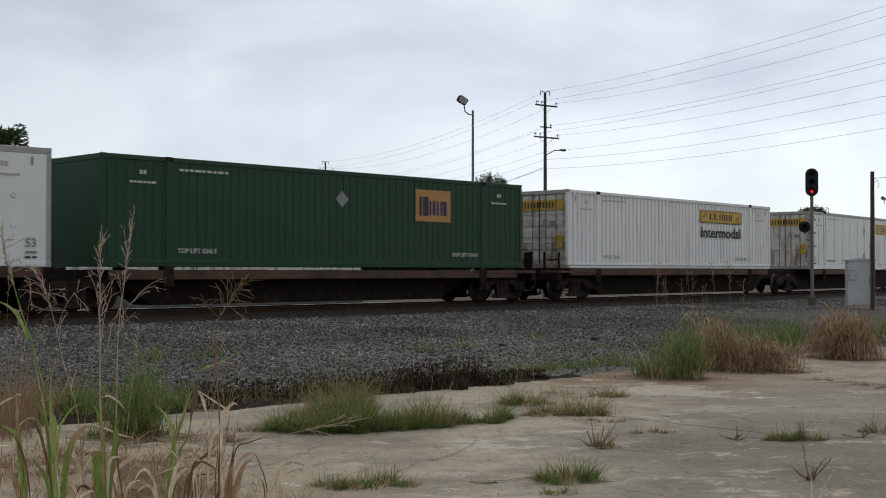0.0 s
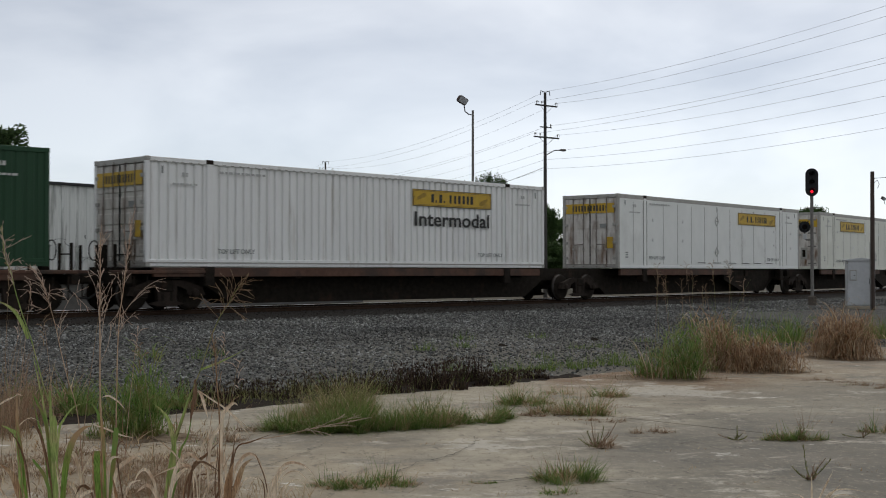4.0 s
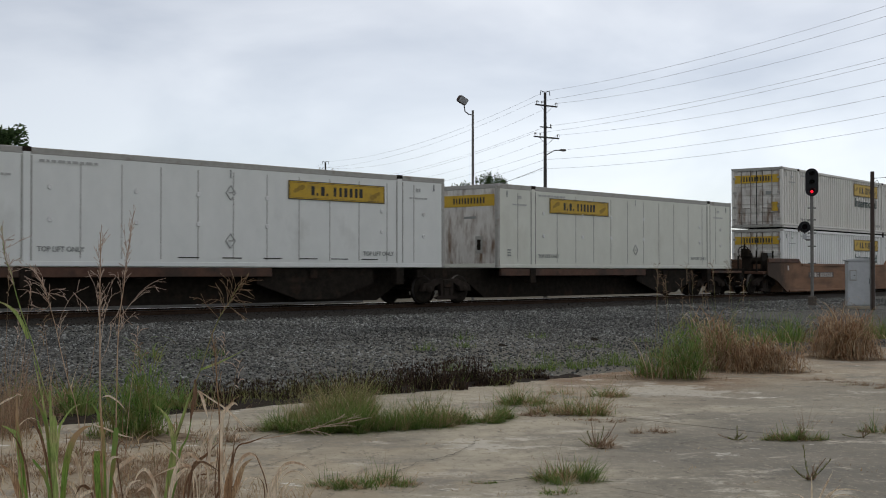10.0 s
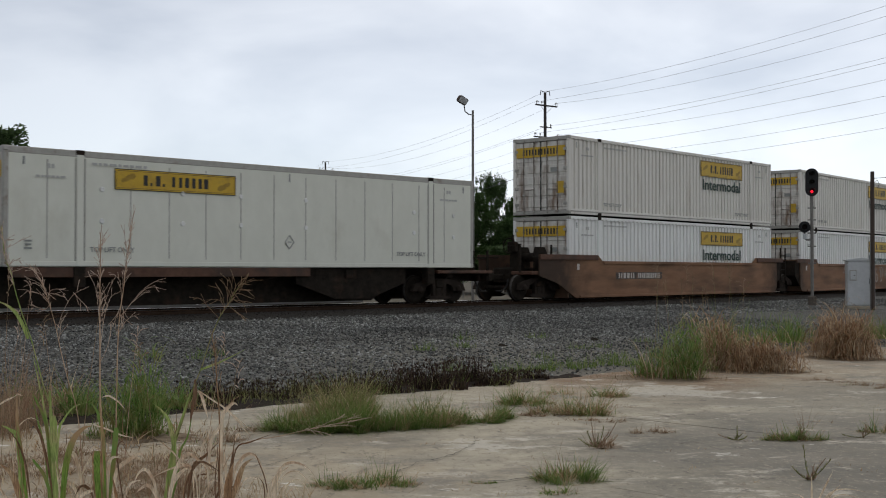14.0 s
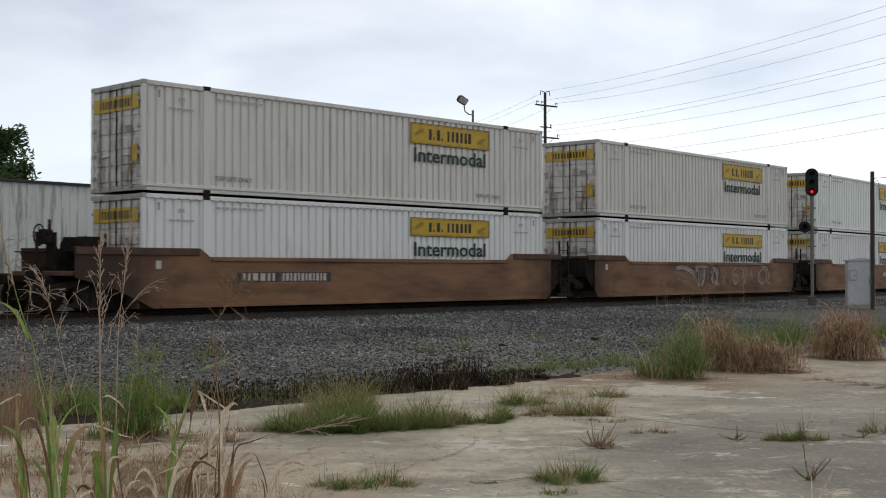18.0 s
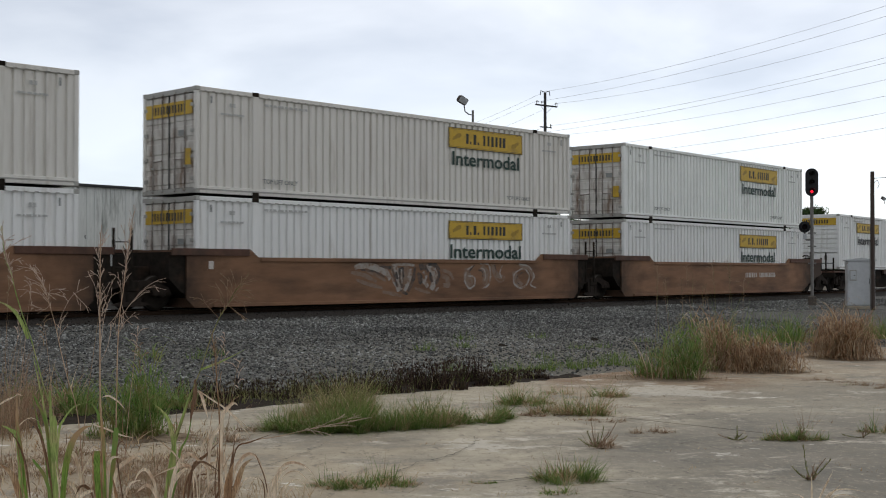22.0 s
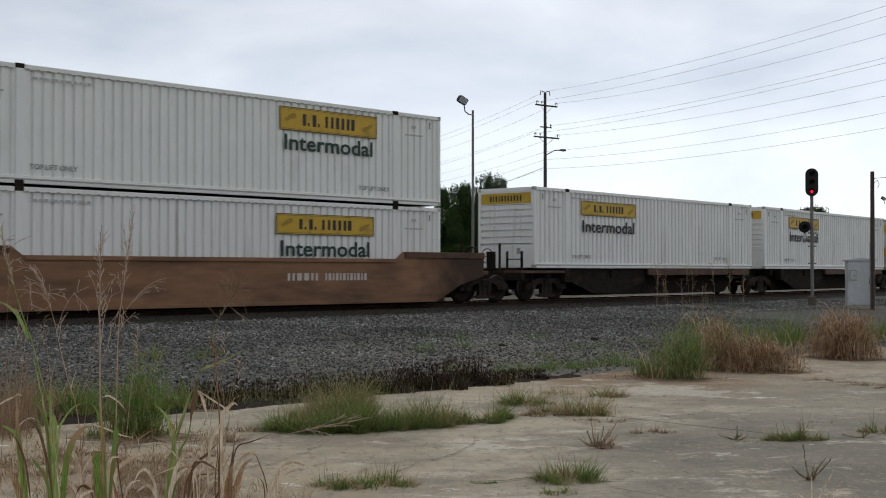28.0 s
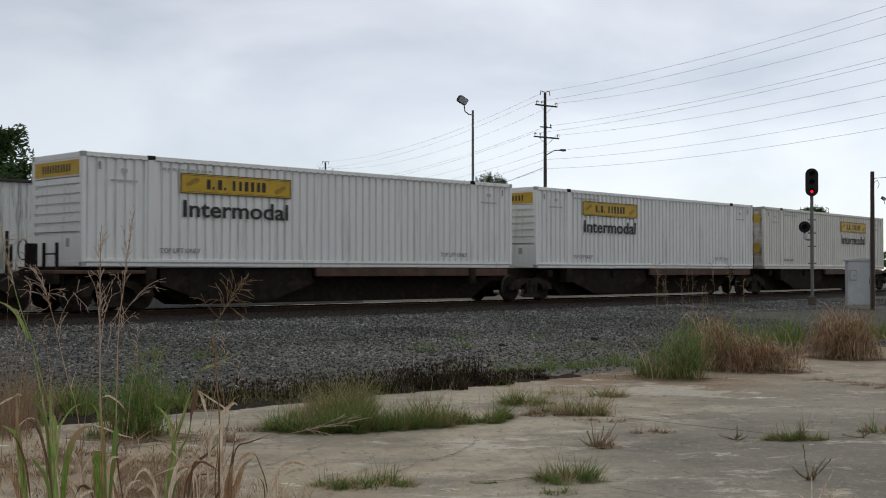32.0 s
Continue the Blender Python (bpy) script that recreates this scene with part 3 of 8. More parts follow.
    over(noise_layer(11, 10, 0.55, 0.65, stretch=(1.2, 0.6, 1), shift=(7, 1, 0), rough=0.75), (0.22, 0.19, 0.15))
    K(col, b.inputs["Base Color"])
    n3 = N("ShaderNodeTexNoise")
    n3.inputs["Scale"].default_value, n3.inputs["Detail"].default_value = 24, 8
    K(co.outputs["Object"], n3.inputs["Vector"])
    bp = N("ShaderNodeBump")
    bp.inputs["Strength"].default_value, bp.inputs["Distance"].default_value = 0.5, 0.012
    K(n3.outputs["Fac"], bp.inputs["Height"])
    K(bp.outputs[0], b.inputs["Normal"])
    return m


M_CONCRETE = concrete_material()
M_CRACK = surface("dirt_in_cracks", (0.04, 0.035, 0.028), (0.07, 0.06, 0.045), 0.95, scale=10, bump=0.2)
M_DIRT = surface("sandy_litter", (0.19, 0.145, 0.10), (0.29, 0.23, 0.165), 0.95, scale=9, stain=(0.10, 0.07, 0.045), stain_scale=3, stain_at=(0.5, 0.7), bump=0.5, bump_scale=30, spec=0.05)
M_DARKSOIL = surface("dark_damp_soil", (0.022, 0.017, 0.014), (0.05, 0.04, 0.032), 0.95, scale=14, bump=0.7, bump_scale=30, spec=0.05)
M_LAMPGLASS = surface("grey_lamp_glass", (0.32, 0.33, 0.34), (0.40, 0.41, 0.42), 0.2, scale=4, bump=0)
M_DOCK = surface("grey_dock_concrete", (0.10, 0.098, 0.092), (0.15, 0.147, 0.138), 0.9, scale=2, stain=(0.08, 0.076, 0.07), stain_scale=0.6, bump=0.1)
# ---------- ground, concrete, ballast, track ----------
ground = part("ground", Shape().quad((-2500, -2500, -0.12), (2500, -2500, -0.12), (2500, 2500, -0.12), (-2500, 2500, -0.12)), M_GROUND)
tagged(ground, "sandy soil and rough grass reaching to the horizon", "ground", kind="structure")

# height of the ballast by the distance from the track's middle
PROFILE = ((-40.0, -0.10), (-19.0, -0.06), (-17.5, -0.03), (-16.0, 0.04), (-13.0, 0.15), (-9.5, 0.27), (-5.0, 0.36), (-3.2, 0.40), (-2.0, 0.43), (2.0, 0.43), (3.2, 0.36), (7.0, 0.2), (12.0, -0.10))


def bed_height(v):
    for (a, za), (b, zb) in zip(PROFILE[:-1], PROFILE[1:]):
        if a <= v <= b:
            return za + (zb - za) * (v - a) / (b - a)
    return -0.1


def sweep(offsets, s0, s1, step):
    """A band along the track: offsets are (v, z)."""
    n = int((s1 - s0) / step) + 1
    verts, faces, k = [], [], len(offsets)
    for i in range(n):
        x, y, h = track_centre(s0 + i * step)
        for v, z in offsets:
            verts.append((x - v * math.sin(h), y + v * math.cos(h), z))
    for i in range(n - 1):
        for j in range(k - 1):
            a = i * k + j
            faces.append((a, a + 1, a + k + 1, a + k))
    return verts, faces


bed = part("ballast_bed", mesh_np("ballast_bed", *sweep(PROFILE, -150, 230, 2.0), M_BALLAST), None)
tagged(bed, "grey crushed-stone ballast bed sloping down from the track", "ballast", kind="structure")

RAIL_OUT = [(-0.035, 0), (-0.037, -0.03), (-0.01, -0.045), (-0.01, -0.13), (-0.07, -0.15), (-0.07, -0.165), (0.07, -0.165), (0.07, -0.15), (0.01, -0.13), (0.01, -0.045), (0.037, -0.03), (0.035, 0)]
for side in (-1, 1):
    rail = part("rail", mesh_np("rail", *sweep([(side * GAUGE_HALF + a, RAIL_Z + b) for a, b in RAIL_OUT], -150, 230, 2.0), M_RAILSIDE), None)
    tagged(rail, "rusty steel rail with a polished head on wooden ties", "rail", "rails of the track", kind="structure")
    part("railhead", mesh_np("railhead", *sweep([(side * GAUGE_HALF - 0.033, RAIL_Z + 0.001), (side * GAUGE_HALF - 0.025, RAIL_Z + 0.005), (side * GAUGE_HALF + 0.025, RAIL_Z + 0.005), (side * GAUGE_HALF + 0.033, RAIL_Z + 0.001)], -150, 230, 2.0), M_RAILTOP), None, rail, "polished steel running surface")

# oily strip; the shade of ties and train is put into its colour
grime = part("oily_track_bed", mesh_np("oily_track_bed", *sweep([(-4.1, 0.388), (-3.2, 0.412), (-2.0, 0.442), (2.0, 0.442), (2.4, 0.42)], -150, 230, 2.0), M_SHADEDBED), None)
tagged(grime, "oily ballast under and beside the ties, its colour darkened for their shade", "ballast", kind="structure")
# wooden ties; those in view are pieces of the bed
TIE_MESH = Shape().box(-0.115, 0.115, -1.3, 1.3, -0.18, 0.0, 0.012).mesh("tie")
TIE_MESH.materials.append(M_TIE)
for i in range(290):
    s = -8 + i * 0.52
    x, y, h = track_centre(s)
    part("tie", TIE_MESH, None, bed, at=pose(x, y, RAIL_Z - 0.168 + random.uniform(-0.012, 0.006), 0, 0, math.degrees(h) + random.uniform(-1, 1)))

# the old concrete yard: broken slabs on this side of the gravel
V_EDGE = -17.5
yard = part("concrete_pavement", mesh_np("pavement_base", *sweep([(-46.0, -0.006), (V_EDGE - 0.2, -0.006)], -40, 60, 2.0), M_DIRT), None)
tagged(yard, "old cracked concrete yard with sandy stains and weeds in the joints", "pavement", kind="structure")


def slab(s0, s1, v0, v1, ragged, z):
    """One cast slab between two joints."""
    pts = []

    def side(a, b, n, rough):
        for k in range(n):
            f = k / n
            pts.append((a[0] + (b[0] - a[0]) * f + (random.uniform(-rough, rough) if k else 0), a[1] + (b[1] - a[1]) * f + (random.uniform(-rough, rough) if k else 0)))

    side((s0, v0), (s1, v0), 6, 0.008)
    side((s1, v0), (s1, v1), 5, 0.008)
    side((s1, v1), (s0, v1), 14, ragged)
    side((s0, v1), (s0, v0), 5, 0.008)
    sh = Shape()
    n = len(pts)
    cs, cv = sum(p[0] for p in pts) / n, sum(p[1] for p in pts) / n
    fs, fv = 1 - 0.003 / (s1 - s0), 1 - 0.003 / (v1 - v0)
    top = [(*beside_track(cs + (p[0] - cs) * fs, cv + (p[1] - cv) * fv), z) for p in pts]
    mid = [(*beside_track(*p), z - 0.018) for p in pts]
    low = [(q[0], q[1], -0.2) for q in mid]
    sh.v = top + mid + low
    sh.face(tuple(range(n)))
    for i in range(n):
        j = (i + 1) % n
        sh.face((i, n + i, n + j, j))
        sh.face((n + i, 2 * n + i, 2 * n + j, n + j))
    return sh


random.seed(5)
ROWS_V = (-45.0, -38.0, -33.0, -28.4, -23.8, -19.5, V_EDGE)
for r in range(6):
    v0, v1 = ROWS_V[r], ROWS_V[r + 1]
    shift = (0, 2.1, 0.7, 3.0, 1.2, 2.5)[r]
    for k in range(11):
        s0 = -22 + 6.4 * k + shift
        if r == 5 and s0 > 9 or r == 4 and s0 > 9:
            continue
        part("slab", slab(s0 + 0.0025, min(s0 + 6.3975, 9.895) if r >= 4 else s0 + 6.3975, v0 + 0.0025, v1 - 0.0025, 0.16 if r == 5 else 0.008, random.uniform(0.0, 0.005)), M_CONCRETE, yard)
# wide slabs cast in one piece further along
for s0, s1, v0, v1 in ((9.9, 24.4, -23.797, V_EDGE), (24.4, 38.0, -23.797, V_EDGE), (38.0, 50.0, -23.797, V_EDGE)):
    part("slab", slab(s0 + 0.002, s1 - 0.002, v0, v1, 0.16, 0.003), M_CONCRETE, yard)
# ---------- the boxes on the train ----------
def ribbed_wall(x0, x1, y, out, z0, z1, pitch, depth, horizontal=False):
    """A folded sheet-steel wall in the x-z plane; out is the side its ridges face (-1 or 1)."""
    s = Shape()
    a0, a1 = (z0, z1) if horizontal else (x0, x1)
    n = max(1, round((a1 - a0) / pitch))
    p = (a1 - a0) / n
    line = []
    for i in range(n):
        b = a0 + i * p
        line += [(b, 0), (b + 0.24 * p, 0), (b + 0.31 * p, 1), (b + 0.92 * p, 1)]
    line.append((a1, 0))
    for (p0, d0), (p1, d1) in zip(line[:-1], line[1:]):
        q0, q1 = y + out * depth * (d0 - 1), y + out * depth * (d1 - 1)
        if horizontal:
            s.quad((x0, q0, p0), (x1, q0, p0), (x1, q1, p1), (x0, q1, p1))
        else:
            s.quad((p0, q0, z0), (p1, q1, z0), (p1, q1, z1), (p0, q0, z1))
    return s


CACHE = {}


def shared(key, build):
    if key not in CACHE:
        CACHE[key] = build()
    return CACHE[key]


def bar_row(parent, widths, h, gap, material, at, name="brand_bar"):
    """Plain bars that stand for writing, each a part of its own."""
    x = -(sum(widths) + gap * (len(widths) - 1)) / 2
    for w in widths:
        if w > 0:
            me = shared((name, w, h, material.name), lambda: Shape().box(-w / 2, w / 2, -0.004, 0, -h / 2, h / 2).mesh(name))
            part(name, me, material, parent, at=at @ Matrix.Translation((x + w / 2, 0, 0)))
        x += w + gap


def bars(widths, h, gap):
    """Plain bars that stand for writing: in the x-z plane, middle at the origin."""
    s = Shape()
    full = sum(widths) + gap * (len(widths) - 1)
    x = -full / 2
    for w in widths:
        s.box(x, x + w, -0.004, 0, -h / 2, h / 2)
        x += w + gap
    return s


HL, HW = BOX_L / 2, BOX_W / 2
TURN_END = Matrix.Rotation(radians(-90), 4, "Z")  # from the near side to the left end
INSET = {}  # how far the side wall lies behind the rails
LIFT = 2.0  # lifting posts stand this far from the ends


def freight_box(label, kind, skin, trim, left_end, logo_u, lower_marks=True, group="freight containers on the train"):
    """A 53-foot container; x runs along the train, its near side faces -y, its base is at z = 0."""
    box = thing("freight_container", label, "container", group)
    INSET[box.name] = 0.016 if kind == "ribbed" else 0.0
    H = BOX_H
    ribbed = kind == "ribbed"
    yn = -HW
    # floor, roof and rails
    part("floor_frame", shared(("floor",), lambda: Shape().box(-HL + 0.02, HL - 0.02, -HW + 0.03, HW - 0.03, 0.03, 0.16, 0.01).mesh("floor_frame")), None, box).data.materials or CACHE[("floor",)].materials.append(M_UNDER)
    part("roof", Shape().box(-HL + 0.02, HL - 0.02, -HW + 0.02, HW - 0.02, H - 0.06, H - 0.015, 0.01), skin, box)
    for sy, nm in ((-1, "side_wall"), (1, "side_wall")):
        y = sy * (HW - 0.012)
        if ribbed:
            part(nm, ribbed_wall(-HL + 0.1, HL - 0.1, sy * (HW - (0.026 if skin is M_GREEN else 0.046)), sy, 0.2, H - 0.1, 0.272, 0.018 if skin is M_GREEN else 0.062), skin, box)
        else:
            wall = part(nm, Shape().box(-HL + 0.1, HL - 0.1, min(y, y - sy * 0.04), max(y, y - sy * 0.04), 0.12, H - 0.1), skin, box)
            if sy < 0:
                x, i = -HL + 1.12, 0
                while x < HL - 0.6:
                    if abs(abs(x) - (HL - LIFT)) > 0.3:
                        part("seam", Shape().box(x - 0.012, x + 0.012, y - 0.006, y + 0.002, 0.2, H - 0.28), trim, wall)
                    x += 1.155
        y0, y1 = sorted((sy * HW, sy * (HW - 0.09)))
        part("top_rail", Shape().box(-HL + 0.12, HL - 0.12, y0 + 0.004, y1, H - 0.13 if ribbed else H - 0.17, H - 0.005, 0.012), skin if ribbed else trim, box)
        part("bottom_rail", Shape().box(-HL + 0.12, HL - 0.12, y0 + 0.002, y1, 0.004, 0.2 if ribbed else 0.13, 0.012), skin, box)
        if ribbed and sy < 0:
            # a row of thin dashes at about the rib spacing, below the top rail
            ds = Shape()
            for k in range(int((BOX_L - 0.4) / 0.272)):
                xk = -HL + 0.25 + k * 0.272
                ds.box(xk, xk + 0.10, -HW - 0.002, -HW + 0.006, H - 0.128, H - 0.104)
            tagged(part("slotted_edge", ds, M_TRIM if skin is not M_GREEN else M_GREEN, box), kind="stuff")
        if ribbed:
            part("rub_strip", Shape().box(-HL + 0.12, HL - 0.12, *sorted((sy * HW, sy * (HW + 0.012))), 0.09, 0.13, 0.004), trim, box)
    for sx in (-1, 1):
        for sy in (-1, 1):
            x0, x1 = sorted((sx * HL, sx * (HL - 0.13)))
            y0, y1 = sorted((sy * HW, sy * (HW - 0.13)))
            part("corner_post", Shape().box(x0, x1, y0, y1, 0.12, H - 0.12, 0.015), trim if not ribbed else skin, box)
            for z0 in (0.0, H - 0.12):
                part("corner_casting", Shape().box(x0 - 0.003, x1 + 0.003, y0 - 0.003, y1 + 0.003, z0, z0 + 0.12, 0.01), trim, box)
            lx = sx * (HL - LIFT)
            ya, yb = sorted((sy * (HW + 0.006), sy * (HW - 0.08)))
            post = part("lift_post", Shape().box(lx - 0.1, lx + 0.1, ya, yb, 0.0, H - 0.1, 0.012), skin, box)
            if not ribbed and sy < 0:
                for ex in (-0.125, 0.125):
                    part("post_seam", Shape().box(lx + ex - 0.012, lx + ex + 0.012, ya - 0.002, ya + 0.02, 0.14, H - 0.2), M_TRIM, post)
            part("lift_casting", Shape().box(lx - 0.12, lx + 0.12, ya - 0.004, yb + 0.06, H - 0.12, H + 0.004, 0.01), M_UNDER, post)
    # ends
    end_wall(box, left_end, -1, skin, trim, kind)
    end_wall(box, "plain", 1, skin, trim, kind)
    return box


def end_wall(box, style, sx, skin, trim, kind):
    """The wall across one end (sx -1: the end that leads)."""
    H = BOX_H
    flip = Matrix.Identity(4) if sx < 0 else Matrix.Rotation(radians(180), 4, "Z")
    turn = flip @ Matrix.Translation((-HL, 0, 0)) @ TURN_END
    # in this space x runs across the end, -y faces out
    W0 = HW - 0.13
    top = part("end_header", Shape().box(-W0, W0, 0.0, 0.1, H - 0.16, H - 0.01, 0.01), trim if style != "ribs" else skin, box, at=turn)
    sill = part("end_sill", Shape().box(-W0, W0, 0.0, 0.1, 0.01, 0.15, 0.01), trim if style == "doors" else skin, box, at=turn)
    if style == "doors":
        for sd in (-1, 1):
            x0, x1 = sorted((sd * 0.012, sd * (W0 - 0.004)))
            s = ribbed_wall(x0, x1, 0.03, -1, 0.16, H - 0.17, 0.46, 0.022 if kind == "ribbed" else 0.007, True)
            s.box(x0, x1, 0.075, 0.1, 0.16, H - 0.17)
            door = part("door", s, M_DOOR, box, at=turn)
            for xx in (sd * 0.30, sd * 0.78):
                part("locking_bar", Shape().rod((xx, -0.01, 0.06), (xx, -0.01, H - 0.08), 0.020, 8), M_RUSTBAR, door)
            part("lock_handle", Shape().rod((sd * 0.30, -0.03, 0.95), (sd * 0.72, -0.03, 0.92), 0.016, 6), M_RUSTBAR, door)
            for zz in (0.12, 0.75, H - 0.12):
                part("bar_keeper", Shape().box(sd * 0.30 - 0.05, sd * 0.30 + 0.05, -0.035, 0.01, zz - 0.03, zz + 0.03, 0.006), M_TRIM, door)
                part("bar_keeper", Shape().box(sd * 0.78 - 0.05, sd * 0.78 + 0.05, -0.035, 0.01, zz - 0.03, zz + 0.03, 0.006), M_TRIM, door)
            for zz in (0.4, 1.0, 1.7, 2.4):
                xa, xb = sorted((sd * (W0 - 0.12), sd * (W0 + 0.03)))
                part("hinge", Shape().box(xa, xb, -0.02, 0.03, zz - 0.05, zz + 0.05, 0.008), M_TRIM, door)
        part("door_seal", Shape().box(-0.014, 0.014, -0.004, 0.03, 0.16, H - 0.17), M_RUBBER, box, at=turn)
        if kind != "green":
            for sd in (-1, 1):
                pl = part("brand_panel", Shape().box(*sorted((sd * 0.03, sd * (W0 - 0.05))), -0.012, -0.005, H - 0.74, H - 0.36), M_YELLOW, box, "yellow panel with a brand mark", at=turn)
                bar_row(pl, [0.07, 0.07, 0.07, 0.07, 0.07, 0.07], 0.22, 0.07, M_BLACK, Matrix.Translation((sd * 0.42, -0.013, H - 0.55)), "brand_bar")
            part("warning_plate", Shape().box(W0 - 0.42, W0 - 0.10, -0.012, -0.005, 0.78, 1.22), M_YELLOW, box, "small yellow plate", at=turn)
            part("notice", bars([0.3], 0.16, 0.02), M_GREYMARK, box, at=turn @ Matrix.Translation((0.62, -0.01, 1.66)))
    elif style == "ribs":
        part("end_panel", ribbed_wall(-W0, W0, 0.02, -1, 0.82, H - 0.62, 0.245, 0.09, True), skin, box, at=turn)
        low = part("lower_end_panel", Shape().box(-W0, W0, 0.012, 0.05, 0.15, 0.815, 0.008), skin, box, at=turn)
        part("access_hatch", Shape().box(0.5, 0.66, 0.0, 0.014, 0.5, 0.72, 0.004), M_TRIM, low)
        up = part("upper_end_panel", Shape().box(-W0, W0, 0.012, 0.05, H - 0.62, H - 0.16, 0.008), skin, box, at=turn)
        pl = part("brand_panel", Shape().box(-W0 + 0.03, W0 - 0.03, 0.002, 0.014, H - 0.58, H - 0.2), M_YELLOW, box, "yellow panel with a brand mark", at=turn)
        bar_row(pl, [0.07, 0.05, 0.07, 0.05, 0.07, 0.07, 0.07, 0.07, 0.07, 0.07, 0.07], 0.2, 0.07, M_BLACK, Matrix.Translation((0.0, 0.0, H - 0.39)), "brand_bar")
    elif style == "flat":
        part("end_panel", Shape().box(-W0, W0, 0.01, 0.05, 0.15, H - 0.16, 0.01), M_DOOR, box, "stained white end wall", at=turn)
        pl = part("brand_panel", Shape().box(-W0 + 0.02, W0 - 0.02, -0.002, 0.012, H - 0.76, H - 0.36), M_YELLOW, box, "yellow panel with a brand mark", at=turn)
        bar_row(pl, [0.07, 0.05, 0.07, 0.05, 0.07, 0.07, 0.07, 0.07, 0.07, 0.07, 0.07], 0.2, 0.07, M_BLACK, Matrix.Translation((0.0, -0.004, H - 0.56)), "brand_bar")
        hatch = part("access_hatch", Shape().box(0.3, 0.62, -0.006, 0.012, 0.5, 1.1, 0.006), M_TRIM, box, "small grey hatch", at=turn)
        part("hatch_window", Shape().box(0.38, 0.54, -0.012, 0.0, 0.62, 0.98), M_UNDER, hatch)
        part("notice", bars([0.55], 0.08, 0.02), M_GREYMARK, box, at=turn @ Matrix.Translation((0.05, 0.008, 1.75)))
    else:
        part("end_panel", Shape().box(-W0, W0, 0.012, 0.06, 0.15, H - 0.16, 0.008), skin, box, at=turn)


PANEL_BARS = (0.09, 0.05, 0.05, 0.08, 0.10, 0.05, 0.05, 0.16, 0.07, 0.09, 0.07, 0.07, 0.09, 0.07, 0.08, 0.07, 0.08, 0.05, 0.10, 0.05)


def brand_side(box, u, letters=True, ink=None, z0=1.97, z1=2.51, word=3.55, drop=0.41):
    """The yellow panel, the word below it and small markings on the near side; u: the panel's left edge."""
    y = -HW + INSET[box.name]
    x0, x1 = -HL + u + 0.1, -HL + u + 3.85
    xm, zm, hb = x0 + 1.875, (z0 + z1) / 2, (z1 - z0) * 0.5
    pl = part("brand_panel", Shape().box(x0, x1, y - 0.016, y - 0.006, z0, z1), M_YELLOW, box, "yellow panel with a brand mark in dark bars")
    edge = Shape()
    for g, w in ((0.0, 0.02), (0.045, 0.010)):
        edge.box(x0 + g, x1 - g, y - 0.019, y - 0.0165, z0 + g, z0 + g + w).box(x0 + g, x1 - g, y - 0.019, y - 0.0165, z1 - g - w, z1 - g)
        edge.box(x0 + g, x0 + g + w, y - 0.019, y - 0.0165, z0 + g + w, z1 - g - w).box(x1 - g - w, x1 - g, y - 0.019, y - 0.0165, z0 + g + w, z1 - g - w)
    part("panel_border", edge, M_BLACK, pl)
    # strokes and the gaps between them, in turn
    x = xm - sum(PANEL_BARS) / 2 * 1.36
    for k, w in enumerate(PANEL_BARS):
        w *= 1.36
        if k % 2 == 0:
            tall = hb * (0.28 if k in (2, 6) else 1.0)
            me = shared(("stroke", k, hb), lambda: Shape().box(-w / 2, w / 2, -0.004, 0, 0, tall).mesh("brand_bar"))
            part("brand_bar", me, M_BLACK, pl, at=Matrix.Translation((x + w / 2, y - 0.016, zm - hb / 2)))
        x += w
    # worn scroll ornaments at both ends of the panel
    for sx in (-1, 1):
        sc = Shape()
        for k in range(5):
            a0, cx, cz = 0.9 * k, xm + sx * (1.36 + 0.07 * k), zm - sx * (0.10 - 0.035 * k)
            sc.v += [(cx + (0.10 - 0.012 * k) * math.cos(a0 + q) * (1.6 if k % 2 else 1.0), y - 0.0165 - 0.0003 * k, cz + (0.075 - 0.006 * k) * math.sin(a0 + q)) for q in (0, 1.1, 2.3, 3.4, 4.4, 5.4)]
            sc.face(tuple(range(6 * k, 6 * k + 6)))
        part("scroll_mark", sc, M_OLIVE, pl, "worn olive scroll ornament")
    if letters:
        me = shared(("word", ink.name, word), lambda: sized_word("Intermodal", word, 0.46))
        part("lettering", me, ink, box, "dark sans-serif word", at=Matrix.Translation((xm, y - 0.012, z0 - drop)))


def sized_word(text, wide, tall):
    """Bold lettering stretched to a given width and height."""
    me = lettering(text, 0.80, 0.014)
    xs, zs = [v.co.x for v in me.vertices], [v.co.z for v in me.vertices]
    me.transform(Matrix.Diagonal((wide / (max(xs) - min(xs)), 1, tall / (max(zs) - min(zs)), 1)) @ Matrix.Translation((-(max(xs) + min(xs)) / 2, 0, -(max(zs) + min(zs)) / 2)))
    return me


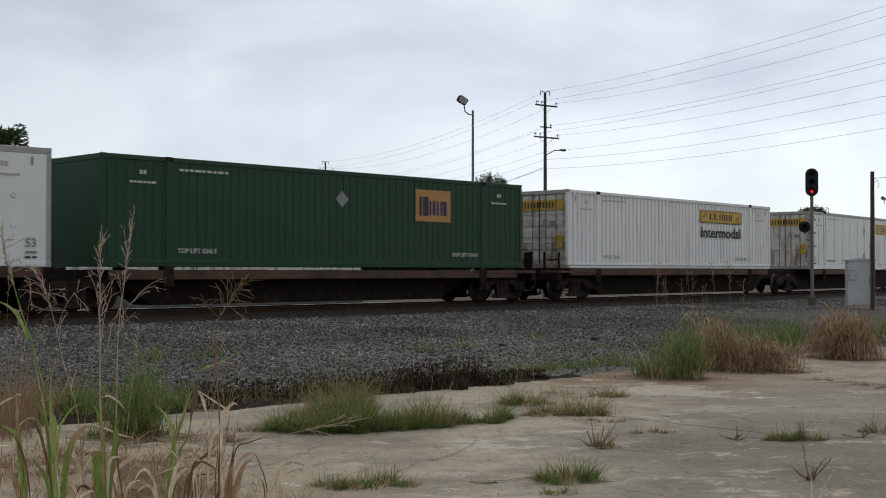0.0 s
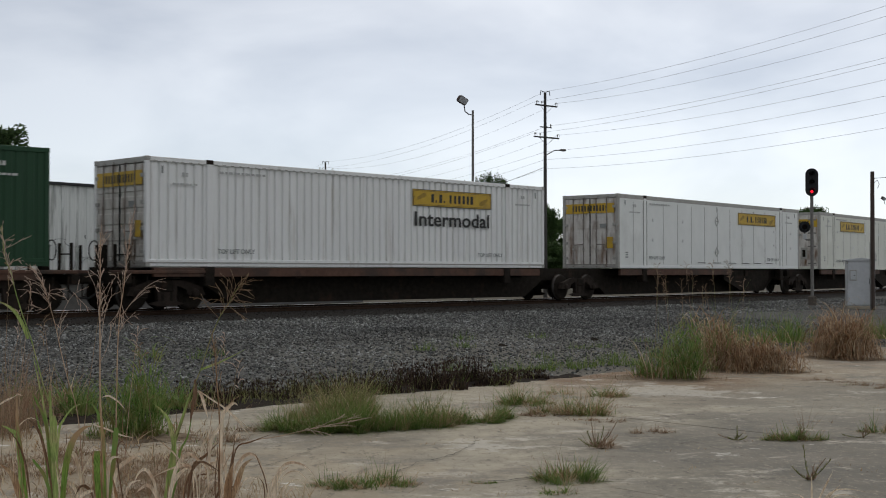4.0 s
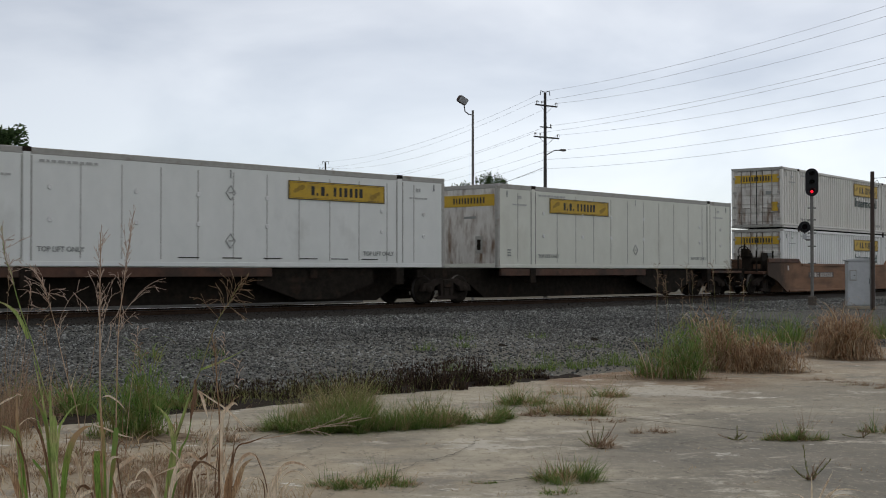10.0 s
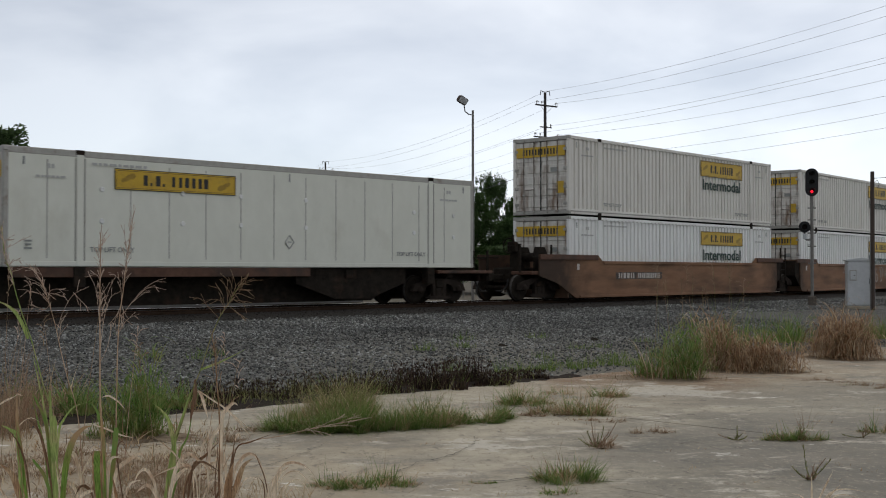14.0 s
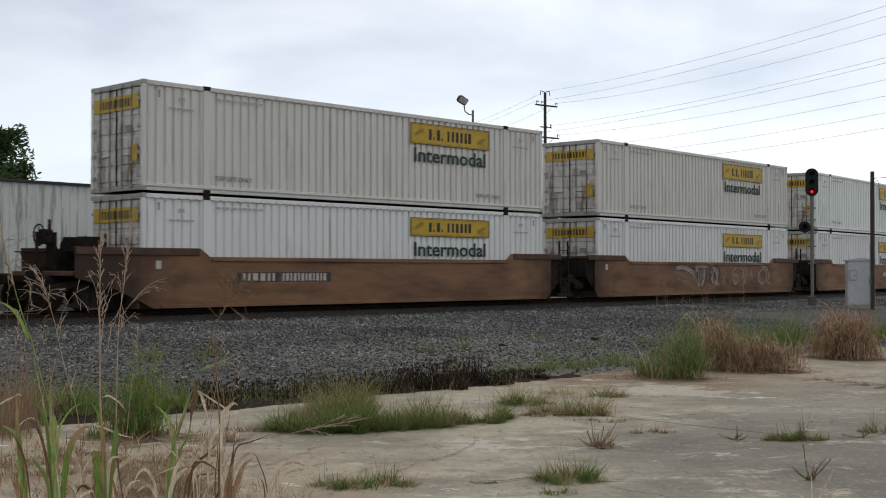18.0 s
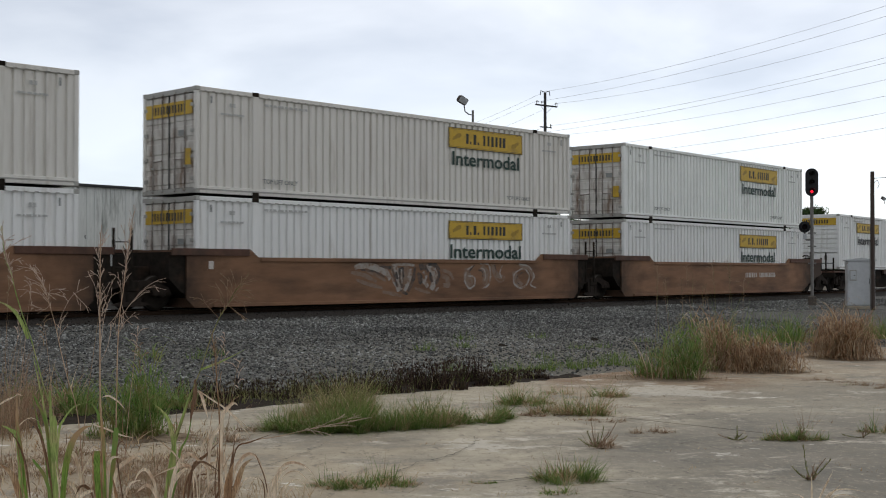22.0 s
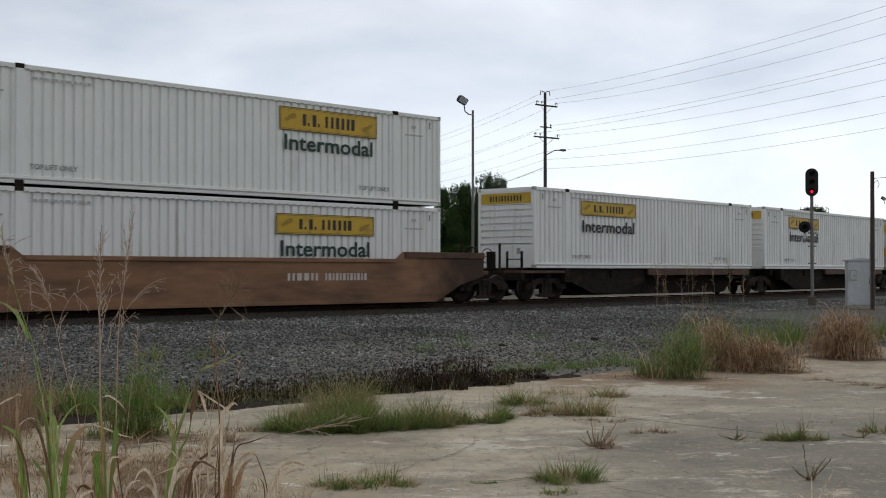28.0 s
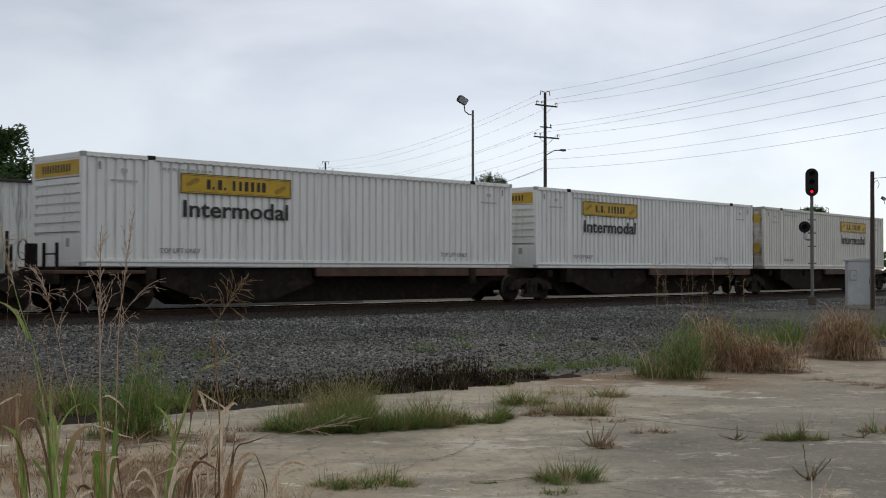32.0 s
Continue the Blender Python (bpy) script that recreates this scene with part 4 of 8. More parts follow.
def side_marks(box, ink, low=True):
    H, y = BOX_H, -HW - 0.010 + INSET[box.name]
    faint = M_FAINT if ink is M_GREYMARK else ink
    if ink is M_GREYMARK:
        for sx in (-1, 1):
            part("vent_slot", shared(("slot",), lambda: Shape().box(-0.025, 0.025, -0.004, 0.004, -0.1, 0.1).mesh("vent_slot")), M_GREYMARK, box, at=Matrix.Translation((sx * (HL - 0.5), y, 2.56)))
    if low:
        me = shared(("lift",), lambda: lettering("TOP LIFT ONLY", 0.18, 0.003))
        for sx in (-1, 1):
            w = part("lettering", me.copy(), ink, box, "small stencilled words", at=Matrix.Translation((sx * (HL - 2.9), y, 0.42)))
    for sx in (-1, 1):
        bar_row(box, [0.11, 0.06, 0.14, 0.1, 0.08, 0.14], 0.055, 0.03, faint, Matrix.Translation((sx * (HL - 1.2), y, 2.2)), "number_bar")
        bar_row(box, [0.08, 0.08], 0.11, 0.03, faint, Matrix.Translation((sx * (HL - 1.2), y, 2.46)), "number_bar")
    bar_row(box, [0.14, 0.08, 0.12, 0.2, 0.09, 0.15, 0.11, 0.18, 0.1], 0.065, 0.05, faint, Matrix.Translation((-HL + 3.1, y, 2.58)), "number_bar")


def plate_marks(box, u, heights):
    """Diamond placards, tie rings and short scuffs on a smooth side."""
    y = -HW + INSET[box.name]
    for z in heights:
        s = Shape()
        for a, b in ((0, 1), (1, 2), (2, 3), (3, 0)):
            o = ((0, -0.2), (0.16, 0), (0, 0.2), (-0.16, 0))
            s.rod((o[a][0], -0.004, o[a][1]), (o[b][0], -0.004, o[b][1]), 0.016, 4)
        s.box(-0.07, 0.07, -0.006, -0.002, -0.02, 0.02)
        part("placard", s, M_FAINT, box, "grey diamond placard outline", at=Matrix.Translation((-HL + u, y - 0.006, z)))
    for uu, zz in ((2.6, 1.95), (2.6, 1.15), (5.0, 1.95), (5.0, 1.15), (6.9, 1.95), (6.9, 1.15), (9.2, 1.95), (9.2, 1.15), (13.6, 1.75), (13.6, 1.1), (15.4, 1.7), (15.4, 1.0)):
        part("tie_ring", Shape().lathe((-HL + uu, y - 0.002, zz), (-HL + uu, -9, zz), [(0, 0.07), (0.016, 0.06), (0.02, 0.04), (0.006, 0.03)], 12), M_WHITE, box, "small round tie ring")
    for uu in ((6.6, 8.0, 9.4, 10.7, 11.9, 13.1) if len(heights) > 1 else ()):
        part("rail_slot", Shape().box(-HL + uu - 0.33, -HL + uu + 0.33, y - 0.006, y - 0.001, 0.235, 0.262), M_UNDER, box)
    for k in range(3):
        part("notice", bars([0.2 - 0.03 * (k % 2)], 0.045, 0.02), M_GREYMARK, box, at=Matrix.Translation((-HL + 0.62, y - 0.006, 0.44 + 0.09 * k)))
    part("scuff", Shape().box(-HL + u - 0.02, -HL + u + 0.02, y - 0.006, y - 0.002, 2.45, 2.68), M_GREYMARK, box)


# (name of the box, place along the train, base, kind, end that leads, panel)
S_GREEN, S_FIRST = 14.28, -3.42
S_RIB, S_PLATE, S_NOSE = 33.30, 54.31, 73.32
S_A, S_B, S_C = 94.98, 114.75, 134.66
S_D, S_E, S_F = 155.86, 173.55, 191.1
BOXES = []


def add_box(box, s, z):
    BOXES.append((box, s + HL, z))


b = freight_box("white smooth-sided freight container with grey trim on a spine car", "plate", M_PLATE, M_TRIM, "plain", 0)
side_marks(b, M_GREYMARK, False)
me = lettering("53", 0.30, 0.006)
part("lettering", me, M_GREYMARK, b, "grey number 53", at=Matrix.Translation((HL - 0.52, -HW - 0.012, 0.56)))
bar_row(b, [0.3], 0.06, 0.05, M_GREYMARK, Matrix.Translation((HL - 0.52, -HW - 0.012, 0.34)), "number_bar")
bar_row(b, [0.14, 0.12], 0.05, 0.04, M_NAVY, Matrix.Translation((HL - 0.52, -HW - 0.012, 0.22)), "number_bar")
plate_marks(b, 8.0, ())
add_box(b, S_FIRST, SPINE_Z)

b = freight_box("dark green ribbed freight container with an orange logo panel", "ribbed", M_GREEN, M_GREEN, "plain", 0)
side_marks(b, M_PALEMARK)
pl = part("brand_panel", Shape().box(-HL + 11.15, -HL + 12.75, -HW, -HW + 0.01, 1.48, 2.50), M_ORANGE, b, "square orange panel with a brand mark")
bar_row(pl, [0.12, 0.26], 0.62, 0.04, M_BLACK, Matrix.Translation((-HL + 11.52, -HW, 1.97)), "brand_bar")
bar_row(pl, [0.09, 0.13, 0.09], 0.46, 0.06, M_NAVY, Matrix.Translation((-HL + 11.98, -HW, 1.92)), "brand_bar")
bar_row(pl, [0.09, 0.17], 0.46, 0.03, M_NAVY, Matrix.Translation((-HL + 12.42, -HW, 1.92)), "brand_bar")
sg = Shape()
sg.prism([(0, -0.25), (0.25, 0), (0, 0.25), (-0.25, 0)], -0.006, 0)
part("placard", sg, M_GREYMARK, b, "grey diamond placard", at=Matrix.Translation((-HL + 8.05, -HW + 0.01, 2.05)))
add_box(b, S_GREEN, SPINE_Z)

b = freight_box("white ribbed freight container with worn doors and a yellow panel", "ribbed", M_WHITE, M_TRIM, "doors", 0)
brand_side(b, 9.65, True, M_BLACK)
side_marks(b, M_GREYMARK)
add_box(b, S_RIB, SPINE_Z)

b = freight_box("white smooth-sided freight container with worn rusty doors", "plate", M_PLATE, M_TRIM, "doors", 0)
brand_side(b, 9.85, False)
side_marks(b, M_GREYMARK)
plate_marks(b, 7.95, (2.05, 0.72))
add_box(b, S_PLATE, SPINE_Z)

b = freight_box("off-white smooth-sided freight container with grey frame and stained nose", "plate", M_IVORY, M_TRIM, "flat", 0)
brand_side(b, 2.85, False)
side_marks(b, M_GREYMARK)
plate_marks(b, 8.6, (0.72,))
add_box(b, S_NOSE, SPINE_Z)

for s in (S_A, S_B, S_C):
    b = freight_box("white ribbed freight container standing in a brown well car", "ribbed", M_WHITE, M_TRIM, "doors", 0)
    brand_side(b, {S_A: 9.65, S_B: 9.8, S_C: 9.60}[s], True, M_INK, 1.97 if s == S_A else 1.92, 2.57 if s == S_A else 2.52, 3.6 if s == S_B else 3.4)
    side_marks(b, M_GREYMARK)
    add_box(b, s, STACK_Z - 0.03)
    b = freight_box("pale grey ribbed freight container stacked on a white one" if s == S_C else "cream-grey ribbed freight container stacked on a white one", "ribbed", M_PLATE if s == S_C else M_CREAM, M_TRIM, "doors", 0)
    brand_side(b, {S_A: 9.65, S_B: 9.8, S_C: 9.72}[s], True, M_INK, 1.96, 2.64, 3.4, 0.34)
    side_marks(b, M_GREYMARK)
    for sx in (-1, 1):
        for sy in (-1, 1):
            part("twist_lock", Shape().box(sx * (HL - LIFT) - 0.12, sx * (HL - LIFT) + 0.12, *sorted((sy * (HW - 0.2), sy * (HW + 0.012))), -0.064, 0.1, 0.01), M_UNDER, b, "dark steel twist lock")
    add_box(b, s, STACK_Z + BOX_H + 0.038)

for s in (S_D, S_E):
    b = freight_box("white ribbed freight container with a louvred nose on a spine car", "ribbed", M_WHITE, M_TRIM, "ribs", 0)
    brand_side(b, 2.78, True, M_BLACK)
    side_marks(b, M_GREYMARK)
    add_box(b, s, SPINE_Z)


b = freight_box("cream-grey ribbed freight container with worn doors on a spine car", "ribbed", M_CREAM, M_TRIM, "doors", 0)
brand_side(b, 9.65, True, M_BLACK)
side_marks(b, M_GREYMARK)
add_box(b, S_F, SPINE_Z)


# ---------- the cars under them ----------
CARS, WHEELS = [], []


def wheelset(parent, x):
    """An axle with two wheels, which turns."""
    ws = part("wheelset", Shape().rod((0, -0.95, 0), (0, 0.95, 0), 0.075, 12), M_UNDER, parent, at=Matrix.Translation((x, 0, 0.46)))
    for sy in (-1, 1):
        prof = [(0.0, 0.36), (0.02, 0.45), (0.11, 0.458), (0.14, 0.485), (0.145, 0.40), (0.10, 0.37), (0.09, 0.18), (0.14, 0.14)]
        me = shared(("wheel", sy), lambda: Shape().lathe((0, sy * 0.83, 0), (0, 0, 0), prof, 28).mesh("wheel"))
        part("wheel", me, M_UNDER, ws)
        if len(me.materials) == 1:
            me.materials.append(M_TREAD)
            for pg in me.polygons:
                if math.hypot(pg.center.x, pg.center.z) > 0.43 and abs(pg.normal.y) < 0.6:
                    pg.material_index = 1
    WHEELS.append((ws, x))
    return ws


def bogie(parent, x):
    """A three-piece freight truck."""
    for dx in (-0.89, 0.89):
        wheelset(parent, x + dx)
    for sy in (-1, 1):
        y0, y1 = sorted((sy * 0.92, sy * 1.06))
        f = Shape()
        f.prism([(x - 1.22, 0.40), (x - 1.12, 0.62), (x - 0.5, 0.80), (x + 0.5, 0.80), (x + 1.12, 0.62), (x + 1.22, 0.40), (x + 0.66, 0.40), (x + 0.60, 0.55), (x + 0.32, 0.66), (x + 0.28, 0.25), (x + 0.55, 0.18), (x + 0.3, 0.12), (x - 0.3, 0.12), (x - 0.55, 0.18), (x - 0.28, 0.25), (x - 0.32, 0.66), (x - 0.60, 0.55), (x - 0.66, 0.40)], y0, y1)
        fr = part("side_frame", f, M_TRUCK, parent)
        for dx in (-0.89, 0.89):
            part("bearing_cap", Shape().lathe((x + dx, sy * 0.95, 0.46), (x + dx, sy * 2, 0.46), [(0, 0.12), (0.12, 0.12), (0.16, 0.09), (0.17, 0.03)], 14), M_TRUCK, fr)
        for dx in (-0.14, 0.14):
            part("spring", Shape().rod((x + dx, sy * 0.99, 0.25), (x + dx, sy * 0.99, 0.5), 0.09, 10), M_UNDER, fr)
    part("bolster", Shape().box(x - 0.2, x + 0.2, -1.1, 1.1, 0.5, 0.78, 0.03), M_UNDER, parent)


def coupler(parent, x, sx):
    s = Shape().box(*sorted((x, x + sx * 0.7)), -0.08, 0.08, 0.76, 0.94, 0.02)
    s.box(*sorted((x + sx * 0.62, x + sx * 0.95)), -0.15, 0.13, 0.72, 0.99, 0.04)
    part("coupler", s, M_UNDER, parent)
    part("brake_hose", Shape().bent([(x + sx * 0.1, -0.35, 0.78), (x + sx * 0.25, -0.38, 0.5), (x + sx * 0.5, -0.36, 0.34), (x + sx * 0.75, -0.3, 0.36)], 0.028), M_RUBBER, parent)


def spine_unit(x0, x1, bogies, left_end, right_end, b0, sill=(0.25, 16.16), skirt=None, gap=0.0, label="rusty brown spine car unit with a dark grimy underframe"):
    """One unit of a spine car, from x0 to x1 along the train; heights over the rail. b0: the box's left end."""
    mid = (x0 + x1) / 2
    car = thing("spine_car", label, "railway car", "cars of the train")
    X = lambda u: u - mid
    deck = SPINE_Z - RAIL_Z  # underside of the box
    d = deck - 0.03
    # the beam, deeper between the trucks
    tl = 1.6 if left_end == "joint" else min(abs(u - x0) for u in bogies) + 1.5
    tr = 1.6 if right_end == "joint" else min(abs(u - x1) for u in bogies) + 1.5
    part("centre_beam", Shape().prism([(X(x0), d + 0.02 - gap), (X(x1), d + 0.02 - gap), (X(x1), d - 0.42), (X(x1) - tr, d - 0.42), (X(x1) - tr - 1.0, d - 1.0), (X(x0) + tl + 1.0, d - 1.0), (X(x0) + tl, d - 0.42), (X(x0), d - 0.42)], -0.5, 0.5), M_UNDER, car)
    for sy in (-1, 1):
        ya, yb = sorted((sy * 1.27, sy * 1.16))
        part("side_sill", Shape().box(X(b0) + sill[0], X(b0) + sill[1], ya, yb, d - 0.24 - gap, d + 0.012 - gap, 0.012), M_SPINE, car)
        for u in (LIFT - 1.0, 5.2, 8.1, 11.0, BOX_L - LIFT + 1.0):
            y2, y3 = sorted((sy * 0.36, sy * 1.18))
            part("outrigger", Shape().box(X(b0 + u) - 0.14, X(b0 + u) + 0.14, y2, y3, d - 0.3, d - 0.04, 0.02), M_UNDER, car)
        for u in (LIFT, BOX_L - LIFT):
            y2, y3 = sorted((sy * 1.0, sy * 1.31))
            part("box_pedestal", Shape().box(X(b0 + u) - 0.16, X(b0 + u) + 0.16, y2, y3, d - 0.5, d + 0.025, 0.02), M_UNDER, car)
    if skirt:
        ua, ub = X(b0) + skirt[0], X(b0) + skirt[1]
        for sy in (-1, 1):
            ya, yb = sorted((sy * 1.02, sy * 1.1))
            part("side_beam", Shape().prism([(ua + 1.5, d - 0.92), (ub - 1.5, d - 0.92), (ub, d - 0.45), (ub, d - 0.01), (ua, d - 0.01), (ua, d - 0.45)], ya, yb), M_UNDER, car)
    for u in bogies:
        bogie(car, X(u))
    for sx, kind, xe in ((-1, left_end, x0), (1, right_end, x1)):
        if kind != "end":
            continue
        xa, xb = sorted((X(xe), X(xe) - sx * 2.6))
        part("end_platform", Shape().box(xa, xb, -1.3, 1.3, d - 0.16, d - 0.06, 0.02), M_SPINE, car)
        part("end_sill", Shape().box(*sorted((X(xe), X(xe) - sx * 0.18)), -1.3, 1.3, d - 0.42, d - 0.165, 0.02), M_UNDER, car)
        coupler(car, X(xe), sx)
        for yy in (-1.2, -0.55, 1.2):
            part("grab_iron", Shape().box(X(xe) - sx * 0.14 - 0.035, X(xe) - sx * 0.14 + 0.035, yy - 0.035, yy + 0.035, d - 0.07, d + 0.62, 0.006), M_UNDER, car)
        part("hand_rail", Shape().rod((X(xe) - sx * 0.14, -1.2, d + 0.34), (X(xe) - sx * 0.14, -0.55, d + 0.34), 0.018, 8), M_UNDER, car)
        brake = part("brake_stand", Shape().box(X(xe) - sx * 0.2 - 0.12, X(xe) - sx * 0.2 + 0.12, 0.1, 0.36, d - 0.07, d + 0.62, 0.02), M_UNDER, car)
        rim = Shape()
        pts = [(X(xe) + sx * 0.02, 0.23 + 0.26 * math.cos(q * math.pi / 8), d + 0.46 + 0.26 * math.sin(q * math.pi / 8)) for q in range(17)]
        rim.bent(pts, 0.016, 6)
        part("brake_wheel", rim, M_UNDER, brake)
        for yy in (-1.28, 1.28):
            st = Shape().bent([(X(xe) - sx * 0.25, yy, d - 0.2), (X(xe) - sx * 0.25, yy, d - 0.78), (X(xe) - sx * 0.65, yy, d - 0.78), (X(xe) - sx * 0.65, yy, d - 0.2)], 0.018, 6)
            part("step", st, M_UNDER, car)
    CARS.append((car, mid))
    return car


# strokes of spray paint: width, tone (0 pale, 1 dim, 2 dark), then x along the car and height of their points
SPRAYED = {
    "outlined_tag": (
        (0.34, 1, (0.16, 1.72), (0.20, 1.40), (0.40, 1.16)),
        (0.30, 1, (0.90, 1.78), (1.12, 1.50), (1.02, 1.16)),
        (0.20, 1, (1.46, 1.84), (1.62, 1.52), (1.98, 1.40)),
        (0.30, 1, (2.60, 1.62), (2.66, 1.30), (3.00, 1.10)),
        (0.16, 1, (2.86, 1.84), (3.40, 1.70), (3.62, 1.36)),
        (0.07, 0, (1.20, 1.94), (2.20, 1.95), (3.20, 1.93)),
        (0.07, 0, (0.45, 1.80), (0.15, 1.62), (0.06, 1.30), (0.28, 1.05), (0.54, 1.18), (0.51, 1.42), (0.20, 1.46)),
        (0.05, 2, (0.54, 1.82), (0.31, 1.64), (0.26, 1.55)),
        (0.07, 0, (0.79, 1.86), (1.22, 1.84), (1.34, 1.50), (1.22, 1.15), (0.92, 1.04)),
        (0.05, 0, (0.84, 1.72), (1.02, 1.66), (1.08, 1.40), (0.95, 1.18)),
        (0.05, 2, (0.72, 1.66), (0.92, 1.60), (0.95, 1.42)),
        (0.06, 1, (1.41, 1.88), (1.43, 1.62), (1.69, 1.30), (1.98, 1.28), (2.07, 1.46)),
        (0.06, 0, (1.95, 1.80), (1.82, 1.56), (1.92, 1.38)),
        (0.05, 2, (1.54, 1.84), (1.66, 1.58)),
        (0.07, 0, (2.82, 1.86), (3.35, 1.78), (3.66, 1.46), (3.46, 1.16), (3.78, 1.02)),
        (0.07, 0, (2.94, 1.70), (2.59, 1.52), (2.56, 1.22), (2.87, 1.04), (3.23, 1.14), (3.38, 1.44), (3.20, 1.66), (2.94, 1.70)),
        (0.04, 2, (3.02, 1.58), (2.74, 1.44), (2.71, 1.26), (2.89, 1.14)),
        (0.04, 1, (2.24, 1.88), (2.69, 1.90), (3.07, 1.93)),
    ),
    "mural": (
        (0.22, 0, (0.05, 1.72), (0.45, 1.80), (0.90, 1.72), (1.35, 1.58), (1.55, 1.36)),
        (0.10, 1, (0.55, 1.62), (0.95, 1.48), (1.35, 1.32)),
        (0.10, 2, (1.05, 1.80), (1.50, 1.72), (1.72, 1.84)),
        (0.34, 0, (1.72, 1.76), (1.80, 1.40), (1.96, 1.00)),
        (0.30, 2, (2.00, 1.74), (2.06, 1.42), (2.10, 1.10)),
        (0.26, 1, (2.24, 1.80), (2.26, 1.46), (2.20, 1.16)),
        (0.16, 0, (2.44, 1.70), (2.36, 1.34), (2.14, 0.96)),
        (0.14, 2, (2.62, 1.76), (2.54, 1.34), (2.32, 0.98)),
        (0.10, 0, (1.60, 1.80), (2.06, 1.84), (2.60, 1.80)),
        (0.12, 1, (1.20, 0.98), (1.62, 0.92), (2.02, 0.84)),
        (0.26, 2, (2.82, 1.72), (3.05, 1.80), (3.25, 1.62)),
        (0.24, 0, (3.18, 1.84), (3.42, 1.60), (3.46, 1.24), (3.36, 1.02)),
        (0.14, 2, (3.30, 1.58), (3.40, 1.26)),
        (0.16, 0, (2.90, 1.36), (3.10, 1.24), (3.20, 1.10)),
        (0.16, 2, (3.62, 1.76), (3.70, 1.50), (3.58, 1.20)),
        (0.20, 1, (3.84, 1.48), (4.10, 1.38), (4.15, 1.18), (3.92, 1.16)),
        (0.08, 0, (3.70, 1.10), (3.56, 0.98)),
        (0.14, 1, (-0.10, 1.58), (0.40, 1.50), (0.95, 1.30)),
        (0.12, 1, (0.10, 1.36), (0.60, 1.22), (1.20, 1.10)),
        (0.07, 2, (0.30, 1.66), (0.85, 1.60), (1.30, 1.42)),
        (0.10, 2, (1.62, 1.70), (1.72, 1.42), (1.84, 1.12)),
        (0.07, 0, (2.02, 1.68), (2.02, 1.40), (2.06, 1.22)),
        (0.10, 2, (1.78, 1.60), (1.84, 1.36)),
        (0.06, 0, (2.20, 1.24), (2.34, 1.34), (2.46, 1.52)),
        (0.10, 2, (1.96, 1.02), (2.14, 0.94), (2.30, 0.90)),
        (0.20, 2, (2.74, 1.56), (2.86, 1.40), (2.84, 1.20)),
        (0.10, 0, (2.98, 1.60), (3.12, 1.46), (3.08, 1.34)),
        (0.18, 2, (3.20, 1.86), (3.50, 1.84), (3.72, 1.64)),
        (0.07, 0, (3.52, 1.72), (3.62, 1.52), (3.56, 1.36)),
        (0.12, 1, (3.80, 1.66), (4.20, 1.56), (4.40, 1.34)),
        (0.10, 1, (2.60, 1.08), (3.00, 0.98), (3.30, 0.92)),
    ),
}


def sprayed(car, kind, x, y, rail):
    """Spray paint on a car's side, stroke by stroke, each a hair proud of the one before."""
    tones = (M_SPRAY, M_SPRAYDIM, M_SPRAYDARK)
    for k, (width, tone, *pts) in enumerate(SPRAYED[kind]):
        n = 5 * len(pts)
        line = smooth_line([(x + a, y - 0.0012 - 0.0005 * k, h - rail) for a, h in pts], n)
        st = Shape()
        for i, p in enumerate(line):
            d = (line[min(i + 1, n - 1)] - line[max(i - 1, 0)]).normalized()
            w = width / 2 * (0.55 + 0.45 * math.sin(math.pi * (0.08 + 0.84 * i / (n - 1)))) * (1 + 0.12 * math.sin(5.3 * i + k))
            o = Vector((-d.z, 0, d.x)) * w
            st.v += [tuple(p - o), tuple(p + o)]
            if i:
                st.face((2 * i - 2, 2 * i - 1, 2 * i + 1, 2 * i))
        part("paint_stroke", st, tones[tone], car, ("faded silvery spray-paint stroke", "dim brownish spray-paint stroke", "faded dark spray-paint stroke")[tone])


